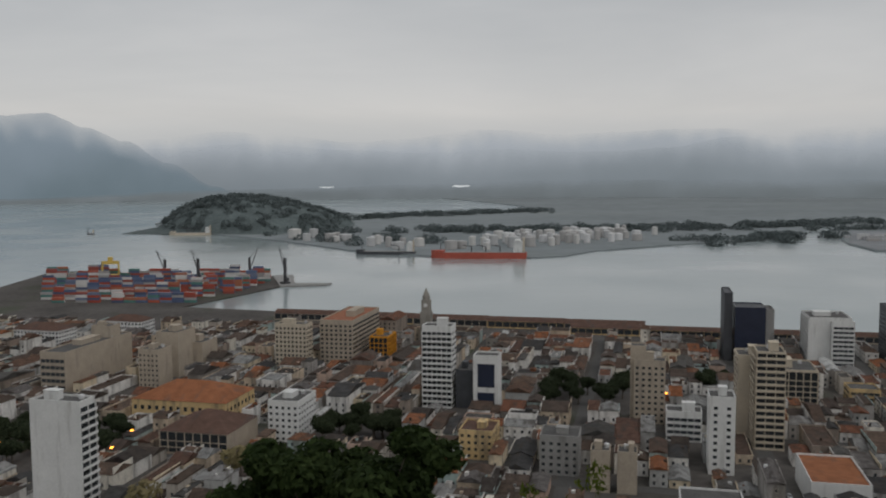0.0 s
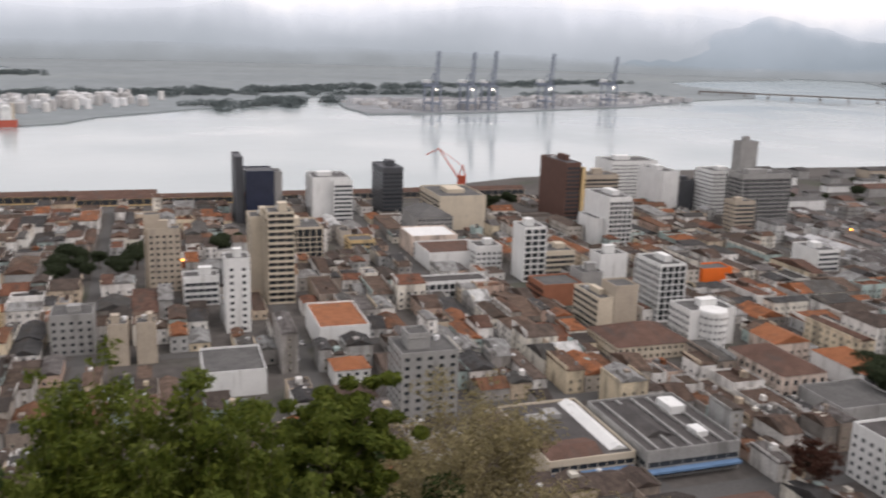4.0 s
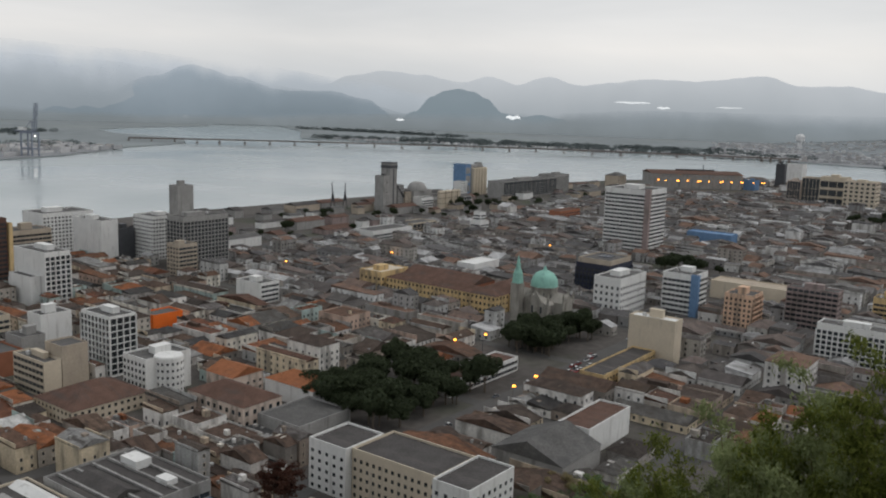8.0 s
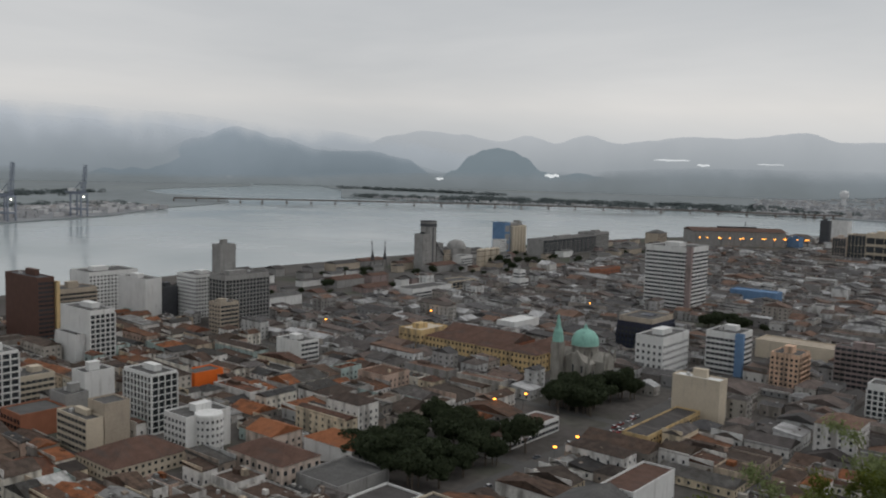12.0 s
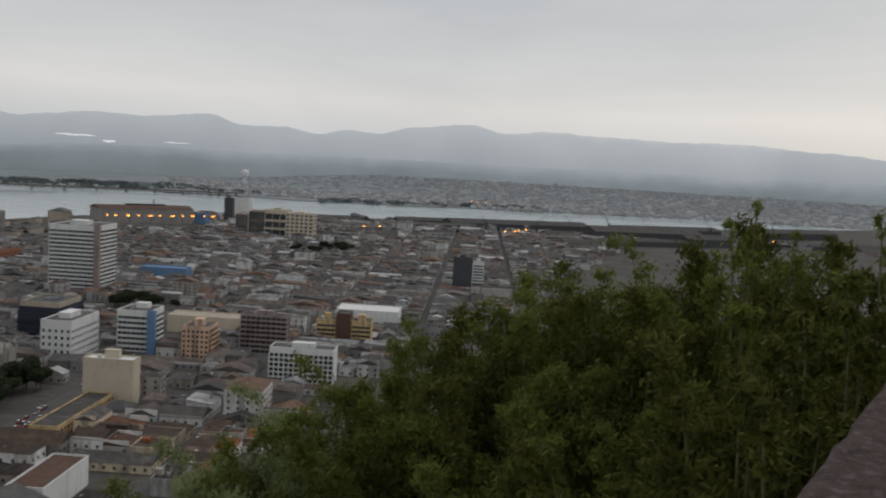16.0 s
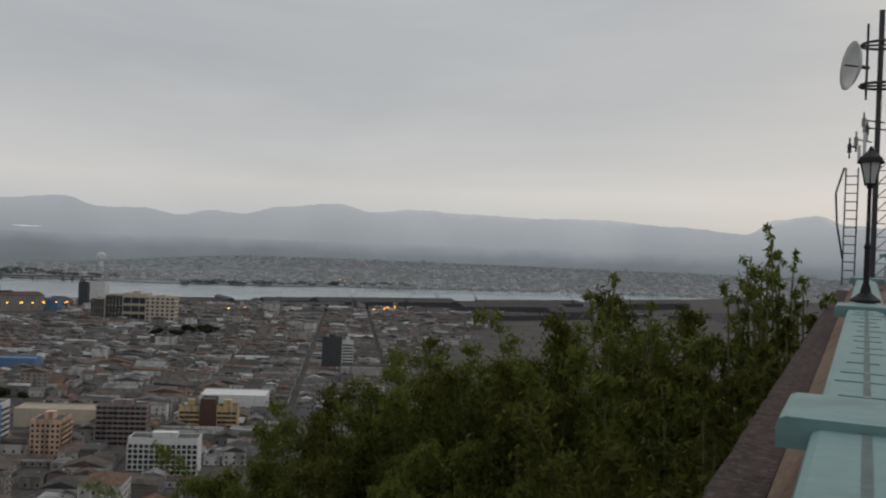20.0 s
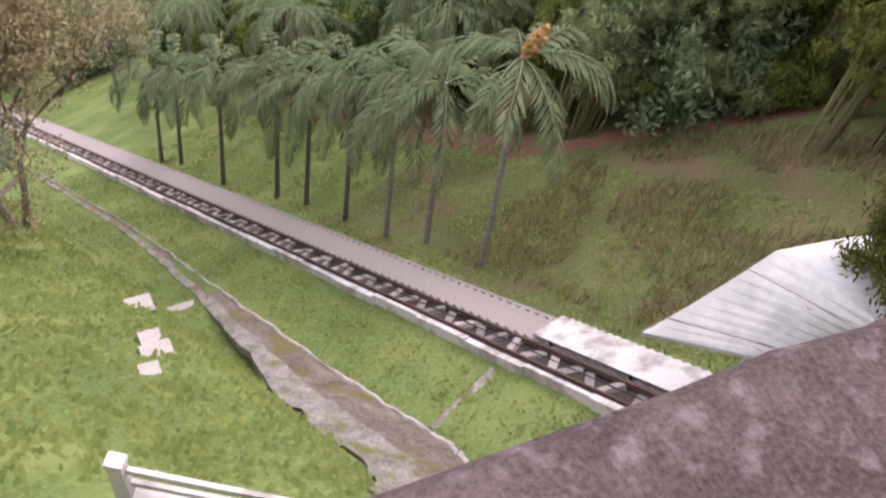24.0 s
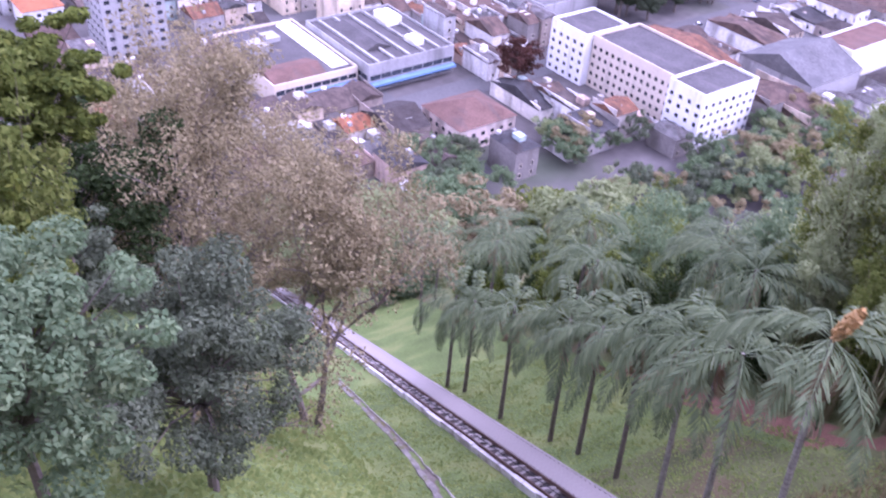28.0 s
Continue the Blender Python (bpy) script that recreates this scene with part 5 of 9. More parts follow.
block("white stepped office near the yards", 766, 782, 521, 534, 12, M_WHITE, {"q": "band", "p": "band"}, plant=False)
block("white stepped office near the yards", 769, 779, 523, 532, 21, M_WHITE, {"q": "band", "p": "band"}, plant=False, z0=13)
block("long red-brown brick block", 925, 975, 515, 530, 11, M_REDBROWN, {"q": "grid"}, M_ROOFBROWN, pitch=4, name="warehouse", cat="warehouse")
block("white flat store by the yards", 640, 700, 560, 585, 9, M_WHITE, {"q": "band"}, M_ROOFGREY, plant=False, name="warehouse", cat="warehouse")
block("pale store with wide doors", 720, 760, 575, 596, 8, M_CREAM, {"q": "fins"}, M_ROOFGREY, pitch=6, plant=False, name="warehouse", cat="warehouse")
hb = thing("warehouse", pose(*town(1530, 580), 0, 0, 0) @ pose(0, 0, 0, 0, 0, GRID - 50.7), "huge grey bulk shed with ribbed walls by the estuary", "warehouse")
part("wall", Shape().box(-82, 82, 0, 60, -0.3, 26), M_GREY, hb)
part("roof", Shape().gable(-82, 82, 0, 60, 26, 5, along="x", over=1.5), M_ROOFBROWN, hb)
for k in range(24):
    part("rib", Shape().box(-81 + k * 7, -80 + k * 7, -0.5, 0.0, -0.3, 26), M_GREY, hb)
part("gallery", Shape().box(-30, 40, 28, 34, 31, 33).tube([(20, 31, 33), (20, 31, 42)], 0.7, 6), M_STEEL, hb)
TAKEN.append((1425, 1640, 480, 720))
block("dark elevator tower by the bulk shed", 1655, 1668, 466, 482, 47, M_DARK, {"q": "blank"}, name="silo", cat="silo")
block("white tall store beside the elevator", 1756, 1785, 462, 494, 43, M_WHITE, {"q": "blank"}, plant=False, name="silo", cat="silo")
block("low grey store at the quay", 1440, 1475, 690, 715, 19, M_TAN, {"q": "grid"}, M_ROOFGREY, top="hip", name="warehouse", cat="warehouse")
block("dark blue low shed", 1600, 1625, 500, 520, 17, M_BLUE, {"q": "blank"}, name="warehouse", cat="warehouse")

# school, church and the towers behind them
sc = block("long yellow school with rows of windows and brown roofs", 466, 482, 303, 395, 12, M_YELLOW, {"p": "grid", "q": "grid"}, M_ROOFBROWN, top="hip", floor=4, pitch=3.2, single=True, name="school")
block("yellow end wing of the school", 462, 492, 396, 416, 15, M_YELLOW, {"p": "grid", "q": "grid"}, M_CREAM, floor=4.2, pitch=3.4, single=True, name="school")
block("round-ended yellow school wing", 483, 520, 300, 330, 11, M_YELLOW, {"q": "grid"}, M_ROOFBROWN, top="hip", floor=4, pitch=3.2, single=True, name="school")
block("brown-roofed rear wing of the school", 484, 512, 334, 395, 12, M_REDBROWN, {"q": "blank"}, M_ROOFBROWN, top="gable", name="school")

TAKEN.append((452, 486, 244, 298))
ch = thing("cathedral", at_town(470, 270), "grey stone cathedral with a green copper dome and spire", "church")
part("nave", Shape().box(-14, 10, -11, 11, -0.3, 15).box(-6, 6, -17, 17, -0.3, 16), M_STONE, ch)
part("nave_roof", Shape().gable(-14, 10, -11, 11, 15, 6, along="x").gable(-6, 6, -17, 17, 16, 5, along="y"), M_STONE, ch)
part("drum", Shape().lathe([(8.2, 15), (8.2, 23), (8.8, 23.4), (8.8, 24)], 20), M_STONE, ch)
part("dome", Shape().lathe([(8.4, 24), (8.2, 27), (7.3, 29.6), (5.6, 31.8), (3.2, 33.2), (1.2, 33.8), (0.9, 35.4), (0.1, 36.6)], 24), M_COPPER, ch, "green copper dome", smooth=True)
part("bell_tower", Shape().box(-20, -14, 6, 12, -0.3, 27), M_STONE, ch)
part("spire", Shape().lathe([(3.6, 27), (3.0, 31), (2.9, 33), (1.6, 36), (1.2, 39), (0.1, 44)], 8, -17, 9), M_COPPER, ch, "green copper spire")
part("gable_front", Shape().gable(-15, -14, -9, 3, 14, 9, along="x", over=0).box(-15.2, -14, -9, 3, 0, 14), M_STONE, ch)
for y in (-7, -1):
    for z in (6, 12):
        part("window", window_mesh(1.6, 4.5, [M_STONE]), None, ch, at=pose(-15.25, y, z, 0, 0, -90))
for k in range(7):
    part("window", window_mesh(1.5, 5, [M_STONE]), None, ch, at=pose(-11.5 + k * 3.4, -11.05 if abs(-11.5 + k * 3.4) > 6.5 else -17.05, 8))
for k in range(12):
    part("window", window_mesh(1.2, 4, [M_STONE]), None, ch, at=pose(0, 0, 19, 0, 0, k * 30) @ pose(0, -8.1, 0))
for p, q in ((-14, -11), (-6, -17), (6, -17), (10, -11)):
    part("pinnacle", Shape().lathe([(0.8, 15), (0.8, 19), (0.05, 23)], 6, p, q), M_STONE, ch)

block("tall white banded hotel tower", 756, 800, 332, 374, 61, M_WHITE, {"p": "band", "q": "band"}, floor=3.6, pitch=3)
block("dark edge column of the white tower", 753, 757, 328, 333, 62, M_MAUVE, {"p": "blank"}, plant=False)
block("dark blue glass block with a cream attic", 576, 612, 277, 305, 21, M_BLUEDARK, {"p": "frame", "q": "frame"}, M_CREAM, pitch=3)
block("cream attic floor over dark glass", 577, 611, 278, 304, 24.5, M_TAN, {"p": "blank"}, plant=False)
block("white institutional block with rows of square windows", 517, 556, 241, 260, 25, M_WHITE, {"p": "grid", "q": "grid"}, floor=4.2, pitch=3.2, single=True)
block("white and blue banded block", 558, 582, 208, 230, 26.5, M_WHITE, {"p": "band", "q": "band"}, floor=3.4)
block("blue corner strip of the banded block", 554, 558, 204, 209, 27, M_BLUE, {"p": "blank"}, plant=False)
block("blank white box of a building", 436, 446, 171, 197, 23.5, M_CREAM, {"p": "blank", "q": "blank"}, M_WHITE)
block("peach apartment block with balconies", 536, 556, 163, 180, 23, M_PEACH, {"p": "grid", "q": "balcony"}, pitch=2.6)
block("mauve apartment tower with dark balcony stack", 561, 573, 120, 150, 28, M_MAUVE, {"p": "balcony", "q": "grid"}, pitch=3)
block("cream and brown banded flats", 618, 632, 72, 86, 18, M_YELLOW, {"p": "band"})
block("cream and brown banded flats", 618, 632, 97, 111, 18, M_YELLOW, {"p": "band"})
block("brown lift tower between banded flats", 616, 630, 86.5, 96.5, 23, M_BROWN, {"p": "blank"}, plant=False)
block("white block with horizontal bands", 507, 522, 80, 118, 20, M_WHITE, {"p": "frame"}, floor=2.9, pitch=2.8)
block("pale pink ribbed store near the docks", 1430, 1452, 377, 397, 34, M_PINK, {"p": "fins", "q": "blank"}, M_ROOFBROWN, pitch=3.2, floor=10)
block("cream dock store with tall bays", 1434, 1462, 350, 376, 40, M_CREAM, {"p": "fins", "q": "fins"}, M_ROOFBROWN, pitch=5, floor=12, plant=False)
block("large cream silo store with framed bays", 1432, 1464, 312, 349, 43, M_CREAM, {"p": "frame", "q": "frame"}, M_TAN, pitch=10, floor=13)
block("pale ribbed hotel block near the docks", 1390, 1422, 262, 306, 42, M_CREAM, {"p": "grid", "q": "grid"}, M_TAN, pitch=7, floor=6)
block("dark office block with pale side", 918, 930, 4, 24, 37, M_DARK, {"p": "blank"}, M_DARK)
block("pale side slab of the dark office", 919, 932, -8, 3.5, 33, M_WHITE, {"p": "band"})
block("long low blue shed", 893, 912, 298, 345, 10, M_BLUE, {"p": "blank"}, M_BLUE, name="warehouse", cat="warehouse")
block("wide cream warehouse", 628, 650, 160, 222, 12, M_CREAM, {"p": "blank"}, M_TAN, name="warehouse", cat="warehouse")
block("white exhibition hall", 700, 730, 60, 110, 12, M_WHITE, {"p": "blank"}, M_WHITE, name="warehouse", cat="warehouse")

# large white building at the foot of the hill, round a court
block("long white six-storey building with dark roof", 207, 232, 141, 155, 17.5, M_WHITE, {"p": "grid", "q": "grid"}, M_ROOFDARK, pitch=2.8, single=True, plant=False)
block("white end wing of the long building", 206.5, 226, 191, 208, 17.5, M_WHITE, {"p": "grid", "q": "blank"}, M_ROOFDARK, pitch=2.8, single=True, plant=False)
block("cream balconied middle of the long building", 209.5, 231, 155.3, 190.7, 17.2, M_CREAM, {"p": "grid"}, M_ROOFDARK, pitch=2.6, single=True, plant=False)
lc = block("low commercial block with black flat roof", 141, 175, 221, 262, 9, M_GREY, {"q": "band", "p": "band"}, M_ROOFDARK, floor=3.2, pitch=4)
sb2 = block("dark-roofed shop with a white barrel strip", 110, 140, 226, 270, 7, M_CREAM, {"q": "band", "p": "blank"}, M_ROOFDARK)
part("skylight", Shape().gable(8, 13.5, -18, 20, 7.2, 1.6), M_WHITE, sb2, "long white barrel skylight")
part("lean_to_roof", Shape().gable(-14, 4, -21, -8, 7.2, 1.8, along="x"), M_ROOFBROWN, sb2)
part("awning", Shape().box(-14, 14, -24.5, -22, 2.6, 3.4), M_BLUE, sb2, "blue shop awning")
part("roof_unit", Shape().box(-10, -4, 2, 9, 7.1, 9.6), M_GREY, sb2)
part("roof_unit", Shape().box(-2, 3, 8, 14, 7.1, 8.8), M_GREY, sb2)
for x in range(-13, 14, 6):
    part("roof_beam", Shape().box(x, x + 0.8, -19.5, 19, 9.1, 9.9), M_GREY, lc)
part("roof_shed", Shape().gable(-12, -2, -10, 12, 9.2, 2.2), M_ROOFDARK, lc)
part("roof_unit", Shape().box(6, 12, 4, 13, 9.1, 12), M_WHITE, lc)
part("roof_unit", Shape().box(5, 9, -14, -8, 9.1, 11), M_WHITE, lc)
part("awning", Shape().box(-16.5, 16.5, -23, -20.6, 2.8, 3.6), M_BLUE, lc, "blue shop awning")
block("cream house with a red-brown tiled roof", 143, 164, 175, 194, 7.5, M_PINK, {"q": "grid", "p": "grid"}, M_ROOFBROWN, top="hip", single=True, name="house")
block("long white-walled warehouse", 294, 330, 146, 160, 11, M_WHITE, {"q": "blank", "p": "blank"}, M_ROOFBROWN, name="warehouse", cat="warehouse")
block("grey barrel-roofed warehouse", 263, 292, 140, 170, 8, M_GREY, {"q": "blank"}, M_ROOFGREY, top="gablex", name="warehouse", cat="warehouse")
block("yellow row house with dark roof", 374, 434, 180, 193, 6.8, M_YELLOW, {"p": "grid", "q": "grid"}, M_ROOFDARK, name="house")
block("long white two-storey row with open galleries", 316, 374, 228, 242, 6.7, M_WHITE, {"q": "band"}, M_ROOFBROWN, pitch=3, name="house")
block("low flat pavilion at the park", 231, 260, 238, 262, 6.5, M_GREY, {"q": "blank"}, M_ROOFGREY, name="pavilion")
block("white corner block", 383, 399, 431, 455, 13, M_WHITE, {"p": "blank", "q": "band"})
block("white school annex", 565, 600, 388, 405, 9, M_WHITE, {"q": "blank"}, M_WHITE)
block("white flats with square windows", -182, -166, 400, 424, 20, M_WHITE, {"q": "grid", "P": "grid"}, pitch=3, single=True)
block("yellow ochre three-storey block", -84, -68, 393, 412, 13, M_YELLOW, {"q": "grid", "P": "grid"}, M_ROOFBROWN, single=True)
block("grey weathered block", -45, -28, 379, 395, 17, M_GREY, {"q": "grid"})
block("pink-roofed house with a round gable", 250, 268, 300, 318, 9, M_PINK, {"q": "grid"}, M_ROOFORANGE, top="gable", single=True, name="house")
block("white stair gable house with orange roof", 262, 280, 262, 292, 8.5, M_WHITE, {"p": "blank", "q": "grid"}, M_ROOFORANGE, top="hip", name="house")
block("ochre old market hall with deep cornice", -270, -215, 420, 455, 12, M_YELLOW, {"q": "grid", "P": "grid"}, M_ROOFORANGE, top="hip", floor=5, pitch=4, single=True)
block("dark stone hall with tiled roof", -225, -190, 372, 405, 11, M_TAN, {"q": "fins", "P": "blank"}, M_ROOFBROWN, top="hip", pitch=4)
for p0, p1, q0, q1 in ((-480, -440, 590, 612), (-435, -400, 640, 660)):
    block("white hall with glowing cornice and brown roof", p0, p1, q0, q1, 13, M_WHITE, {"q": "grid", "P": "grid"}, M_ROOFBROWN, top="hip")
for k in range(5):
    block("long ochre dock warehouse with tiled roof", -330 + k * 66, -265 + k * 66, 745 - 2 * k, 760 - 2 * k, 6, M_YELLOW if k % 2 else M_TAN, {"q": "fins"}, M_ROOFBROWN, top="gablex", pitch=6, name="warehouse", cat="warehouse", group="dock warehouses")
for k in range(6):
    block("long ochre dock warehouse with tiled roof", -60 + k * 62, 1 + k * 62, 722, 735, 5.5, M_YELLOW if k < 3 else M_TAN, {"q": "fins"}, M_ROOFBROWN, top="gablex", pitch=6, name="warehouse", cat="warehouse", group="dock warehouses")

ct = thing("clock_tower", at_town(-165, 656), "grey stone clock tower on the waterfront", "tower")
part("shaft", Shape().box(-4, 4, -4, 4, -0.3, 26), M_STONE, ct)
part("belfry", Shape().box(-3.2, 3.2, -3.2, 3.2, 26, 35).box(-3.8, 3.8, -3.8, 3.8, 25.2, 26.2), M_STONE, ct)
part("cap", Shape().lathe([(3.0, 35), (3.0, 38), (1.6, 41), (0.2, 44)], 8), M_STONE, ct)
part("clock_face", Shape().lathe([(1.6, 0), (1.5, 0.2)], 16), M_WHITE, ct, "pale round clock face", at=pose(0, -3.2, 31, 90))
TAKEN.append((-170, -160, 650, 662))

# parks and squares kept free of houses
PARKS = [(236, 640, 201, 215.5), (256, 337, 215, 277), (395, 464, 212, 264), (-160, -118, 395, 440), (-60, 5, 490, 540), (-330, -245, 335, 400), (190, 290, 640, 690), (690, 740, 240, 300), (1180, 1300, 180, 260), (300, 330, 205, 262),
         (590, 900, 640, 760), (500, 1000, 600, 690)]

# ---- rows of old houses between the landmarks ----
P_STREETS = [55 + 88 * k for k in range(-8, 24)]
Q_STREETS = [41 + 82 * k for k in range(-13, 9)]


def on_hill(p, q):
    v = town(p, q)
    return 0.488 * (v.x - 13) + 0.872 * (v.y + 2.3) < 186


def free(p0, p1, q0, q1):
    if on_hill((p0 + p1) / 2, q0) or on_hill(p0, (q0 + q1) / 2):
        return False
    v = town((p0 + p1) / 2, q1)
    if v.x < 0 and v.y < 0 or math.degrees(math.atan2(v.x, v.y)) > 129:
        return False
    if q1 > 742 - 0.12 * max(0, -p0) or (p0 > 600 and q1 > 600) or p1 > 1950 - 0.25 * abs(q0):
        return False
    for a in TAKEN + PARKS:
        if p0 < a[1] and p1 > a[0] and q0 < a[3] and q1 > a[2]:
            return False
    return True


lots = []
for pa, pb in zip(P_STREETS, P_STREETS[1:]):
    for qa, qb in zip(Q_STREETS, Q_STREETS[1:]):
        a0, a1, c0, c1 = pa + 4, pb - 4, qa + 4, qb - 4
        mid = (c0 + c1) / 2 + rnd.uniform(-6, 6)
        for r0, r1 in ((c0, mid), (mid, c1)):
            x = a0
            while x < a1 - 4:
                w = rnd.choice((5.5, 6, 7, 8, 9, 10, 12, 15)) * (1.0 if x < 230 else 1.45)
                w = min(w, a1 - x)
                if w < 5:
                    break
                dd = (r1 - r0) * rnd.choice((0.55, 0.7, 0.85, 0.97, 1.0))
                lot = rnd.random()
                if x > 230:
                    lot += 0.22
                if lot < 0.3:
                    cut = (r1 - r0) * rnd.uniform(0.4, 0.6)
                    pieces = [(r0, r0 + cut - 0.5), (r0 + cut + 0.5, r1)]
                elif lot < 0.75:
                    cut, cut2 = (r1 - r0) * rnd.uniform(0.28, 0.38), (r1 - r0) * rnd.uniform(0.6, 0.72)
                    pieces = [(r0, r0 + cut), (r0 + cut + 0.2, r0 + cut2), (r0 + cut2 + rnd.uniform(0.2, 3), r1)]
                else:
                    pieces = [(r0, r0 + dd) if r0 == c0 else (r1 - dd, r1)]
                for u0, u1 in pieces:
                    if free(x, x + w - 0.4, u0, u1) and rnd.random() > 0.05:
                        lots.append((x, x + w - 0.4, u0, u1))
                x += w
lots.sort(key=lambda r: town((r[0] + r[1]) / 2, (r[2] + r[3]) / 2).length)
NEAR = 260
rows_shape, roofs_shape = {}, {}
for i, (p0, p1, q0, q1) in enumerate(lots):
    w, d = p1 - p0, q1 - q0
    h = rnd.choice((3.6, 4.2, 5.0, 6.5, 7.0, 7.5, 9.5)) * (1 if p0 < 250 else 0.85)
    if rnd.random() < 0.03:
        h += rnd.uniform(4, 10)
    kind = rnd.choice(("gy", "gx", "hip", "flat", "gy", "gx", "shed"))
    if max(w, d) > 2.4 * min(w, d) and kind == "hip":
        kind = "gy" if d > w else "gx"
    a, b = w / 2, d / 2
    body, roof = Shape(), Shape()
    near = i < NEAR
    body.box(-a, a, -b, b, -0.3, h, bottom=False)
    m = min(w, d)
    if kind == "gy":
        roof.gable(-a, a, -b, b, h, w * 0.2, along="y", over=0.3)
    elif kind == "gx":
        roof.gable(-a, a, -b, b, h, min(d * 0.2, 3.5), along="x", over=0.3)
    elif kind == "hip":
        roof.hip(-a, a, -b, b, h, m * 0.22, over=0.3)
    elif kind == "shed":
        z1 = h + m * 0.13
        roof.box(-a - 0.2, a + 0.2, -b - 0.2, b + 0.2, h - 0.1, h + 0.2)
        roof.v[-4:] = [(x, y, z + (m * 0.13 if y > 0 else 0)) for x, y, z in roof.v[-4:]]
    else:
        t = 0.25
        body = Shape().walled(-a, a, -b, b, -0.3, h - 0.1, t, 0.9)
        roof.box(-a + t, a - t, -b + t, b - t, h - 0.09, h + 0.04)
        if rnd.random() < 0.5:
            roof.box(a * 0.1, a * 0.6, b * 0.2, b * 0.7, h, h + 1.9)
    floors = max(1, int(h / 3.3))
    if kind in ("gy", "shed", "gx") and rnd.random() < 0.5:
        # fire walls that stand above the roof
        up = h + (0.5 if kind == "gy" else m * 0.2) + 0.3
        body.box(-a - 0.12, -a + 0.12, -b - 0.1, b + 0.1, h - 0.4, up, bottom=False)
        if rnd.random() < 0.5:
            body.box(a - 0.12, a + 0.12, -b - 0.1, b + 0.1, h - 0.4, up, bottom=False)
    if near:
        ob = thing("house", at_town((p0 + p1) / 2, (q0 + q1) / 2), {"gy": "old plastered town house with a pitched tile roof", "gx": "old plastered row house with a pitched tile roof",
                   "hip": "plastered house with a hipped tile roof", "flat": "plastered house with a flat roof and parapet", "shed": "low building with a sheet roof"}[kind], "house", "old houses")
        part("wall", body, M_PLASTER, ob)
        part("roof", roof, M_TILE, ob)
        if rnd.random() < 0.45:
            x, y = rnd.uniform(-a * 0.7, a * 0.7), rnd.uniform(0, b * 0.8)
            part("water_tank", Shape().lathe([(0.75, h - 0.3), (0.8, h + 1.5), (0.3, h + 1.8)], 9, x, y), M_TANK, ob)
        if rnd.random() < 0.45:
            x, y, u = rnd.uniform(-a * 0.8, a * 0.4), rnd.uniform(-b * 0.7, b * 0.6), rnd.uniform(1.2, 2.8)
            part("roof_room", Shape().box(x, x + u, y, y + u * 1.3, h - 0.3, h + rnd.uniform(1.6, 2.8)), M_PLASTER, ob)
        for _ in range(rnd.choice((0, 1, 2))):
            x, y, u = rnd.uniform(-a * 0.8, a * 0.5), rnd.uniform(-b * 0.8, b * 0.6), rnd.uniform(0.5, 1.1)
            part("chimney", Shape().box(x, x + u, y, y + u, h - 0.3, h + rnd.uniform(1.0, 2.0)).box(x - 0.1, x + u + 0.1, y - 0.1, y + u + 0.1, h + 0.9, h + 1.05), M_GREY, ob)
        for f in range(floors):
            z = 1.7 + f * 3.2
            for k in range(max(1, int(w / 3.6))):
                part("window", window_mesh(1.1, 1.5, [M_CREAM]), None, ob, at=pose(-a + (k + 0.5) * w / max(1, int(w / 3.6)), -b, z))
    else:
        for _ in range(rnd.choice((0, 0, 1, 1, 2, 3))):
            x, y, u, z = rnd.uniform(-a * 0.8, a * 0.7), rnd.uniform(-b * 0.8, b * 0.7), rnd.uniform(0.6, 1.6), h + rnd.uniform(0.4, 1.4)
            (body if rnd.random() < 0.5 else roof).box(x, x + u, y, y + u * rnd.uniform(0.6, 1.6), h - 0.2, z + 0.4, bottom=False)
        key = int(p0 // 400), int(q0 // 300)
        for store, shp in ((rows_shape, body), (roofs_shape, roof)):
            big = store.setdefault(key, Shape())
            o = len(big.v)
            c = town((p0 + p1) / 2, (q0 + q1) / 2)
            big.v += [(c.x + 0.97437 * x + 0.22495 * y, c.y - 0.22495 * x + 0.97437 * y, z) for x, y, z in shp.v]
            big.f += [tuple(o + k for k in q) for q in shp.f]
            big.m += [0] * len(shp.f)
        if p0 < 800:
            big = rows_shape[key]
            for f in range(floors):
                z = 1.0 + f * 3.2
                for k in range(max(1, int(w / 3.4))):
                    x = -a + (k + 0.5) * w / max(1, int(w / 3.4))
                    big.face([(c.x + 0.97437 * X + 0.22495 * Y, c.y - 0.22495 * X + 0.97437 * Y, Z) for X, Y, Z in
                              ((x - 0.55, -b - 0.05, z), (x + 0.55, -b - 0.05, z), (x + 0.55, -b - 0.05, z + 1.5), (x - 0.55, -b - 0.05, z + 1.5))], 1)
                if p0 > 40:
                    for k in range(max(1, int(d / 4.2))):
                        y = -b + (k + 0.5) * d / max(1, int(d / 4.2))
                        big.face([(c.x + 0.97437 * X + 0.22495 * Y, c.y - 0.22495 * X + 0.97437 * Y, Z) for X, Y, Z in
                                  ((-a - 0.05, y + 0.55, z), (-a - 0.05, y - 0.55, z), (-a - 0.05, y - 0.55, z + 1.5), (-a - 0.05, y + 0.55, z + 1.5))], 1)
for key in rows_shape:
    # rows farther along the shore take the haze-tinted copies
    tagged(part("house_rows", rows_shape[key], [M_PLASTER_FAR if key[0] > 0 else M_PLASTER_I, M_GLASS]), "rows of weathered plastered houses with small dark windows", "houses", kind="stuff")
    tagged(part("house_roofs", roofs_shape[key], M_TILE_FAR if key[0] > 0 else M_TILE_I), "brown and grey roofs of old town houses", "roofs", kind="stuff")

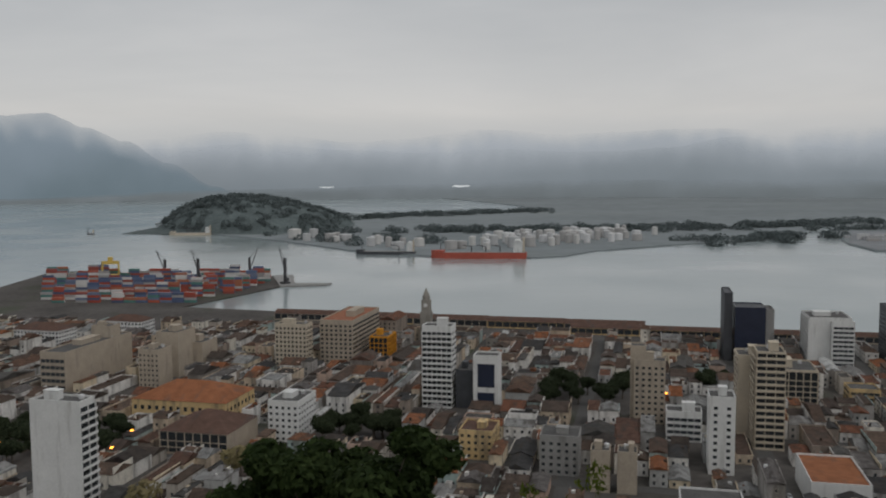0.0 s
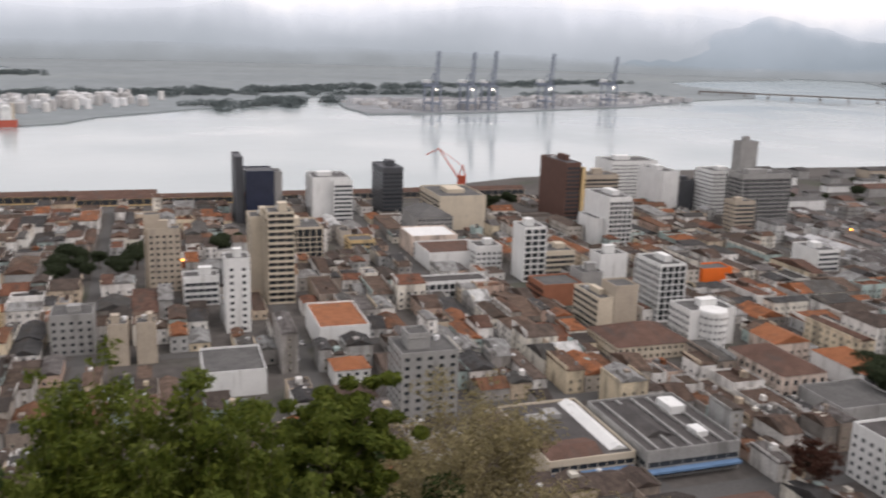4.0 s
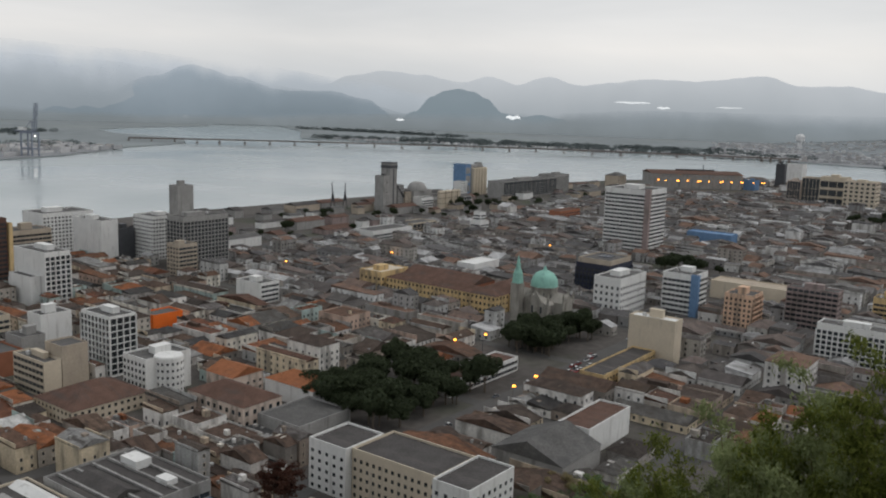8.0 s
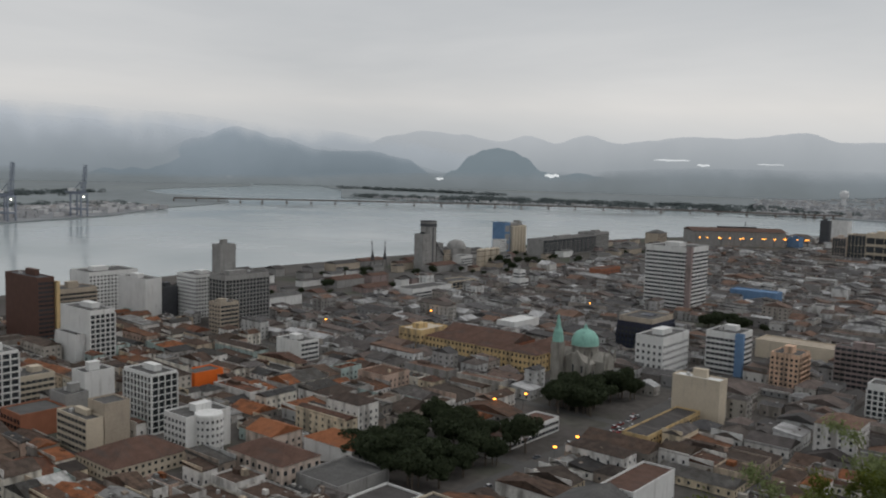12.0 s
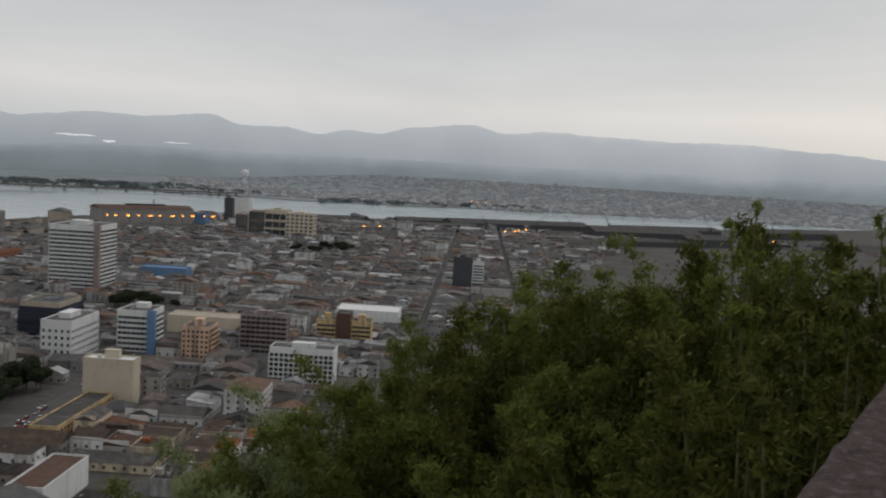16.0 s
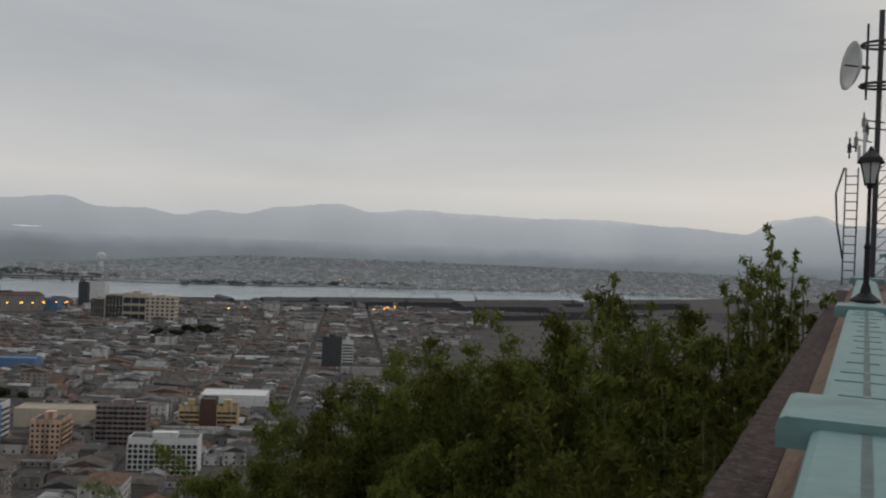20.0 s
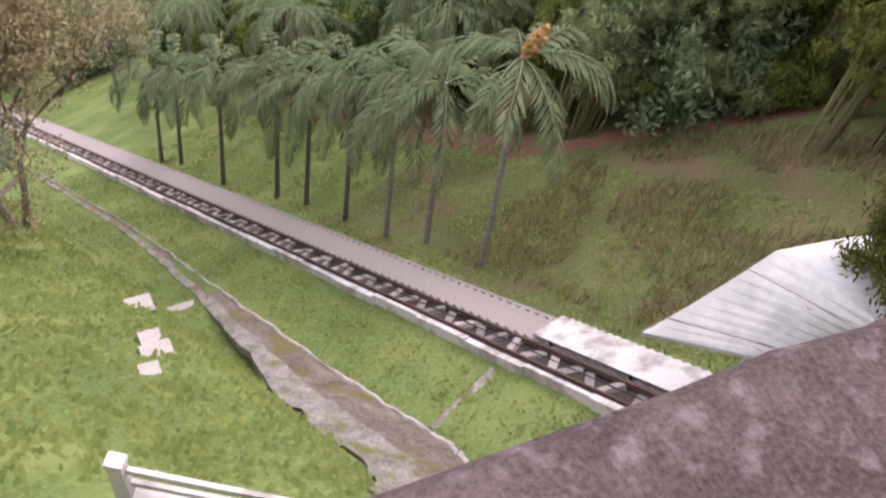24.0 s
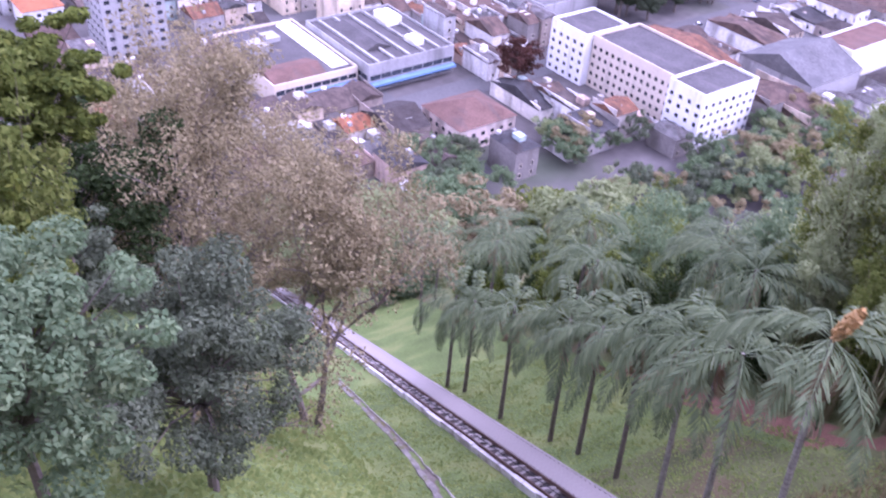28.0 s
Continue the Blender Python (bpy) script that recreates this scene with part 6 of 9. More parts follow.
# streets
for ps in P_STREETS:
    if -420 < ps < 860:
        s = Shape()
        q_lo, q_hi = -30, 738
        while q_lo < q_hi and on_hill(ps, q_lo):
            q_lo += 10
        s.box(-3.6, 3.6, 0, q_hi - q_lo, -0.1, 0.03)
        tagged(part("road", s, M_ROAD, at=at_town(ps, q_lo)), "worn grey asphalt street between houses", "road", kind="structure")
for qs in Q_STREETS:
    if qs < 740:
        s = Shape()
        p_lo, p_hi = -500, 1800
        while p_lo < p_hi and on_hill(p_lo, qs):
            p_lo += 10
        lo_q, hi_q = (-2, 9) if qs == 205 else (-3.6, 3.6)
        s.box(0, p_hi - p_lo, lo_q, hi_q, -0.1, 0.045)
        tagged(part("road", s, M_ROAD, at=at_town(p_lo, qs)), "worn grey asphalt street between houses", "road", kind="structure")

# trees of the parks and streets
tree_protos = []
for k in range(4):
    r2 = random.Random(40 + k)
    boxes = [(0, 0, 7, 3.6, 3.6, 2.6)] + [(r2.uniform(-3, 3), r2.uniform(-3, 3), r2.uniform(5.2, 8.5), r2.uniform(1.5, 2.4), r2.uniform(1.5, 2.4), r2.uniform(1.1, 1.8)) for _ in range(9)]
    crown = quad_mesh("crown", leafy(50 + k, boxes, 0.5, 2600), M_LEAF_PARK)
    trunk = Shape().tube([(0, 0, -0.3), (0.1, 0, 2.5), (0.05, 0.1, 5)], [0.35, 0.28, 0.18], 7).tube([(0.08, 0, 3), (1.6, 0.8, 5.6)], [0.18, 0.08], 6).tube([(0.08, 0, 3), (-1.5, -0.7, 5.8)], [0.18, 0.08], 6).mesh("trunk", M_BARK)
    tree_protos.append((crown, trunk))


def city_tree(x, y, s, k, z=0.0):
    t = thing("tree", pose(x, y, z, 0, 0, rnd.uniform(0, 360)) @ Matrix.Diagonal((s, s, s * rnd.uniform(0.85, 1.1), 1)), "dark green broad tree among the houses", "tree", "city trees")
    part("crown", tree_protos[k][0], None, t)
    part("trunk", tree_protos[k][1], None, t)


for p0, p1, q0, q1, n in ((256, 337, 217, 275, 50), (398, 462, 226, 262, 42), (-160, -118, 395, 440, 16), (-60, 5, 490, 540, 16), (-330, -245, 335, 400, 30), (195, 285, 650, 690, 22), (690, 740, 240, 300, 12),
                          (1180, 1300, 180, 260, 22), (500, 1000, 610, 690, 16), (120, 135, 640, 690, 5), (30, 50, 540, 570, 6)):
    for _ in range(n):
        v = town(rnd.uniform(p0 + 3, p1 - 3), rnd.uniform(q0 + 3, q1 - 3))
        city_tree(v.x, v.y, rnd.uniform(0.8, 1.5) * (1.2 if n > 40 else 1.0), rnd.randrange(4))

# sheds, stores and trees of the harbour yards
rq = random.Random(23)
yard = []
for k in range(420):
    p = rq.uniform(470, 1420)
    q = rq.uniform(612, 800 - 0.02 * (p - 470))
    w, d = rq.choice((12, 18, 26, 40)), rq.choice((10, 14, 20))
    if any(p - w / 2 < a1 + 2 and p + w / 2 > a0 - 2 and q - d / 2 < b1 + 2 and q + d / 2 > b0 - 2 for a0, a1, b0, b1 in TAKEN + yard) or len(yard) >= 75:
        continue
    yard.append((p - w / 2, p + w / 2, q - d / 2, q + d / 2))
    h = rq.uniform(4, 9)
    o = thing("warehouse", at_town(p, q), "low weathered harbour shed with a sheet roof", "warehouse", "harbour sheds")
    part("wall", Shape().box(-w / 2, w / 2, -d / 2, d / 2, -0.3, h), rq.choice((M_GREY, M_TAN, M_WHITE, M_MAUVE, M_GREY)), o)
    part("roof", Shape().gable(-w / 2, w / 2, -d / 2, d / 2, h, d * 0.16, along="x"), rq.choice((M_ROOFDARK, M_ROOFGREY, M_ROOFBROWN, M_ROOFDARK)), o)
for k in range(55):
    p, q = rq.uniform(440, 1300), rq.uniform(605, 780)
    if all(not (a0 - 3 < p < a1 + 3 and b0 - 3 < q < b1 + 3) for a0, a1, b0, b1 in TAKEN + yard):
        v = town(p, q)
        city_tree(v.x, v.y, rq.uniform(0.6, 1.2), rq.randrange(4))
part_road = Shape()
for qy in (640, 705, 770):
    part_road.box(460, 1380, qy - 3, qy + 3, -0.1, 0.06)
tagged(part("road_yard", part_road, M_ROAD, at=at_town(0, 0)), "worn asphalt harbour roads", "road", kind="structure")

# parked and waiting cars
M_CAR = material("car_paint", (0.5, 0.5, 0.5), 0.35, 0.1, 1, 8, 0, palette=[(0.6, 0.6, 0.6), (0.05, 0.05, 0.055), (0.3, 0.31, 0.32), (0.7, 0.7, 0.69), (0.28, 0.04, 0.035), (0.12, 0.13, 0.15)], spec=0.5)
car_body = Shape().prism([(-2.1, -0.8), (-1.9, -0.86), (1.8, -0.86), (2.1, -0.7), (2.1, 0.7), (1.8, 0.86), (-1.9, 0.86), (-2.1, 0.8)], 0.28, 0.82).mesh("body", M_CAR)
cab = Shape()
cab.v = [(-1.6, -0.78, 0.82), (1.0, -0.78, 0.82), (1.0, 0.78, 0.82), (-1.6, 0.78, 0.82), (-1.2, -0.66, 1.42), (0.4, -0.66, 1.42), (0.4, 0.66, 1.42), (-1.2, 0.66, 1.42)]
cab.f = [(0, 1, 5, 4), (1, 2, 6, 5), (2, 3, 7, 6), (3, 0, 4, 7), (4, 5, 6, 7)]
cab.m = [0, 0, 0, 0, 1]
car_cab = cab.mesh("cabin", [M_GLASS, M_CAR])
car_wheel = Shape().lathe([(0.05, -0.1), (0.31, -0.1), (0.31, 0.1), (0.05, 0.1)], 10).mesh("wheel", M_DARK)
rc = random.Random(19)
for k in range(54):
    if k < 30:
        p, q, tn = rc.uniform(255, 620), 208.5 + rc.choice((-4.4, -1.5, 1.5, 4.4)), 0
    elif k < 44:
        p, q, tn = 55 + rc.choice((-2.4, 2.4)), rc.uniform(300, 640), 90
    else:
        p, q, tn = rc.choice((143, 231, 319)) + rc.choice((-2.4, 2.4)), rc.uniform(270, 560), 90
    if on_hill(p, q):
        continue
    cr2 = thing("car", at_town(p, q, 0.05, tn + rc.choice((0, 180))), "small parked car in the street", "car", "cars in the streets")
    part("body", car_body, None, cr2)
    part("cabin", car_cab, None, cr2)
    for wx in (-1.25, 1.3):
        for wy in (-0.78, 0.78):
            part("wheel", car_wheel, None, cr2, at=pose(wx, wy, 0.31, 90))

# lit street lamps
for p, q, h in ((372, 268, 9), (392, 262, 9), (-255, 352, 9), (-270, 350, 9), (-262, 340, 9), (-290, 345, 9), (-235, 350, 9), (-240, 375, 9), (10, 500, 9), (350, 203, 8), (330, 203, 8), (470, 500, 9), (560, 470, 9), (700, 400, 9), (480, 203, 9)):
    v = town(p, q)
    street_lamp(v.x, v.y, 0, h)
for k in range(16):
    v = town(1455 + k * 8, 622 - k * 9.6 - (k % 3) * 5)
    street_lamp(v.x, v.y, 0, 16, big=1.8)
for x, y in ((1640, -460), (1610, -440), (1660, -480), (1590, -420), (1640, -930), (1650, -960), (1640, -990), (1500, -600), (1560, -150), (1580, -180), (2890, -640), (2900, -660), (2920, -690)):
    street_lamp(x, y, 0, 16, big=2.0)

# ore sheds and conveyors on the far quay
for x, y, l, w, h, tn in ((1880, -520, 330, 60, 20, -80), (1760, -760, 260, 70, 24, -80), (1900, -330, 160, 40, 16, -80), (1640, -840, 120, 40, 22, -70), (1950, -900, 300, 50, 18, -75), (2000, -1250, 300, 60, 22, -70)):
    o = thing("warehouse", pose(x, y, 0, 0, 0, tn), "dark long bulk shed on the docks", "warehouse", "dock sheds")
    part("wall", Shape().box(-l / 2, l / 2, -w / 2, w / 2, -0.3, h * 0.7), M_DARK, o)
    part("roof", Shape().gable(-l / 2, l / 2, -w / 2, w / 2, h * 0.7, h * 0.4, along="x"), M_ROOFDARK, o)
rk = random.Random(61)
for k in range(46):
    x, y = rk.uniform(1480, 2020), rk.uniform(-1350, -60)
    if x > 2000 + 0.02 * y or math.hypot(x - 1880, y + 520) < 120 or math.degrees(math.atan2(x, y)) > 128:
        continue
    l, w, h = rk.choice((40, 70, 110, 160)), rk.choice((14, 20, 28)), rk.uniform(6, 14)
    o = thing("warehouse", pose(x, y, 0, 0, 0, rk.choice((-80, -76, 10))), "dark low store of the dock yards", "warehouse", "dock sheds")
    part("wall", Shape().box(-l / 2, l / 2, -w / 2, w / 2, -0.3, h * 0.7), rk.choice((M_DARK, M_GREY, M_MAUVE)), o)
    part("roof", Shape().gable(-l / 2, l / 2, -w / 2, w / 2, h * 0.7, h * 0.35, along="x"), rk.choice((M_ROOFDARK, M_ROOFGREY, M_DARK)), o)
for x, y in ((1750, -420), (1900, -650), (1950, -760), (1960, -1020), (1860, -560)):
    jib_crane(x, y, rnd.uniform(0, 360), 0.8, M_STEEL, "dark loading crane at the docks")


# ---- the hill ----
M_GRASS = material("mown_grass", (0.116, 0.160, 0.047), 0.9, 0.4, 0.3, 7, 0.9, 0.08, stain=((0.175, 0.195, 0.065), (0.3, 0.3, 0.3), 0.5, 0.75))
M_SLOPE = material("rough_grass_slope", (0.10, 0.112, 0.042), 0.95, 0.45, 0.3, 7, 0.8, 0.08, stain=((0.13, 0.095, 0.055), (0.4, 0.4, 0.4), 0.5, 0.8))
M_EARTH = material("red_earth", (0.17, 0.09, 0.06), 0.95, 0.35, 0.6, 8, 0.7, 0.05)
M_CONC = material("old_pale_concrete", (0.36, 0.33, 0.30), 0.92, 0.25, 0.7, 14, 0.5, 0.02, stain=((0.13, 0.115, 0.095), (1.2, 1.2, 1.2), 0.5, 0.75))
M_STAIR = material("stair_concrete", (0.25, 0.222, 0.205), 0.92, 0.2, 0.7, 14, 0.4, 0.02)
M_MOSS = material("mossy_gutter_concrete", (0.155, 0.13, 0.105), 0.95, 0.55, 1.2, 9, 1.0, 0.06, stain=((0.13, 0.115, 0.03), (0.9, 0.9, 0.9), 0.5, 0.8))
M_APRON = material("broken_mossy_apron", (0.22, 0.20, 0.175), 0.95, 0.55, 1.5, 10, 1.0, 0.06, stain=((0.12, 0.125, 0.03), (1.0, 1.0, 1.0), 0.5, 0.85))
M_RAIL = material("rusty_rail", (0.10, 0.065, 0.05), 0.7, 0.3, 1, 12, 0.3, metal=0.4)
M_TIE = material("weathered_sleeper", (0.27, 0.24, 0.22), 0.95, 0.3, 1.5, 12, 0.5, spread=0.35)
M_BALLAST = material("dark_ballast", (0.06, 0.05, 0.045), 0.95, 0.4, 2, 20, 0.8, 0.05)
M_WHITEWASH = material("whitewashed_concrete", (0.50, 0.475, 0.45), 0.9, 0.15, 0.8, 10, 0.3, stain=((0.22, 0.19, 0.17), (1.5, 1.5, 1.5), 0.48, 0.75))
M_PALEBLUE = material("pale_blue_paint", (0.28, 0.45, 0.50), 0.8, 0.15, 0.8, 10, 0.2)
M_COPING = material("grey_green_gloss_paint", (0.175, 0.285, 0.28), 0.42, 0.12, 0.8, 9, 0.25, 0.01, stain=((0.12, 0.16, 0.14), (1.5, 1.5, 1.5), 0.56, 0.6))
M_RIPPLE = material("thin_paint_ripple", (0.15, 0.248, 0.243), 0.5, 0.3, 3, 20, 0.2)
M_SEAM = material("dark_seam", (0.11, 0.15, 0.14), 0.6, 0.3, 3, 20, 0.2)
M_LEDGE = material("dark_rough_ledge", (0.07, 0.053, 0.049), 0.95, 0.55, 6, 70, 1.0, 0.012, stain=((0.17, 0.14, 0.14), (14, 14, 14), 0.53, 0.6))
M_SKIRT = material("pinkish_old_plaster", (0.21, 0.15, 0.11), 0.95, 0.3, 1.5, 18, 0.5, 0.02, stain=((0.12, 0.09, 0.07), (3, 3, 1), 0.54, 0.7))
M_FLOOR = material("worn_brown_terrace", (0.21, 0.155, 0.135), 0.85, 0.2, 0.8, 14, 0.3, 0.01)
M_IRON = material("black_iron", (0.025, 0.025, 0.027), 0.5, 0.2, 3, 20, 0.2)
M_LANTERN = material("lantern_glass", (0.55, 0.56, 0.55), 0.3, 0.1, 3, 20, 0)

U2, C2 = Vector((0.488, 0.873)), Vector((0.873, -0.488))


def slope_xy(s, c):
    """Down the slope s metres along the cable railway, c metres to its right."""
    return 13 + U2.x * s + C2.x * c, -2.3 + U2.y * s + C2.y * c


def smooth(a, b, x):
    t = min(1.0, max(0.0, (x - a) / (b - a)))
    return t * t * (3 - 2 * t)


def edge_c(s):
    """Where the lawn on the right ends at the thicket."""
    return 9.8 + 0.89 * min(14, max(0, 11 - s))


def slope_z(s, c):
    z = 114.1 - 0.66 * s
    if s < -4:
        z = min(114.1 + 2.6 + 0.25 * (-4 - s), 118.5)
    z -= 0.3 * max(0, c - 26) + (0.5 * max(0, c - 60))
    rise = 7.6 * (0.35 * smooth(4.7, 7.0, -c) + 0.65 * smooth(6.0, 15.5, -c)) * (1 - 0.55 * smooth(25, 70, s))
    z += rise
    z += 1.6 * smooth(4, 14, c) - 0.35 * smooth(1.2, 2.5, c) * (1 - smooth(3, 6, c))
    z += 0.35 * noise.noise((s * 0.11, c * 0.11, 2)) * smooth(2.5, 8, abs(c + 1)) + 0.08 * noise.noise((s * 0.6, c * 0.6, 5)) * smooth(1.5, 3, abs(c))
    if -4.6 < c < -2.9 and s < 40:
        z -= 0.06
    return max(z, -2.0)


hs = Shape()
svals = [-70, -50, -36, -26, -18] + [-14 + 0.7 * k for k in range(110)] + [63 + 2 * k for k in range(16)] + [95 + 5 * k for k in range(20)]
cvals = [-220, -160, -120, -90, -70, -55, -45, -38] + [-34 + 0.6 * k for k in range(110)] + [33, 36, 40, 46, 54, 64, 78, 95, 120, 160, 210, 280]
for s in svals:
    for c in cvals:
        x, y = slope_xy(s, c)
        hs.v.append((x, y, slope_z(s, c)))
nc = len(cvals)
for i in range(len(svals) - 1):
    for j in range(nc - 1):
        a = i * nc + j
        cm, sm = (cvals[j] + cvals[j + 1]) / 2, svals[i]
        nz = noise.noise((sm * 0.13, cm * 0.13, 8))
        earth = -0.5 < cm - edge_c(sm) + 0.8 * noise.noise((sm * 0.3, 0, 1)) < 0.9 and sm < 24
        mi = 2 if earth else (1 if (cm > 3.0 + 2 * nz and cm < edge_c(sm) - 1.2 + 2 * nz and sm < 15) or cm > edge_c(sm) + 0.5 or sm > 75 or cm < -36 else 0)
        hs.f.append((a, a + nc, a + nc + 1, a + 1))
        hs.m.append(mi)
tagged(part("ground_hill", hs, [M_GRASS, M_SLOPE, M_EARTH], smooth=True), "steep grassy hillside falling from the terrace to the city", "hillside", kind="structure")

# dry tall grass on the bank under the thicket
dg = np.random.default_rng(12)
tv = []
while len(tv) < 5200:
    s, c = dg.uniform(-6, 9), dg.uniform(3.2, 14)
    if c < edge_c(s) - 0.8 and noise.noise((s * 0.35, c * 0.35, 3)) > -0.12:
        x, y = slope_xy(s, c)
        tv.append((x, y, slope_z(s, c) - 0.03))
tv = np.array(tv)
kk = len(tv)
an = dg.uniform(0, 6.28, kk)
dx = np.stack([np.cos(an), np.sin(an), np.zeros(kk)], 1) * 0.03
up = np.stack([dg.normal(0, 0.14, kk), dg.normal(0, 0.14, kk), dg.uniform(0.25, 0.6, kk)], 1)
M_DRYGRASS = foliage("dry_tall_grass", [(0.1200, 0.1280, 0.0480), (0.2080, 0.1760, 0.0880), (0.3200, 0.2480, 0.1360), (0.2400, 0.2400, 0.0960)], trans=0.45)
tagged(part("dry_grass", quad_mesh("dry_grass", np.stack([tv - dx, tv + dx, tv + dx * 0.3 + up, tv - dx * 0.3 + up], 1).reshape(-1, 3), M_DRYGRASS), None), "tall dry grass on the bank below the thicket", "grass", kind="stuff")

# cable railway
SLOPE = math.degrees(math.atan(0.66))
HEAD = math.degrees(math.atan2(U2.y, U2.x))


def rail_pose(s, c=0.0, up=0.0):
    x, y = slope_xy(s, c)
    return pose(x, y, 114.1 - 0.66 * s + up) @ pose(0, 0, 0, 0, 0, HEAD - 1.05) @ pose(0, 0, 0, 0, SLOPE, 0)


LEN = 92.0 * math.sqrt(1 + 0.66 ** 2)
ry = thing("cable_railway", rail_pose(-4, 0.24), "single-track cable railway running straight down the hillside", "railway")
part("track_bed", Shape().box(0, LEN, -0.15, 0.85, -0.5, 0.16), M_BALLAST, ry, "dark ballast bed")
for k in range(46):
    part("kerb_wall", Shape().box(k * LEN / 46, (k + 1) * LEN / 46 - 0.03, 0.8, 0.97 + 0.04 * math.sin(k * 2.3), -0.8, 0.32 + 0.03 * math.sin(k * 1.7)), M_WHITEWASH, ry)
for y0 in (0.0, 0.66):
    part("rail", Shape().box(0, LEN, y0 - 0.035, y0 + 0.035, 0.26, 0.36).box(0, LEN, y0 - 0.07, y0 + 0.07, 0.24, 0.27), M_RAIL, ry)
tie = Shape().prism([(-0.13, -0.05), (0.11, -0.12), (0.15, 0.62), (-0.09, 0.70)], 0.1, 0.25).mesh("sleeper", M_TIE)
tr = random.Random(5)
for k in range(int(LEN / 0.72)):
    part("sleeper", tie, None, ry, at=pose(0.3 + k * 0.72 + tr.uniform(-0.08, 0.08), 0.33, tr.uniform(-0.03, 0.04), tr.uniform(-6, 6), tr.uniform(-8, 8), (32 if k % 2 else -30) + tr.uniform(-14, 14)) @ pose(0, -0.3, 0))
part("haulage_cable", Shape().tube([(0, 0.33, 0.33), (LEN, 0.33, 0.33)], 0.02, 6), M_IRON, ry)

st = thing("stairway", rail_pose(-4, 0.24), "narrow concrete stairway beside the cable railway", "stairs")
step = Shape().box(-0.19, 0.19, -1.24, -0.2, -0.35, 0.0).mesh("step", M_STAIR)
part("stringer", Shape().box(0, LEN, -1.34, -1.22, -0.5, 0.27).box(0, LEN, -0.22, -0.12, -0.5, 0.2), M_STAIR, st)
for k in range(int(LEN / 0.40)):
    part("step", step, None, st, at=pose(0.2 + k * 0.40, 0, 0.22) @ pose(0, 0, 0, 0, -SLOPE + 8, 0))
cp = thing("canopy_strip", rail_pose(-4, 0.24), "white corrugated sheet over the top of the stairs", "roof")
cs = Shape()
NC = 66
for k in range(NC + 1):
    x, e = -1.2 + k * 9.2 / NC, 0.05 * (k % 2)
    cs.v += [(x, -1.3 - e, 0.42 + 0.3 * e), (x, -0.2, 0.42 + 0.3 * e), (x, -1.3 - e, 0.39 + 0.3 * e), (x, -0.2, 0.39 + 0.3 * e)]
for k in range(NC):
    a = 4 * k
    cs.f += [(a, a + 4, a + 5, a + 1), (a + 2, a + 3, a + 7, a + 6), (a, a + 2, a + 6, a + 4), (a + 1, a + 5, a + 7, a + 3)]
    cs.m += [0] * 4
part("sheet", cs, M_WHITEWASH, cp)
for x in (-1, 1.8, 4.6, 7.4):
    for y in (-1.18, -0.26):
        part("post", Shape().box(x - 0.03, x + 0.03, y - 0.03, y + 0.03, -0.2, 0.42), M_IRON, cp)

def on_slope(az, el, lift=0.0):
    """Where a sight line from the terrace meets the hillside."""
    d = Vector((-math.sin(radians(az)) * math.cos(radians(el)), math.cos(radians(az)) * math.cos(radians(el)), math.sin(radians(el))))
    r = 8.0
    while r < 120:
        x, y = 0.22 + d.x * r, 0.2 + d.y * r
        v = Vector((x - 13, y + 2.3))
        if 131.94 + d.z * r <= slope_z(v.dot(U2), v.dot(C2)) + lift:
            break
        r += 0.1
    return Vector((x, y, 131.94 + d.z * r))


# drains and stones on the lawn
def path_point(pts, t):
    i = min(int(t), len(pts) - 2)
    return pts[i].lerp(pts[i + 1], t - i)


right_edge = [on_slope(a, e) for a, e in ((-93.0, -62.4), (-86.7, -61.3), (-70.1, -58.4), (-56.3, -53.0), (-50.2, -49.4), (-43.2, -45.0))]
left_edge = [on_slope(a, e) for a, e in ((-80.0, -66.0), (-76.8, -64.0), (-65.6, -60.9), (-55.6, -54.3), (-49.8, -49.9), (-43.1, -45.3))]
dr = thing("drain", pose(*right_edge[0]), "mossy open concrete drain beside the railway", "drain")
fl2, kerbs = Shape(), (Shape(), Shape())
NS = 60
edge = [[path_point(e, 5 * k / NS) - right_edge[0] + Vector((0.12 * noise.noise((k * 0.7, 3, 1)), 0.12 * noise.noise((k * 0.7, 9, 1)), 0.09 + 0.05 * noise.noise((k * 0.9, 1, 1)))) for k in range(NS + 1)] for e in (left_edge, right_edge)]
for k in range(NS + 1):
    a = edge[0][k] + (edge[0][k] - edge[1][k]) * 0.14 * noise.noise((k * 0.33, 7, 7))
    b = edge[0][k].lerp(edge[1][k], 0.47 + 0.05 * noise.noise((k * 0.6, 2, 2)))
    fl2.v += [tuple(a), tuple(b), tuple(b - Vector((0, 0, 0.4))), tuple(a - Vector((0, 0, 0.4)))]
for k in range(NS):
    fl2.f += [(4 * k + j, 4 * k + (j + 1) % 4, 4 * k + 4 + (j + 1) % 4, 4 * k + 4 + j) for j in range(4)]
    fl2.m += [0] * 4
for kb, e in zip(kerbs, edge):
    kb.tube(e, [(0.105 + 0.04 * noise.noise((k * 1.3, 5, 2))) * (1 - 0.78 * k / NS) for k in range(NS + 1)], 6)
part("apron", fl2, M_APRON, dr, "broken pale mossy concrete apron")
ch = Shape()
for k in range(NS + 1):
    a, b = edge[0][k].lerp(edge[1][k], 0.47 + 0.05 * noise.noise((k * 0.6, 2, 2))), edge[1][k]
    dn = Vector((0, 0, -0.05))
    ch.v += [tuple(a), tuple(a.lerp(b, 0.2) + dn), tuple(a.lerp(b, 0.85) + dn), tuple(b)]
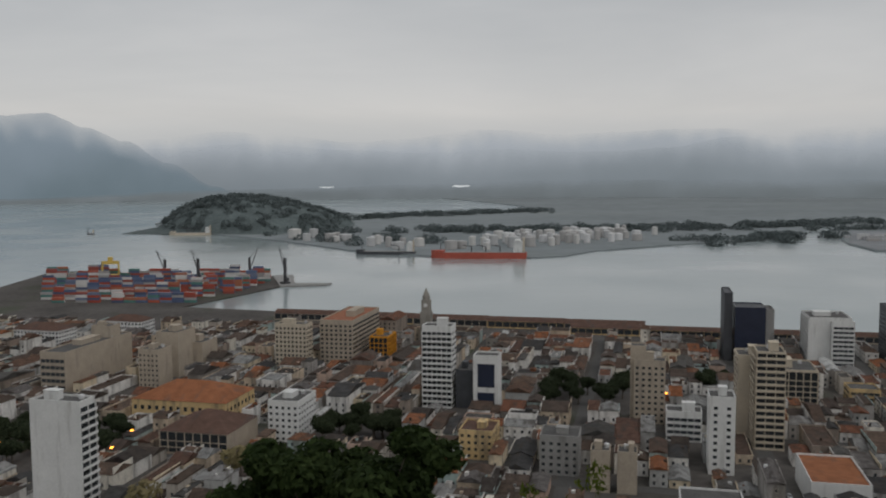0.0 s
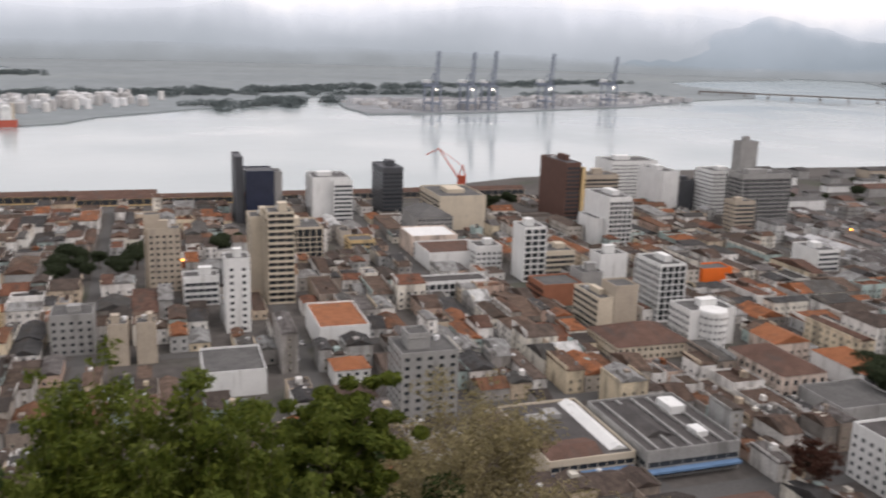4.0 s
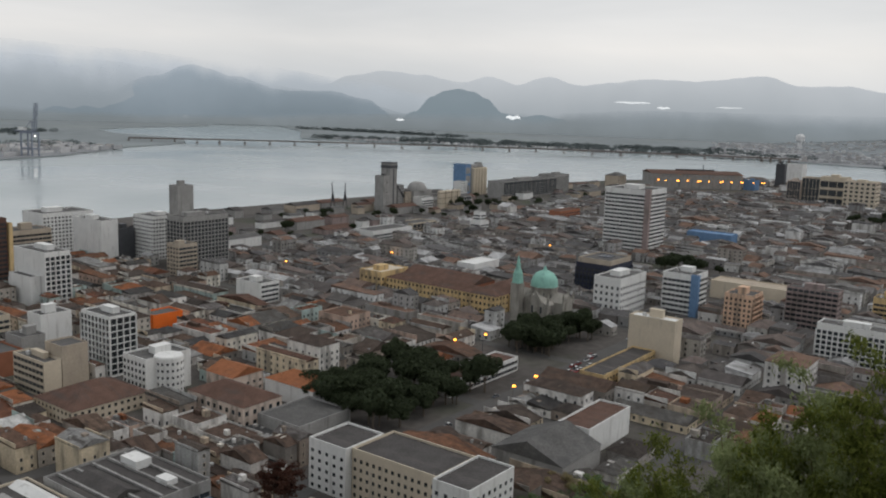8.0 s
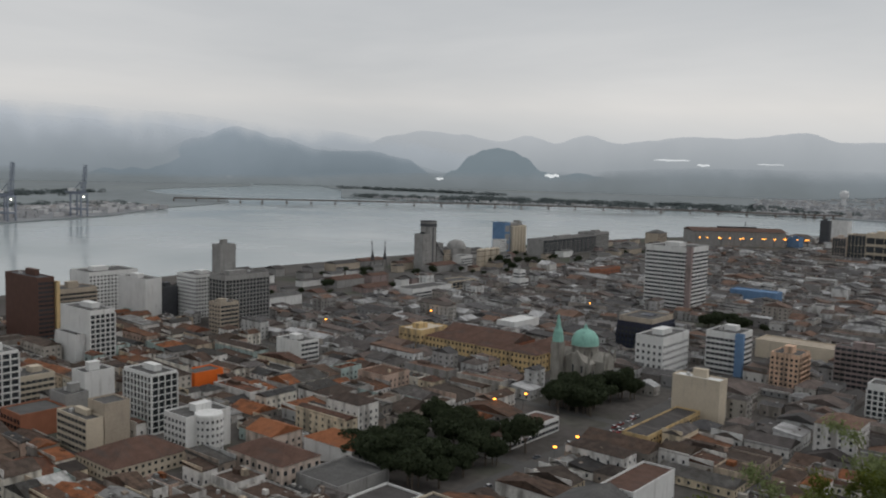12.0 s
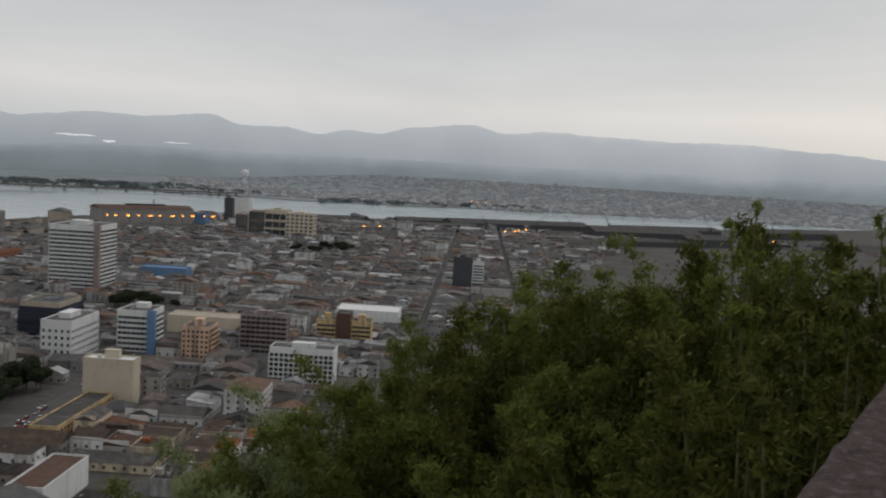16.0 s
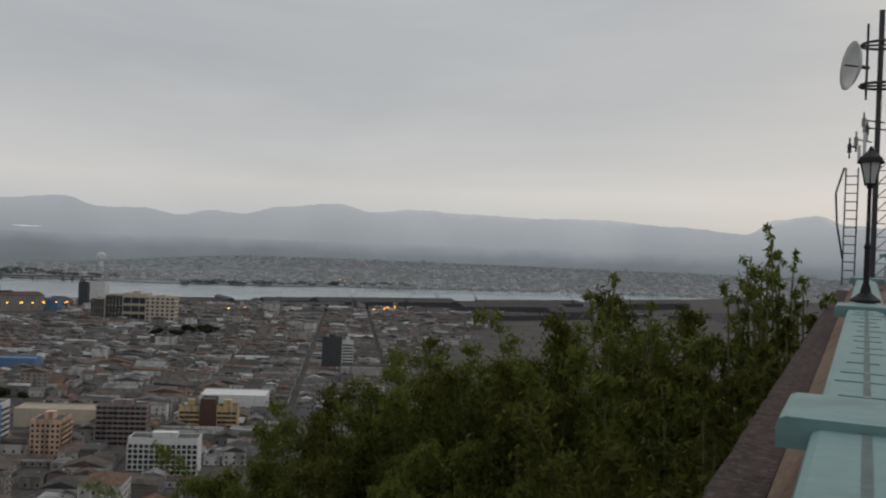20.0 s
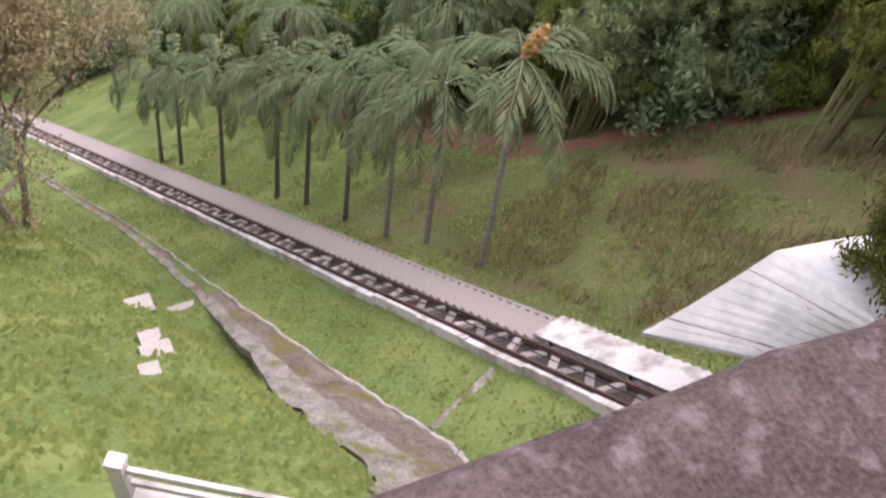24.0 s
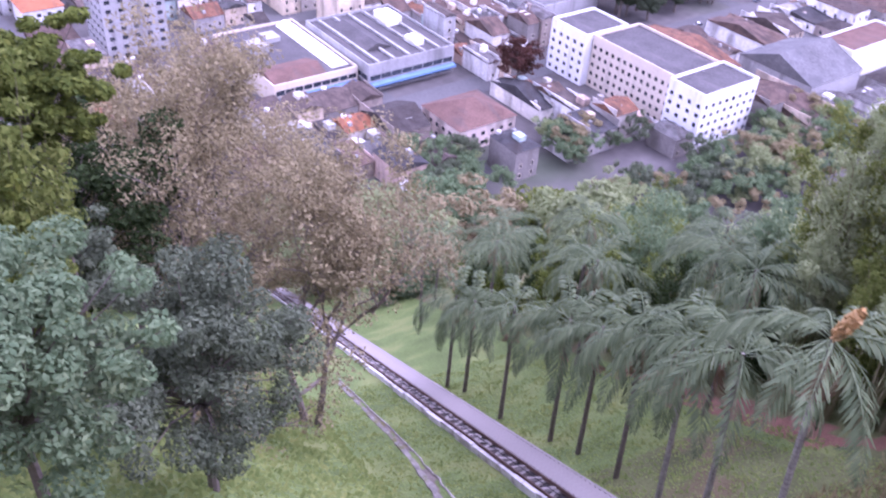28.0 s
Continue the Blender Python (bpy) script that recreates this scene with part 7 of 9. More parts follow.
for k in range(NS):
    ch.f += [(4 * k + j, 4 * k + j + 1, 4 * k + 5 + j, 4 * k + 4 + j) for j in range(3)]
    ch.m += [0] * 3
part("channel_floor", ch, M_MOSS, dr, "dark brown silted channel floor")
part("kerb", kerbs[1], M_CONC, dr, "pale worn concrete kerb")
c0, c1 = on_slope(-84.5, -60.7), on_slope(-89.0, -55.8)
cd = thing("cross_drain", pose(*c0), "narrow concrete cross drain on the lawn", "drain")
cs2 = Shape()
side = (c1 - c0).cross(Vector((0, 0, 1))).normalized() * 0.2
for k in range(13):
    v = (c1 - c0) * k / 12 + Vector((0, 0, 0.06 + 0.02 * noise.noise((k * 0.9, 4, 4))))
    n2 = side * (1 + 0.25 * noise.noise((k * 0.8, 1, 8)))
    cs2.v += [tuple(v - n2), tuple(v - n2 * 0.4 - Vector((0, 0, 0.03))), tuple(v + n2), tuple(v + n2 - Vector((0, 0, 0.4))), tuple(v - n2 - Vector((0, 0, 0.4)))]
for k in range(12):
    cs2.f += [(5 * k + j, 5 * k + (j + 1) % 5, 5 * k + 5 + (j + 1) % 5, 5 * k + 5 + j) for j in range(5)]
    cs2.m += [0] * 5
part("channel", cs2, M_APRON, cd)
for az, el, l, w in ((-49.1, -53.9, 0.42, 0.34), (-49.7, -56.2, 0.30, 0.36), (-50.1, -56.9, 0.42, 0.3), (-49.0, -57.9, 0.26, 0.2), (-53.2, -54.4, 0.5, 0.16)):
    v = on_slope(az, el)
    sb = new("stone_block", Shape().prism([(-l, -w), (l * 0.92, -w * 1.05), (l, w * 0.95), (-l * 0.95, w)], -0.5, 0.16).mesh("stone_block", M_CONC))
    sb.matrix_basis = pose(v.x, v.y, v.z, 3, 8, -40 + 12 * l)
    tagged(sb, "flat pale concrete block sunk in the lawn", "block", "blocks on the lawn")

# tufts that roughen the lawn
def drain_c(s):
    """The two sides of the drain at that place down the slope."""
    out = []
    for e in (left_edge, right_edge):
        q = [((Vector((v.x - 13, v.y + 2.3)).dot(U2)), Vector((v.x - 13, v.y + 2.3)).dot(C2)) for v in e]
        near = min(q, key=lambda r: abs(r[0] - s))
        for (s0, c0), (s1, c1) in zip(q, q[1:]):
            if min(s0, s1) <= s <= max(s0, s1) and s0 != s1:
                near = (s, c0 + (c1 - c0) * (s - s0) / (s1 - s0))
        out.append(near[1])
    return min(out), max(out)


tg = np.random.default_rng(11)
tv, size = [], []
while len(tv) < 62000:
    s, c = tg.uniform(-8, 34), tg.uniform(-20, 10)
    if -0.85 + 0.019 * s < c < 2.0 + 0.019 * s or drain_c(s)[0] - 0.1 < c < drain_c(s)[1] + 0.1:
        continue
    thick = noise.noise((s * 0.9, c * 0.9, 6)) + 0.6 * noise.noise((s * 2.6, c * 2.6, 1))
    if thick < tg.uniform(-0.7, 0.35):
        continue
    x, y = slope_xy(s, c)
    tv.append((x, y, slope_z(s, c)))
    size.append((1.35 if c < -4.5 else 0.85) * (1.0 + 0.7 * max(0.0, thick)))
tv, size = np.array(tv), np.array(size)[:, None]
kk = len(tv)
an = tg.uniform(0, 6.28, kk)
dx = np.stack([np.cos(an), np.sin(an), np.zeros(kk)], 1) * tg.uniform(0.03, 0.06, (kk, 1)) * size
up = np.stack([-np.sin(an), np.cos(an), tg.uniform(0.25, 0.75, kk)], 1) * tg.uniform(0.06, 0.11, (kk, 1)) * size
tv[:, 2] += 0.01
M_TUFT = foliage("grass_tufts", [(0.135, 0.188, 0.052), (0.178, 0.235, 0.066), (0.255, 0.30, 0.09), (0.375, 0.378, 0.132)], trans=0.5)
tagged(part("grass_tufts", quad_mesh("grass_tufts", np.stack([tv - dx, tv + dx, tv + dx * 0.5 + up, tv - dx * 0.5 + up], 1).reshape(-1, 3), M_TUFT), None), "short green grass tufts on the lawn", "grass", kind="stuff")

# white barrier rail below the terrace
b0, b1 = on_slope(-43.6, -65.7), on_slope(-61.0, -68.5)
FH = 131.94 - math.hypot(b0.x - 0.22, b0.y - 0.2) * math.tan(radians(62.6)) - b0.z
bd = b1 - b0
fr = thing("barrier", pose(*b0, 0, 0, math.degrees(math.atan2(bd.y, bd.x))) @ pose(0, 0, 0, 0, -math.degrees(math.atan2(bd.z, math.hypot(bd.x, bd.y))), 0) @ Matrix.Diagonal((1, 1, FH / 1.28, 1)), "white and pale blue concrete barrier with two rails", "fence")
part("post", Shape().box(-0.12, 0.12, -0.1, 0.1, -0.8, 1.2).box(-0.14, 0.14, -0.12, 0.12, 1.2, 1.28), M_WHITEWASH, fr)
part("low_wall", Shape().box(0.16, 5, -0.1, 0.1, -0.8, 0.55), M_PALEBLUE, fr, "pale blue painted low wall")
part("wall_cap", Shape().box(0.16, 5, -0.12, 0.12, 0.552, 0.61), M_WHITEWASH, fr)
for z in (0.78, 1.05):
    part("rail", Shape().box(0.16, 5, -0.04, 0.04, z, z + 0.09), M_WHITEWASH, fr)
part("end_post", Shape().box(4.7, 5, -0.14, 0.14, -0.8, 1.2), M_WHITEWASH, fr)

# ---- the terrace ----
TA, TB = Vector((0.713, -0.701)), Vector((0.701, 0.713))


def terrace(a, b, z):
    """a along the parapet, b outwards over it."""
    v = TA * a + TB * b
    return pose(v.x, v.y, z, 0, 0, math.degrees(math.atan2(TA.y, TA.x)))


TILT_A = -math.degrees(math.atan(0.022))
fl = Shape().box(-12, 31, -16, 0.1, -0.5, 0)
tagged(part("floor", fl, M_FLOOR, at=terrace(0, 0, 130.2) @ pose(0, 0, 0, 0, -math.degrees(math.atan(0.042)), 0)), "worn brown concrete terrace floor", "floor", kind="structure")
tagged(part("wall_building", Shape().box(-12, 34, -16, 0.46, 100, 129.3), M_SKIRT, at=terrace(0, 0, 0)), "old plastered building wall under the terrace", "wall", kind="structure")
pa = thing("parapet", terrace(0, 0, 131.03) @ pose(0, 0, 0, 0, TILT_A, 0), "grey-green painted parapet with a broad rounded coping", "parapet", kind="structure")


def coping_profile(x0, x1, b0, b1, top, thick, r=0.05):
    s = Shape()
    prof = [(b0, top - thick), (b1, top - thick), (b1, top - r), (b1 - r * 0.3, top - r * 0.3), (b1 - r, top), (b0 + 0.14, top), (b0 + 0.05, top - 0.03), (b0, top - 0.09)]
    n = len(prof)
    s.v = [(x0, y, z) for y, z in prof] + [(x1, y, z) for y, z in prof]
    s.f = [(k, (k + 1) % n, n + (k + 1) % n, n + k) for k in range(n)] + [tuple(range(n - 1, -1, -1)), tuple(range(n, 2 * n))]
    s.m = [0] * len(s.f)
    return s


part("coping", coping_profile(-6, 30, -0.30, 0.25, 0.0, 0.13), M_COPING, pa)
part("seam", Shape().box(-6, 30, -0.045, 0.0, 0.002, 0.005), M_SEAM, pa, "dark worn seam along the coping")
part("upstand", Shape().box(-6, 30, -0.22, 0.2, -1.5, -0.13), M_SKIRT, pa, "pinkish plaster wall under the coping")
for a in (5.05, 14.7, 27.6):
    sl = coping_profile(a, a + 0.85, -0.52, 0.42, 0.05, 0.17)
    part("cross_slab", sl, M_COPING, pa)
rp = random.Random(3)
for k in range(14):
    a = 6.3 + k * 0.6 + rp.uniform(-0.1, 0.1)
    part("paint_ripple", Shape().box(a, a + 0.05, -0.27 + rp.uniform(0, 0.15), 0.2 - rp.uniform(0, 0.15), 0.001, 0.006), M_RIPPLE, pa)
ld = Shape()
for k in range(157):
    a, o = -8 + k * 0.25, 0.02 * noise.noise((k * 0.8, 0, 0)) + 0.012 * noise.noise((k * 2.7, 0, 4))
    ld.v += [(a, 0.48, 0.0), (a, 0.80 + o, 0.004 * noise.noise((k * 1.1, 5, 0))), (a, 0.83 + o, -0.035 + 0.4 * o), (a, 0.82 + o, -0.3), (a, 0.48, -0.3)]
for k in range(156):
    ld.f += [(5 * k + j, 5 * k + 5 + j, 5 * k + 5 + (j + 1) % 5, 5 * k + (j + 1) % 5) for j in range(5)]
    ld.m += [0] * 5
tagged(part("ledge", ld, M_LEDGE, at=terrace(0, 0, 130.55) @ pose(0, 0, 0, 0, TILT_A, 0)), "dark weathered concrete ledge outside the parapet", "ledge", kind="structure")
sk = Shape()
sk.v = [(-8, 0.19, 0.25), (-8, 0.49, -0.02), (-8, 0.49, -0.4), (-8, 0.19, -0.4), (31, 0.19, 0.25), (31, 0.49, -0.02), (31, 0.49, -0.4), (31, 0.19, -0.4)]
sk.f = [(0, 1, 5, 4), (1, 2, 6, 5), (2, 3, 7, 6), (3, 0, 4, 7), (3, 2, 1, 0), (4, 5, 6, 7)]
sk.m = [0] * 6
tagged(part("trim_skirt", sk, M_SKIRT, at=terrace(0, 0, 130.55) @ pose(0, 0, 0, 0, TILT_A, 0)), "sloping pinkish plaster skirt", "trim", kind="structure")

lp = thing("lamp_post", terrace(16.5, 0.0, 131.41), "black cast-iron lantern post standing on the parapet", "lamp")
part("base", Shape().lathe([(0.24, 0), (0.24, 0.04), (0.16, 0.10), (0.09, 0.16), (0.06, 0.3)], 12), M_IRON, lp)
part("post", Shape().lathe([(0.05, 0.3), (0.045, 0.9), (0.06, 0.93), (0.035, 1.0), (0.032, 1.9), (0.055, 1.93), (0.05, 1.97)], 10), M_IRON, lp)
part("lantern", Shape().lathe([(0.08, 1.99), (0.17, 2.34)], 6), M_LANTERN, lp, "pale glass lantern")
part("cage", Shape().lathe([(0.10, 1.96), (0.10, 2.0)], 6).lathe([(0.24, 2.34), (0.20, 2.42), (0.06, 2.54), (0.02, 2.62)], 6), M_IRON, lp)
for k in range(6):
    a = radians(60 * k)
    part("bar", Shape().tube([(0.09 * math.cos(a), 0.09 * math.sin(a), 1.98), (0.18 * math.cos(a), 0.18 * math.sin(a), 2.35)], 0.012, 5), M_IRON, lp)

# antenna mast with dish, ladder and red steel frame
ma = thing("antenna_mast", terrace(30.6, 0.33, 131.3), "dark steel antenna mast with ring platforms and a ladder", "mast")
part("pole", Shape().tube([(0, -0.5, 0), (0, -0.5, 8.7)], 0.08, 8), M_STEEL, ma)
for z in (6.35, 7.62):
    s = Shape()
    for k in range(16):
        a, b = 2 * math.pi * k / 16, 2 * math.pi * (k + 1) / 16
        s.tube([(0.62 * math.cos(a), -0.55 + 0.62 * math.sin(a), z), (0.62 * math.cos(b), -0.55 + 0.62 * math.sin(b), z)], 0.045, 5)
    s.tube([(-0.62, -0.55, z), (0.62, -0.55, z)], 0.035, 5).tube([(0, -1.17, z), (0, 0.07, z)], 0.035, 5)
    part("ring", s, M_STEEL, ma)
for k in range(4):
    a = radians(45 + 90 * k)
    part("upright", Shape().tube([(0.6 * math.cos(a), -0.55 + 0.6 * math.sin(a), 6.0), (0.6 * math.cos(a), -0.55 + 0.6 * math.sin(a), 8.2)], 0.035, 6), M_STEEL, ma)
for k, (z, b0, b1) in enumerate(((4.6, -0.35, 0.1), (4.95, -0.9, -0.2), (5.2, -0.7, -0.1), (4.4, 0.0, 0.28))):
    part("small_antenna", Shape().tube([(0.05, b0, z), (0.05, b1, z + 0.1)], 0.025, 5).tube([(0.05, b1, z - 0.3), (0.05, b1, z + 0.35)], 0.03, 5).box(0.0, 0.09, b1 - 0.06, b1 + 0.06, z - 0.12, z + 0.16), M_STEEL if k % 2 else M_GREY, ma)
part("panel_antenna", Shape().box(-0.06, 0.06, -0.2, -0.1, 4.2, 4.9).box(-0.05, 0.05, -0.05, 0.05, 4.0, 4.5), M_WHITE, ma)
ld2 = Shape().tube([(0, 0.35, 0.1), (0, 0.35, 3.8)], 0.025, 5).tube([(0, 0.0, 0.1), (0, 0.0, 3.8)], 0.025, 5)
for k in range(13):
    ld2.tube([(0, 0.0, 0.3 + k * 0.27), (0, 0.35, 0.3 + k * 0.27)], 0.018, 5)
part("ladder", ld2, M_STEEL, ma)
lat = Shape()
for sx, sy in ((-0.2, -0.55), (0.2, -0.55), (-0.2, -0.95), (0.2, -0.95)):
    lat.tube([(sx, sy, 0), (sx, sy, 4.1)], 0.035, 5)
for k in range(10):
    z = k * 0.41
    lat.tube([(-0.2, -0.55, z), (-0.2, -0.95, z + 0.41)], 0.018, 4).tube([(0.2, -0.95, z), (-0.2, -0.95, z + 0.41)], 0.018, 4).tube([(-0.2, -0.95, z), (-0.2, -0.55, z)], 0.018, 4)
part("lattice", lat, M_STEEL, ma)
part("cable", Shape().tube([(0, 0.4, 3.8), (0, 0.62, 3.0), (0, 0.55, 2.0), (0, 0.35, 0.9)], 0.03, 6), M_IRON, ma)
di = thing("dish_antenna", terrace(30.5, 0.42, 138.25) @ pose(0, 0, 0, 0, 85, 112), "white parabolic dish antenna on the mast", "antenna")
part("reflector", Shape().lathe([(0.05, 0.0), (0.35, 0.05), (0.62, 0.17), (0.76, 0.28), (0.77, 0.30), (0.62, 0.20), (0.35, 0.08), (0.02, 0.03)], 24), M_WHITE, di, smooth=True)
part("feed_arm", Shape().tube([(0, 0, 0.05), (0, 0, 0.45)], 0.03, 6), M_STEEL, di)
part("bracket", Shape().tube([(0, 0, 0), (0, 0, -0.3)], 0.06, 6), M_STEEL, di)
gf = thing("steel_frame", terrace(31.2, -1.0, 131.6), "rusty red steel frame at the end of the terrace", "frame")
for b in (0.1, -0.4, -4.6):
    part("post", Shape().tube([(0, b, 0), (0, b, 3.9)], 0.075 if b > -4 else 0.06, 8), M_RUST, gf)
part("top_beam", Shape().box(-0.08, 0.08, -7, 0.3, 3.85, 4.02).tube([(0, 0.3, 4.15), (0, -7, 4.45)], 0.035, 6), M_RUST, gf)
part("brace", Shape().tube([(0, 0.3, 4.1), (0, -2.5, 4.1)], 0.03, 5).tube([(0, -1.2, 3.8), (0, -3.4, 1.6)], 0.012, 5), M_IRON, gf)
ba = thing("balustrade", terrace(30.4, -0.35, 131.3), "grey balustrade with turned white balusters across the terrace end", "balustrade")
part("top_rail", Shape().box(-0.12, 0.12, -12, 0, 1.02, 1.12), M_COPING, ba)
part("plinth", Shape().box(-0.14, 0.14, -12, 0, 0, 0.22), M_SEAM, ba)
bal = Shape().lathe([(0.09, 0.22), (0.05, 0.34), (0.1, 0.5), (0.1, 0.58), (0.045, 0.78), (0.06, 0.95), (0.09, 1.02)], 8).mesh("baluster", M_WHITEWASH, True)
for k in range(36):
    part("baluster", bal, None, ba, at=pose(0, -0.25 - k * 0.33, 0))
M_SHELL = material("stained_white_canopy", (0.5, 0.5, 0.485), 0.8, 0.15, 0.4, 6, 0.2, stain=((0.3, 0.3, 0.28), (0.8, 0.8, 0.8), 0.5, 0.6))
# white curved roof below the terrace
ra, rb, rc = Vector((0.639, -0.119, -0.76)) * 18.5, Vector((0.726, -0.213, -0.654)) * 19.5, Vector((0.741, -0.268, -0.616)) * 21.0
re = rc + (rc - rb) * 2.2 + Vector((0, 0, -0.6))
ORG = Vector((0.22, 0.2, 131.94))
cr = thing("curved_roof", pose(*(ORG + ra)), "white curved canopy roof of the upper station", "roof")
sv = Shape()
NR = 20
back = Vector((-TB.x, -TB.y, 0.0))
for k in range(NR + 1):
    t = k / NR
    if t < 0.5:
        u = t * 2
        e = ra.lerp(rb, u) + Vector((0, 0, -0.12 * math.sin(math.pi * u)))
    else:
        u = t * 2 - 1
        e = rb.lerp(rc, min(1, u * 2)) if u < 0.5 else rc.lerp(re, u * 2 - 1)
    e = e - ra
    side = Vector((TA.x, TA.y, 0.0)) * 3.4 * max(0.0, 1 - 1.6 * t)
    sv.v += [tuple(e), tuple(e + (back * 2.5 + side) * 0.5 + Vector((0, 0, 0.2))), tuple(e + back * 2.5 + side + Vector((0, 0, 0.3)))]
for k in range(NR):
    for j in range(2):
        sv.f.append((3 * k + j, 3 * k + 3 + j, 3 * k + 4 + j, 3 * k + 1 + j))
        sv.m.append(0)
ns = len(sv.v)
sv.v += [(x, y, z - 0.1) for x, y, z in sv.v]
for k in range(NR):
    sv.f.append((3 * k + 3, 3 * k, ns + 3 * k, ns + 3 * k + 3))
    for j in range(2):
        sv.f.append((ns + 3 * k + j, ns + 3 * k + 1 + j, ns + 3 * k + 4 + j, ns + 3 * k + 3 + j))
    sv.m += [0, 0, 0]
part("shell", sv, M_SHELL, cr)
for k in (2, 8, 14):
    p = Vector(sv.v[3 * k + 1])
    part("column", Shape().tube([tuple(p - Vector((0, 0, 6))), tuple(p - Vector((0, 0, 0.05)))], 0.12, 8), M_WHITEWASH, cr)
    part("seam", Shape().tube([tuple(Vector(sv.v[3 * k]) + Vector((0, 0, 0.0))), tuple(p), tuple(Vector(sv.v[3 * k + 2]))], 0.02, 5), M_CONC, cr)

# ---- plants on the hill ----


def place(az, el=None, dist=None, z=None):
    """A point seen from the terrace at that bearing, at a horizontal distance."""
    return -dist * math.sin(radians(az)), dist * math.cos(radians(az))


def ground_at(x, y):
    v = Vector((x - 13, y + 2.3))
    return slope_z(v.dot(U2), v.dot(C2))


def broad_tree(az, dist, top_el, radius, mat, leaf, count, seed, label, tall=None, sparse=False):
    """A tree whose crown top is seen at that bearing and height angle."""
    x, y = place(az, dist=dist)
    g0 = ground_at(x, y)
    top = 132 + dist * math.tan(radians(top_el))
    hgt = max(3.0, top - max(g0, 0.0))
    g0 = max(g0, 0.0)
    r2 = random.Random(seed)
    ch = min(hgt * 0.85, radius * (1.7 if not sparse else 2.2))
    cz = hgt - ch / 2
    t = thing("tree", pose(x, y, g0), label, "tree")
    boxes, limbs = [], Shape()
    limbs.tube([(0, 0, -0.4), (0.1, 0.05, hgt * 0.3), (0, 0, cz)], [0.03 * radius + 0.08, 0.022 * radius + 0.06, 0.014 * radius + 0.02], 8)
    lobes = []
    for k in range(9):
        u, w = k * 2.4 + r2.uniform(-0.4, 0.4), -0.8 + 1.75 * k / 8
        rr = radius * math.sqrt(max(0.05, 1 - w * w)) * r2.uniform(0.5, 0.8)
        lobes.append((rr * math.cos(u), rr * math.sin(u), cz + w * ch * 0.4))
    for k in range(110):
        lx, ly, lz = lobes[k % 9]
        if k % 4 == 0:
            lx, ly, lz = r2.gauss(0, 0.22 * radius), r2.gauss(0, 0.22 * radius), cz + r2.gauss(0.1, 0.22) * ch
        bx, by, bz = lx + r2.gauss(0, 0.25 * radius), ly + r2.gauss(0, 0.25 * radius), lz + r2.gauss(0, 0.15 * radius)
        q = radius * r2.uniform(0.09, 0.24)
        boxes.append((bx, by, bz, q, q, q * 0.6))
        limbs.tube([(0, 0, cz - ch * 0.35), (bx * 0.5, by * 0.5, (cz + bz) / 2 - ch * 0.1), (bx, by, bz)], [0.012 * radius, 0.008 * radius, 0.004 * radius], 4)
    part("trunk", limbs, M_BARK, t)
    part("crown", quad_mesh("crown", leafy(seed, boxes, leaf, count), mat), None, t)
    return t


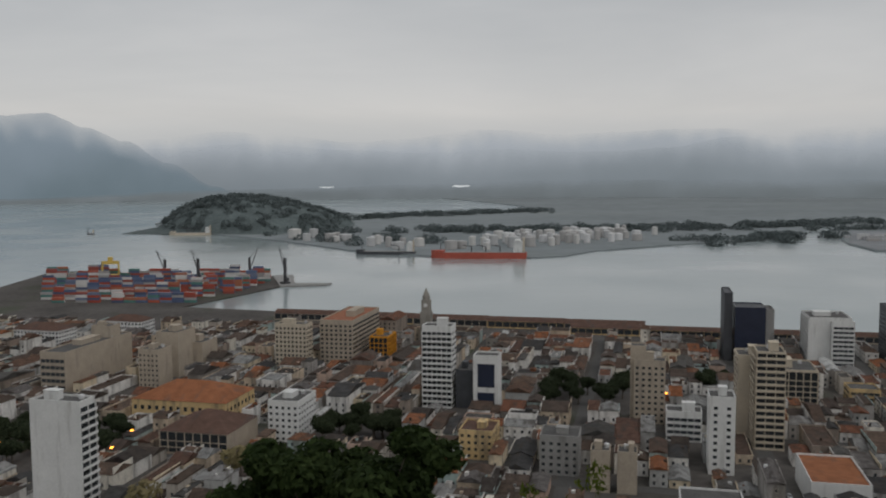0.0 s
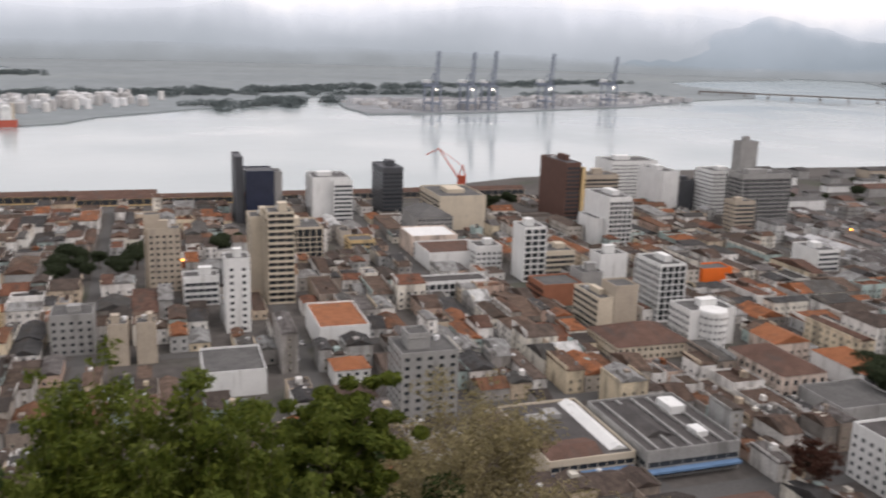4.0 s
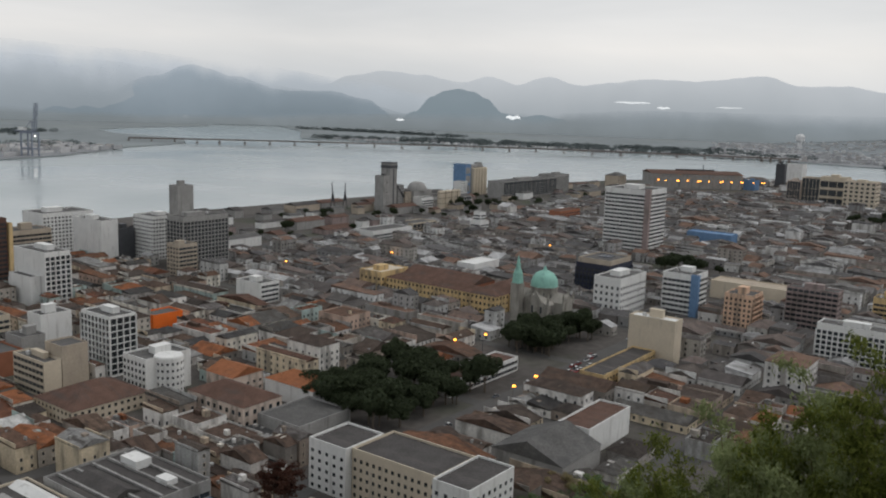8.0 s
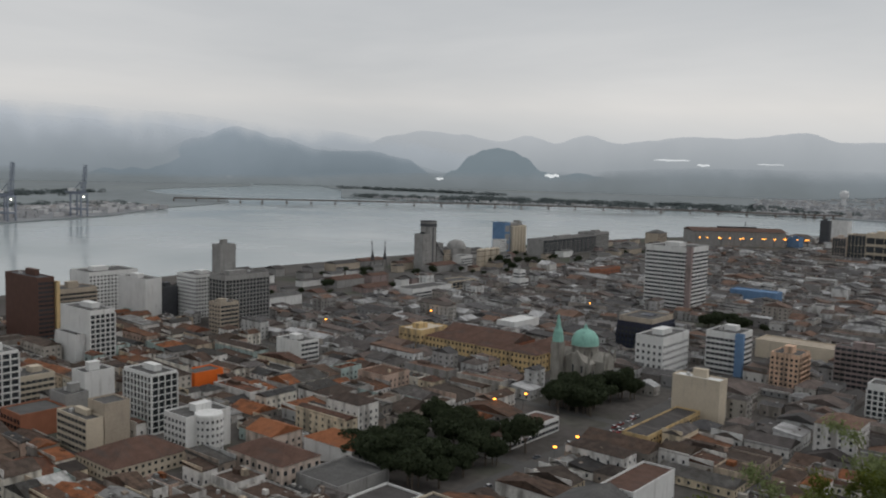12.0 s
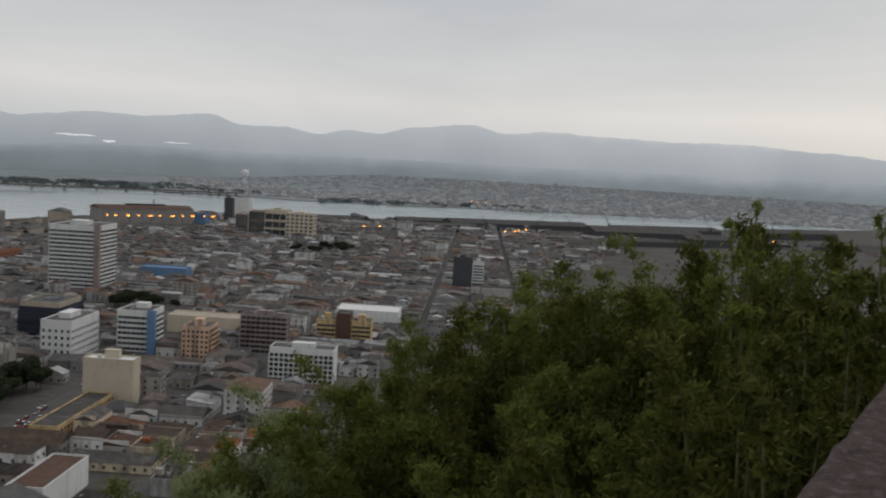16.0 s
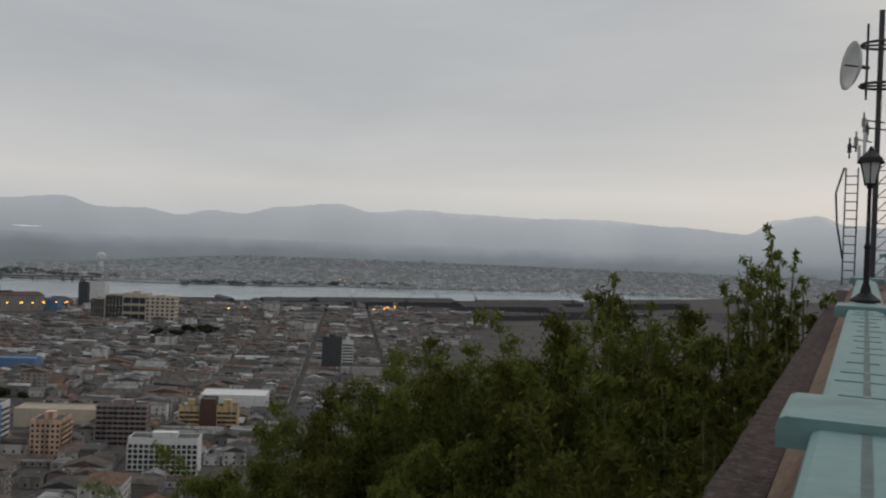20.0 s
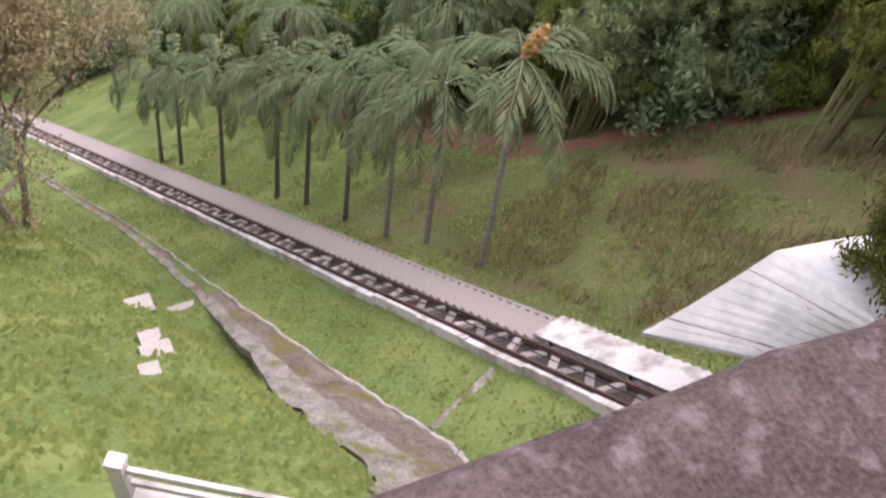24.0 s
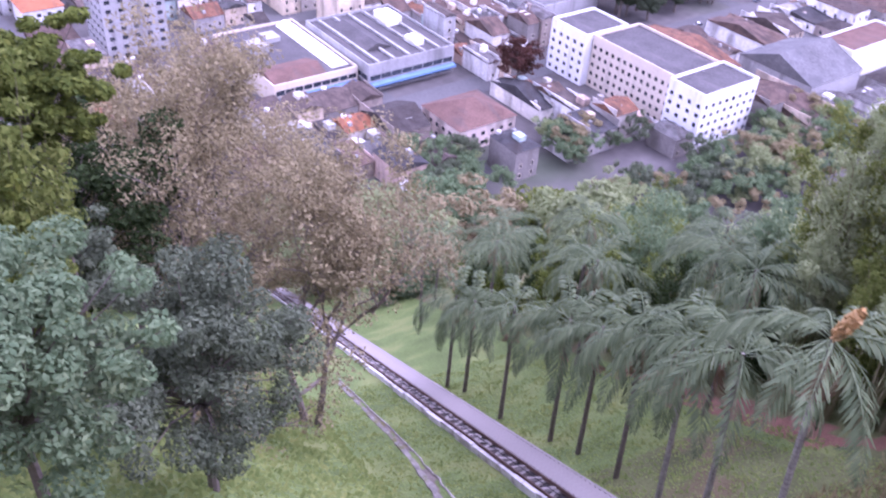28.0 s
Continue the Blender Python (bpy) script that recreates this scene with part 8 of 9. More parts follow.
def bamboo(az, dist, top_el, radius, seed, mat, label, count=2600, leaf=0.16, name="bamboo_clump", cat="bamboo", low=0.3):
    """A clump whose tallest tip is seen at that bearing and height angle; low: where along the canes the leaves begin."""
    x, y = place(az, dist=dist)
    g0 = ground_at(x, y)
    top = 132 + dist * math.tan(radians(top_el))
    hgt = max(2.0, top - g0)
    r2 = random.Random(seed)
    t = thing(name, pose(x, y, g0), label, cat, "bushes on the slope")
    stems, boxes = Shape(), []
    arching = name == "bamboo_clump"
    shown = 6 if arching and dist < 42 else 0
    for k in range(14 if not shown else 12):
        u = r2.uniform(0, 6.28)
        rr = radius * (r2.uniform(0.35, 1.15) if arching else math.sqrt(r2.random()))
        h2 = hgt * r2.uniform(0.62 if arching else 0.72, 1.0)
        bx, by = rr * math.cos(u), rr * math.sin(u)
        cane = Shape() if k < shown else stems
        if arching:
            # canes rise steeply and nod over at the tip
            def along(f):
                return bx * (0.18 + 0.82 * f ** 2.2), by * (0.18 + 0.82 * f ** 2.2), h2 * (1.4 * f - 0.4 * f ** 4)
            cane.tube([along(f) for f in (0.0, 0.3, 0.6, 0.8, 0.92, 1.0)], [0.045, 0.04, 0.03, 0.02, 0.012, 0.006], 5)
            m = int(max(8, min(20, h2 * 1.3)))
            for j in range(m):
                f = low + (1.0 - low) * (j + r2.uniform(-0.3, 0.3)) / (m - 1)
                cx, cy, cz = along(min(1.02, f))
                q = min(0.62, radius * r2.uniform(0.12, 0.27)) * (1.15 - 0.55 * max(0.0, f))
                out = radius * 0.3 * (1.15 - f)
                boxes.append((cx + r2.gauss(0, out), cy + r2.gauss(0, out), cz - q * r2.uniform(0.0, 0.6), q, q, q * 0.95))
        else:
            cane.tube([(bx * 0.25, by * 0.25, -0.3), (bx * 0.55, by * 0.55, h2 * 0.55), (bx, by, h2)], [0.04, 0.03, 0.008], 5)
            m = int(max(4, min(9, h2)))
            for j in range(m):
                f = low - 0.02 + (1.02 - low) * j / (m - 1)
                q = radius * r2.uniform(0.22, 0.4) * (1.2 - 0.6 * f)
                boxes.append((bx * (0.3 + 0.7 * f) + r2.gauss(0, 0.2 * radius * (1 - f) + 0.05), by * (0.3 + 0.7 * f) + r2.gauss(0, 0.2 * radius * (1 - f) + 0.05), h2 * f, q, q, q * 0.8))
        if k < shown:
            part("stem", cane, M_CANE, t)
    if stems.v:
        part("stem_mass", stems, M_CANE, t)["kind"] = "stuff"
    part("leaves", quad_mesh("leaves", leafy(seed, boxes, leaf, count, 0.1 if arching else 0.0, 0.7, 0.3 if arching else 0.45, 0.4 if arching else 0.15), mat), None, t)
    return t


M_CANE = material("bamboo_canes", (0.15, 0.14, 0.07), 0.7, 0.3, 2, 14, 0.2)
# in front of the first views
broad_tree(7.5, 17, -16.5, 3.0, M_LEAF_DARK, 0.1, 64000, 101, "dense dark tree with glossy leaf clusters")
broad_tree(13.0, 20, -20.0, 2.7, M_LEAF_DRY, 0.11, 20000, 102, "yellowish dry tree on the slope")
bamboo(-7.6, 22, -18.3, 1.3, 103, M_LEAF_MID, "slender green tree with fine leaves", 9000, 0.09, "young_tree", "tree")
for k, (a, e) in enumerate(((-3, -22.3), (-6, -22.5), (-10, -21.9), (-13, -21.6), (-16.5, -21.4), (-19.5, -21.9), (-11, -25), (-16, -25), (-5, -27))):
    bamboo(a, 20 + (k % 3), e, 2.0, 110 + k, M_LEAF_LIGHT if k % 2 else M_LEAF_MID, "light green bushy growth on the slope", 24000, 0.105, "bush", "bush")
broad_tree(-23.6, 24, -22.3, 1.8, M_LEAF_MID, 0.095, 24000, 121, "dark round tree on the slope")


def twiggy(base, hgt, radius, seed, leaves, label, mat=M_LEAF_DRY, trunks=2):
    """A half-bare tree: branching limbs down to fine twigs, with scattered leaves."""
    r2 = random.Random(seed)
    t = thing("tree", pose(*base), label, "tree")
    wood, tips = Shape(), []

    def grow(p, d, length, thick, level):
        q = p + d * length
        mid = p.lerp(q, 0.5) + Vector((r2.gauss(0, 1), r2.gauss(0, 1), r2.gauss(0, 0.5))) * length * 0.06
        wood.tube([p, mid, q], [thick, thick * 0.8, thick * 0.6], 6 if level < 2 else 4)
        if level >= 2:
            tips.append((q, length))
        if level == 5:
            return
        for k in range((4, 3, 3, 3, 2)[level]):
            e = (d + Vector((r2.gauss(0, 0.62), r2.gauss(0, 0.62), r2.gauss(0.1, 0.35)))).normalized()
            grow(p.lerp(q, r2.uniform(0.55, 1.0)), e, length * r2.uniform(0.58, 0.82), thick * 0.58, level + 1)

    for k in range(trunks):
        a = 6.28 * k / trunks + seed
        grow(Vector((0.25 * math.cos(a), 0.25 * math.sin(a), -0.4)), Vector((0.16 * math.cos(a), 0.16 * math.sin(a), 1)).normalized(), hgt * 0.42, 0.012 * hgt, 0)
    top = max(q.z for q, _ in tips)
    wide = sorted(math.hypot(q.x, q.y) for q, _ in tips)[int(len(tips) * 0.9)]
    sx, sz = radius / wide, hgt / top
    wood.v = [(x * (1 + (sx - 1) * min(1, max(0, z / hgt))), y * (1 + (sx - 1) * min(1, max(0, z / hgt))), z * sz) for x, y, z in wood.v]
    boxes = [(q.x * (1 + (sx - 1) * min(1, q.z / hgt)), q.y * (1 + (sx - 1) * min(1, q.z / hgt)), q.z * sz, 0.55, 0.55, 0.4) for q, ln in tips if q.z > hgt * 0.3]
    part("trunk", wood, M_TWIG, t)
    part("crown", quad_mesh("crown", leafy(seed, boxes, 0.085, int(leaves * 1.7)), mat), None, t)
    return t


def tree_on(az, el, top_el, radius, mat, leaf, count, seed, label):
    """A tree whose foot and top are given as seen from the terrace."""
    v = on_slope(az, el)
    return broad_tree(-math.degrees(math.atan2(v.x, v.y)), math.hypot(v.x, v.y), top_el, radius, mat, leaf, count, seed, label)


M_TWIG = material("pale_brown_twigs", (0.17, 0.14, 0.115), 0.95, 0.3, 2, 14, 0.3)
v = on_slope(-40.6, -47.6)
twiggy(v, 131.9 - math.hypot(v.x, v.y) * math.tan(radians(27.5)) - v.z, 3.2, 5, 15000, "brownish half-dry tree with thin twigs and crown")
x, y = place(-31, dist=33)
twiggy(Vector((x, y, ground_at(x, y))), 132 - 33 * math.tan(radians(22.8)) - ground_at(x, y), 5.5, 9, 30000, "brownish half-dry tree with thin twigs and crown", trunks=3)
x, y = place(-34.5, dist=41)
twiggy(Vector((x, y, ground_at(x, y))), 132 - 41 * math.tan(radians(25.0)) - ground_at(x, y), 5.5, 14, 16000, "brownish half-dry tree with thin twigs and crown", trunks=2)
tree_on(-31.0, -50.8, -37.3, 2.8, M_LEAF_GREY, 0.06, 42000, 124, "grey-green round tree on the lawn")
tree_on(-16.5, -54.0, -34.0, 2.1, M_LEAF_SOFT, 0.06, 36000, 125, "light green tree on the lawn edge")
broad_tree(-23.5, 30, -26.5, 4.2, M_LEAF_DARK, 0.12, 24000, 126, "dark leafy tree behind the lawn")
broad_tree(-27.5, 36, -31.0, 3.6, M_LEAF_DARK, 0.12, 20000, 127, "dark leafy tree behind the lawn")
broad_tree(-21.0, 26, -31.5, 3.0, M_LEAF_GREY, 0.11, 16000, 129, "grey-green leafy tree behind the lawn")
# bamboo along the terrace: tops follow an uneven line
TOPS = ((-150, -3.0), (-133, -2.6), (-131, -1.8), (-128.7, -1.6), (-127, -2.2), (-124.5, -3.6), (-122, -3.0), (-119.8, -2.0), (-117, -3.4), (-112, -5.0), (-106, -6.7), (-101, -9.8), (-92, -14.6), (-82, -20.6), (-76, -25.0), (-60, -29.0))


def top_line(az):
    for (a0, e0), (a1, e1) in zip(TOPS, TOPS[1:]):
        if a0 <= az <= a1:
            return e0 + (e1 - e0) * (az - a0) / (a1 - a0)
    return -25.0


sc2 = random.Random(77)
nb = 0
for layer, (base, drop) in enumerate(((1.0, 0.0), (0.90, 2.2), (0.80, 5.5), (0.72, 9.5))):
    az = -79.0 - layer * 1.3
    while az > -131.5:
        dist = (36 if az > -110 else 36 - (-110 - az) * 0.75) * base
        b = dist * math.cos(radians(az + 44.5))
        v = Vector((-dist * math.sin(radians(az)) - 13, dist * math.cos(radians(az)) + 2.3))
        if b > 2.6 and (az < -103 or v.dot(C2) > edge_c(v.dot(U2)) + 2.5):
            el = top_line(az) + 0.4 - drop - sc2.uniform(0, 0.8)
            bamboo(az, dist, el, dist * 0.075, 200 + nb, (M_LEAF_DEEP if az < -101 and nb % 3 == 0 or az < -114 and nb % 3 == 1 else (M_LEAF_PALE if az > -93 and nb % 2 else M_LEAF_BAMBOO)), "dense yellow-green bamboo on the slope", int(480 * dist), 0.115)
            nb += 1
        az -= 2.6 + layer * 0.3
for az, dist, el, rad in ((-119.8, 24, -1.2, 0.8), (-121.8, 24, -1.7, 0.8), (-128.7, 22, 0.4, 1.0), (-130.2, 22, 2.4, 0.6), (-127.6, 22, -0.6, 0.9), (-129.6, 21, 0.6, 0.8), (-131.6, 22, 0.0, 0.7), (-124.6, 15, -6.5, 1.3), (-127.0, 14, -6.0, 1.0), (-129.4, 16, -4.0, 0.9), (-131.2, 19, -2.4, 0.8), (-121, 14, -10, 1.6),
                            (-117, 14.5, -14, 1.6), (-113, 16, -17, 1.8), (-124, 11.5, -12, 1.1)):
    bamboo(az, dist, el, rad * (0.95 if el > -2 else 1), 300 + nb, M_LEAF_BAMBOO if el > -2 else M_LEAF_DEEP, "wispy bamboo shoots against the sky" if el > -2 else "dense yellow-green bamboo on the slope", int((7000 * rad + 1500) * (0.4 if el > -2 else 1.0)), 0.1)
    nb += 1
# undergrowth down the slope behind the palms
for k in range(46):
    s, c = sc2.uniform(6, 95), sc2.uniform(14, 60)
    x, y = slope_xy(s, c)
    dist = math.hypot(x, y)
    az = -math.degrees(math.atan2(x, y))
    el = math.degrees(math.atan2(ground_at(x, y) + sc2.uniform(5, 8) - 132, dist))
    bamboo(az, dist, el, sc2.uniform(2.4, 3.6), 400 + k, (M_LEAF_LIGHT, M_LEAF_PALE, M_LEAF_SOFT)[k % 3], "green scrub covering the hillside", 5000, 0.17, "bush", "bush")
for k in range(40):
    s, c = sc2.uniform(56, 150), sc2.uniform(-60, 14)
    x, y = slope_xy(s, c)
    if -3 < c < 4 and s < 90:
        continue
    dist = math.hypot(x, y)
    az = -math.degrees(math.atan2(x, y))
    el = math.degrees(math.atan2(ground_at(x, y) + sc2.uniform(4, 8) - 132, dist))
    bamboo(az, dist, el, sc2.uniform(3, 4.5), 500 + k, (M_LEAF_GREY, M_LEAF_SOFT, M_LEAF_PALE)[k % 3], "green scrub covering the lower hillside", 4200, 0.22, "bush", "bush")

# darker leaf palettes here stand in for deep shade under the bamboo
for k in range(24):
    s, c = -4 + k * 2.4 + sc2.uniform(-0.8, 0.8), edge_c(s) + 1.6 + sc2.uniform(-0.4, 2.2)
    x, y = slope_xy(s, c)
    dist = math.hypot(x, y)
    hh = sc2.uniform(4.5, 7.5)
    bamboo(-math.degrees(math.atan2(x, y)), dist, math.degrees(math.atan2(ground_at(x, y) + hh - 132, dist)), sc2.uniform(1.6, 2.3), 600 + k, (M_LEAF_DARK, M_LEAF_MID, M_LEAF_DARK)[k % 3],
           "dense green thicket behind the palms, darkened for shade", 8000, 0.11, "bush", "bush")
hill_protos = []
# crowns of the lower woods, some in greens lightened as painted haze
for k, mt in enumerate((M_LEAF_PALE, M_LEAF_SOFT, M_LEAF_LIGHT, M_LEAF_SOFT, M_LEAF_PALE, M_LEAF_DRY, M_LEAF_GREY)):
    r2 = random.Random(140 + k)
    boxes = [(r2.gauss(0, 1.9), r2.gauss(0, 1.9), r2.uniform(3.5, 8.5), r2.uniform(0.7, 1.7), r2.uniform(0.7, 1.7), r2.uniform(0.6, 1.2)) for _ in range(34)]
    hill_protos.append((quad_mesh("crown", leafy(150 + k, boxes, 0.3, 4200), mt),
                        Shape().tube([(0, 0, -0.6), (0.1, 0, 2.5), (0.05, 0.1, 6)], [0.25, 0.2, 0.1], 7).tube([(0.08, 0, 2.5), (1.6, 0.8, 6)], [0.14, 0.05], 5).tube([(0.08, 0, 2.5), (-1.5, -0.7, 6)], [0.14, 0.05], 5).mesh("trunk", M_BARK)))


def hill_tree(x, y, sc, k, label):
    t = thing("tree", pose(x, y, max(0, ground_at(x, y)), 0, 0, sc2.uniform(0, 360)) @ Matrix.Diagonal((sc, sc, sc * sc2.uniform(0.8, 1.1), 1)), label, "tree", "trees of the hillside")
    part("crown", hill_protos[k][0], None, t)
    part("trunk", hill_protos[k][1], None, t)


hill_rest = [[] for _ in hill_protos]
hill_n = 0
for k in range(1060):
    if k >= 900:
        v = town(*sc2.choice(((sc2.uniform(120, 142), sc2.uniform(150, 180)), (sc2.uniform(165, 200), sc2.uniform(150, 172)), (sc2.uniform(160, 262), sc2.uniform(104, 134)), (sc2.uniform(172, 262), sc2.uniform(112, 136)))))
        v2 = Vector((v.x - 13, v.y + 2.3))
        s, c = v2.dot(U2), v2.dot(C2)
    elif k < 380:
        s, c = sc2.uniform(58, 186), sc2.uniform(-85, 190)
    else:
        s, c = sc2.uniform(178, 214), sc2.uniform(-60, 170)
    if -4 < c < 5 and s < 92 or c < -40 and s < 80:
        continue
    x, y = slope_xy(s, c)
    tp, tq = 0.97437 * x - 0.22495 * y, 0.22495 * x + 0.97437 * y
    if k < 900 and tq > (143 if tp < 135 else 138 if tp < 170 else 130):
        continue
    if any(a0 - 2 < tp < a1 + 2 and b0 - 2 < tq < b1 + 2 for a0, a1, b0, b1 in TAKEN):
        continue
    sc, kind = sc2.uniform(0.75, 1.35) * (1 if k < 380 else 0.8), sc2.choice((0, 1, 2, 3, 4, 4, 0, 5, 6) if k < 380 else (1, 3, 6, 5, 0, 3))
    if s < 125 and c < 75 and hill_n < 80:
        hill_n += 1
        hill_tree(x, y, sc, kind, "leafy green tree on the lower hillside")
    else:
        me = hill_protos[kind][0]
        co = np.empty(len(me.vertices) * 3, np.float32)
        me.vertices.foreach_get("co", co)
        a = sc2.uniform(0, 6.28)
        co = co.reshape(-1, 3) * sc
        hill_rest[kind].append(np.stack([co[:, 0] * math.cos(a) - co[:, 1] * math.sin(a) + x, co[:, 0] * math.sin(a) + co[:, 1] * math.cos(a) + y, co[:, 2] + max(0, ground_at(x, y))], 1)[: len(co) // 8 * 4 if s > 150 else None])
for kind, parts in enumerate(hill_rest):
    if parts:
        tagged(part("hill_woods", quad_mesh("hill_woods", np.concatenate(parts), hill_protos[kind][0].materials[0]), None), "leafy woods covering the lower hillside", "woods", kind="stuff")
for tx, ty, th, tr2 in ((223, 151, 19, 7.5),):
    td = math.hypot(tx, ty)
    broad_tree(-math.degrees(math.atan2(tx, ty)), td, math.degrees(math.atan2(th - 132, td)), tr2, M_LEAF_RUST, 0.4, 6000, 880 + tx, "rust-red round tree beside the white building")
wl0 = Shape()
for a, b in ((tuple(town(108.5, 208).xy), tuple(town(118.4, 189).xy)), (tuple(town(118.4, 189).xy), tuple(town(116, 150).xy))):
    a, b = Vector(a), Vector(b)
    nn = Vector((-(b - a).y, (b - a).x)).normalized() * 1.1
    wl0.prism([tuple(a - nn), tuple(b - nn), tuple(b + nn), tuple(a + nn)], -0.3, 4.5)
tagged(part("wall_street", wl0, M_WHITE), "long white street wall at the foot of the hill", "wall", kind="structure")

# light feathery bamboo leaning out over the lawn
for k, (az, el) in enumerate(((-88.0, -33.0), (-91.5, -34.6), (-94.5, -31.2), (-98.0, -31.6), (-100.7, -32.2), (-87.3, -30.2), (-85.5, -31.2), (-83.0, -30.4), (-89.2, -27.6), (-95.0, -24.4), (-98.5, -28.0), (-102.0, -26.5), (-92.0, -26.8),
                              (-104.5, -27.5), (-107.0, -24.5), (-79.5, -30.6))):
    s0, c0 = 0.0, 14.0
    d = Vector((-math.sin(radians(az)), math.cos(radians(az))))
    dist = 10.0
    while dist < 45:
        v = Vector((d.x * dist - 13, d.y * dist + 2.3))
        if v.dot(C2) > edge_c(v.dot(U2)) + 0.6:
            break
        dist += 0.3
    dist += 0.6 if el < -29 else 2.2
    bamboo(az, dist, el, 1.7, 650 + k, (M_LEAF_PALE, M_LEAF_LIGHT, M_LEAF_PALE)[k % 3], "pale green feathery bamboo at the lawn edge", 8000, 0.1, low=0.5)

# row of palms beside the railway
M_PALM = foliage("palm_leaves", [(0.050, 0.070, 0.034), (0.09, 0.122, 0.058), (0.145, 0.182, 0.09), (0.235, 0.27, 0.145)], rough=0.5)
M_PALMDRY = foliage("dead_palm_leaves", [(0.10, 0.065, 0.035), (0.15, 0.10, 0.055), (0.19, 0.13, 0.08), (0.22, 0.16, 0.10)])
M_PALMTRUNK = material("pale_ringed_palm_trunk", (0.23, 0.215, 0.18), 0.95, 0.35, 2, 14, 0.5, 0.03, stain=((0.11, 0.095, 0.08), (3, 3, 9), 0.5, 0.7))
M_FLOWER = foliage("orange_palm_flower", [(0.3375, 0.2040, 0.0650), (0.4125, 0.2550, 0.0910), (0.4500, 0.3060, 0.1300), (0.3750, 0.2550, 0.1300)])


def frond(length, droop, seed, mat):
    g = random.Random(seed)
    v = []
    n = 30
    pts = []
    for k in range(n + 1):
        t = k / n
        ang = radians(36) - t * radians(droop)
        if pts:
            pts.append(pts[-1] + Vector((math.cos(ang), 0, math.sin(ang))) * length / n)
        else:
            pts.append(Vector((0.1, 0, 0)))
    for k in range(3, n):
        t = k / n
        ll = 0.66 * math.sin(math.pi * min(1, 0.2 + 0.74 * t)) * length / 3.2
        d = (pts[k + 1] - pts[k]).normalized()
        for sg in (-1, 1):
            tip = pts[k] + Vector((0, sg, 0)) * ll * g.uniform(0.45, 0.62) + d * ll * 0.55 + Vector((0, 0, -ll * g.uniform(0.25, 0.7)))
            wv = d * 0.05
            mid = pts[k].lerp(tip, 0.5) + Vector((0, 0, 0.06))
            v += [pts[k] - wv, mid - wv * 1.3, tip, mid + wv * 1.3]
    for k in range(n):
        w2 = Vector((0, 0.022 * (1 - k / n) + 0.005, 0))
        v += [pts[k] - w2, pts[k] + w2, pts[k + 1] + w2, pts[k + 1] - w2]
    return quad_mesh("frond", np.array([tuple(p) for p in v]), mat)


FRONDS = [frond(3.9, d, 60 + i, M_PALM) for i, d in enumerate((90, 120, 135, 150))]
DEAD = frond(2.6, 170, 70, M_PALMDRY)


def palm(x, y, g0, hgt, seed, flower=False, dead=2, hub=None):
    r2 = random.Random(seed)
    t = thing("palm_tree", pose(x, y, g0), "slender palm with arching feather fronds", "palm", "row of palms")
    lx, ly = hub or (r2.uniform(-0.3, 0.3), r2.uniform(-0.3, 0.3))
    turn = r2.uniform(0, 360)
    part("trunk", Shape().tube([(0, 0, -0.3), (lx * 0.4, ly * 0.4, hgt * 0.4), (lx * 0.9, ly * 0.9, hgt * 0.86), (lx, ly, hgt)], [0.13, 0.10, 0.10, 0.06], 8), M_PALMTRUNK if seed < 33 else M_BARK, t)
    for k in range(12):
        part("frond", FRONDS[k % 4], None, t, at=pose(lx, ly, hgt - 0.1 + 0.02 * k, 0, 0, turn + k * 137.5 + r2.uniform(-12, 12)) @ pose(0, 0, 0, 0, r2.uniform(-12, 26) - (22 if k > 10 else 0), 0))
    for k in range(dead):
        part("dead_frond", DEAD, None, t, "brown hanging dead frond", at=pose(lx, ly, hgt - 0.3, 0, 0, r2.uniform(0, 360)) @ pose(0, 0, 0, 0, 55, 0))
    if flower:
        part("flower_spike", quad_mesh("flower_spike", leafy(9, [(0, 0, 0.5, 0.16, 0.16, 0.55)], 0.12, 260), M_FLOWER), None, t, "orange-yellow flower spike", at=pose(lx, ly, hgt, 18, 25, 0))


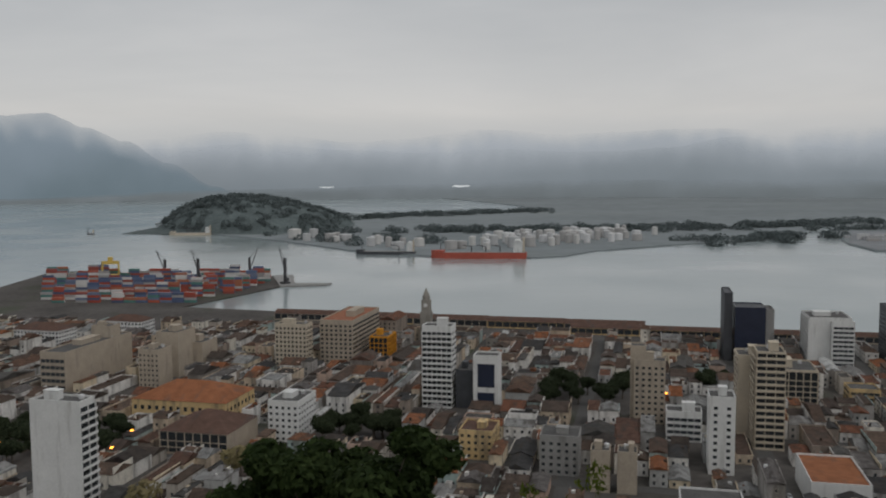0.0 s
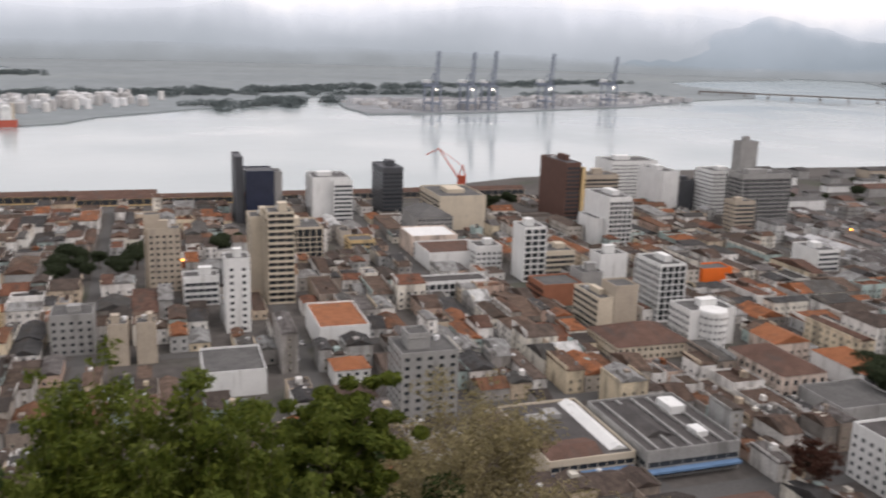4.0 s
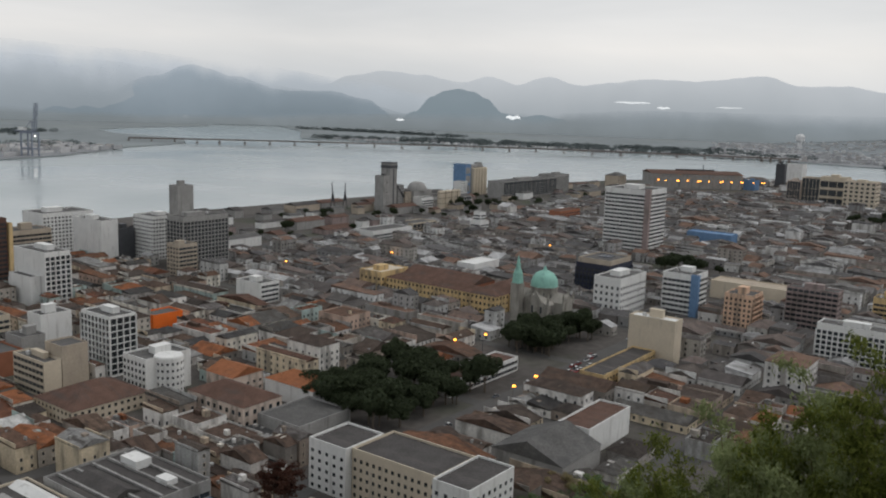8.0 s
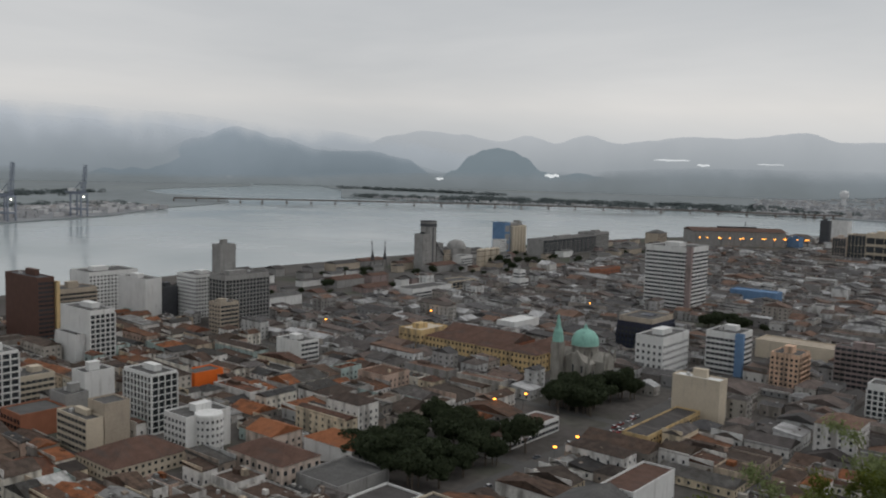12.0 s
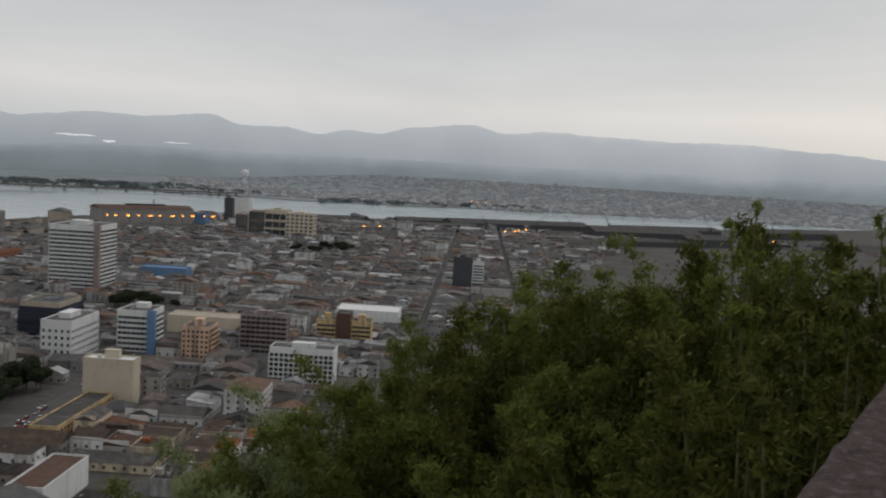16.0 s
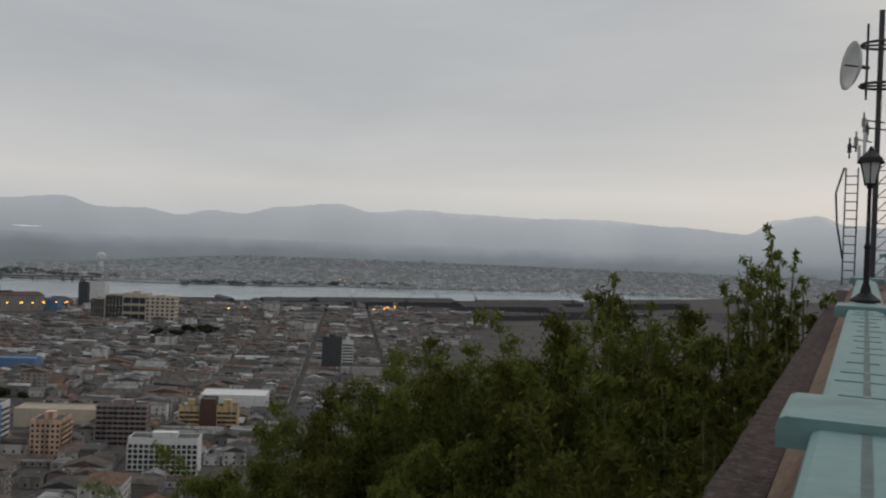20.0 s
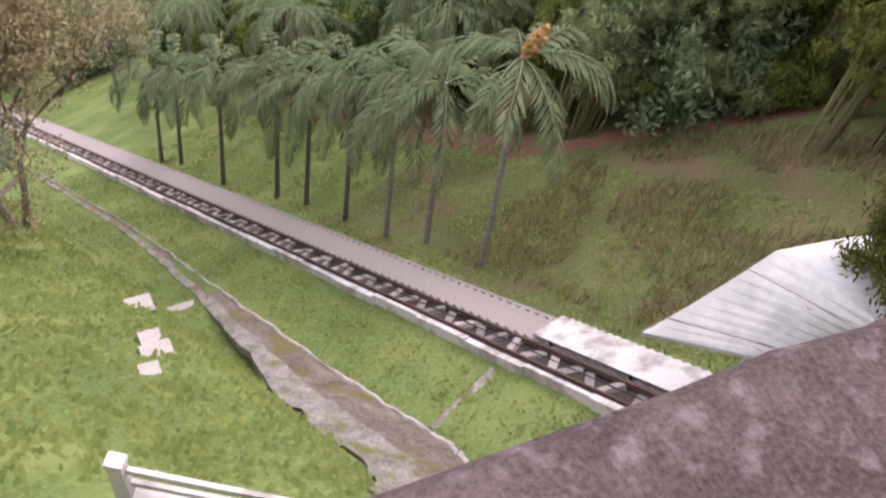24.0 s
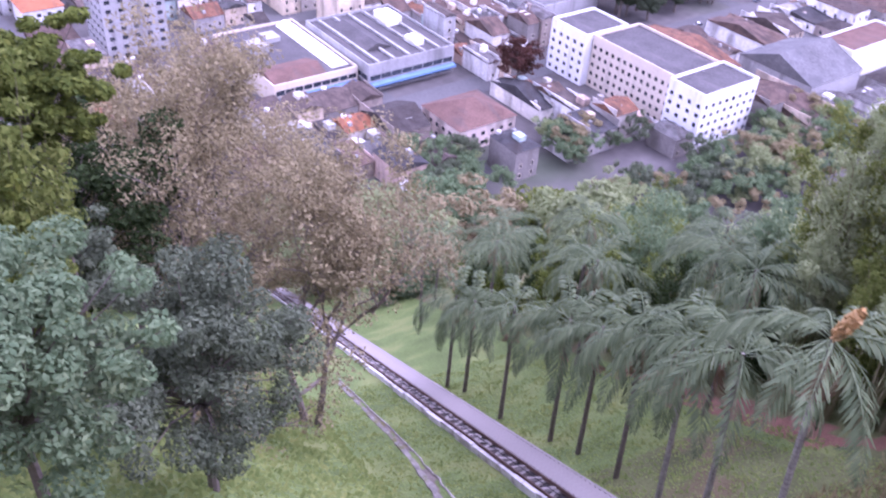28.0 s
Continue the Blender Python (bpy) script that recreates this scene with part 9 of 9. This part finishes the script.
for k, (az, el, tz, tp) in enumerate(((-83.2, -49.6, -81.4, -36.0), (-77.4, -49.1, -76.0, -38.7), (-73.4, -49.2, -72.2, -38.9), (-69.3, -48.5, -68.6, -39.2), (-65.5, -47.7, -65.2, -39.6), (-62.8, -47.4, -62.5, -39.6),
                                      (-58.0, -46.6, -57.9, -39.4), (-54.5, -45.3, -54.6, -39.4), (-52.9, -45.1, -53.0, -39.2))):
    # where the sight line meets the slope
    d = Vector((-math.sin(radians(az)) * math.cos(radians(el)), math.cos(radians(az)) * math.cos(radians(el)), math.sin(radians(el))))
    r = 10.0
    while r < 90 and 132 + d.z * r > ground_at(d.x * r, d.y * r):
        r += 0.25
    x, y = d.x * r, d.y * r
    g0 = ground_at(x, y)
    hd = math.hypot(x, y)
    palm(x, y, g0, 132 + hd * math.tan(radians(tp)) - g0, 30 + k, k == 0, (2, 1, 3, 2, 3, 1, 3, 1, 1)[k], (-hd * math.sin(radians(tz)) - x, hd * math.cos(radians(tz)) - y))
M_BANANA = foliage("banana_leaves", [(0.06, 0.10, 0.04), (0.10, 0.14, 0.06), (0.14, 0.18, 0.09), (0.2, 0.23, 0.14)])


def banana(az, el, hgt, seed):
    v0 = on_slope(az, el)
    r2 = random.Random(seed)
    t = thing("banana_plant", pose(*v0), "broad-leaved banana plant at the edge of the lawn", "plant")
    part("stem", Shape().tube([(0, 0, -0.2), (0.05, 0, hgt * 0.55)], [0.14, 0.09], 8), M_BARK, t)
    for k in range(9):
        a, up0 = r2.uniform(0, 6.28), r2.uniform(0.5, 1.25)
        v, pts = [], [Vector((0, 0, hgt * 0.5))]
        for j in range(8):
            an2 = up0 - j * 0.22
            pts.append(pts[-1] + Vector((math.cos(a) * math.cos(an2), math.sin(a) * math.cos(an2), math.sin(an2))) * hgt * 0.085)
        sd = Vector((-math.sin(a), math.cos(a), 0))
        for j in range(8):
            w0, w1 = 0.09 * hgt * math.sin(math.pi * (j + 0.3) / 8.6), 0.09 * hgt * math.sin(math.pi * (j + 1.3) / 8.6)
            dz = Vector((0, 0, -0.05))
            v += [pts[j], pts[j + 1], pts[j + 1] + sd * w1 + dz, pts[j] + sd * w0 + dz, pts[j + 1], pts[j], pts[j] - sd * w0 + dz, pts[j + 1] - sd * w1 + dz]
        part("leaf", quad_mesh("leaf", np.array([tuple(p) for p in v]), M_BANANA), None, t)


banana(-114.0, -31.0, 3.6, 1)
banana(-111.5, -33.0, 2.8, 2)
banana(-117.0, -30.0, 3.2, 3)
for k in range(11):
    s, c = 17 + k * 3.6, 8.6 + (k % 3) * 2.2
    x, y = slope_xy(s + sc2.uniform(-1.2, 1.2), c + sc2.uniform(-1, 1))
    palm(x, y, ground_at(x, y), sc2.uniform(6.8, 8.6), 130 + k, False, 1 + k % 2)
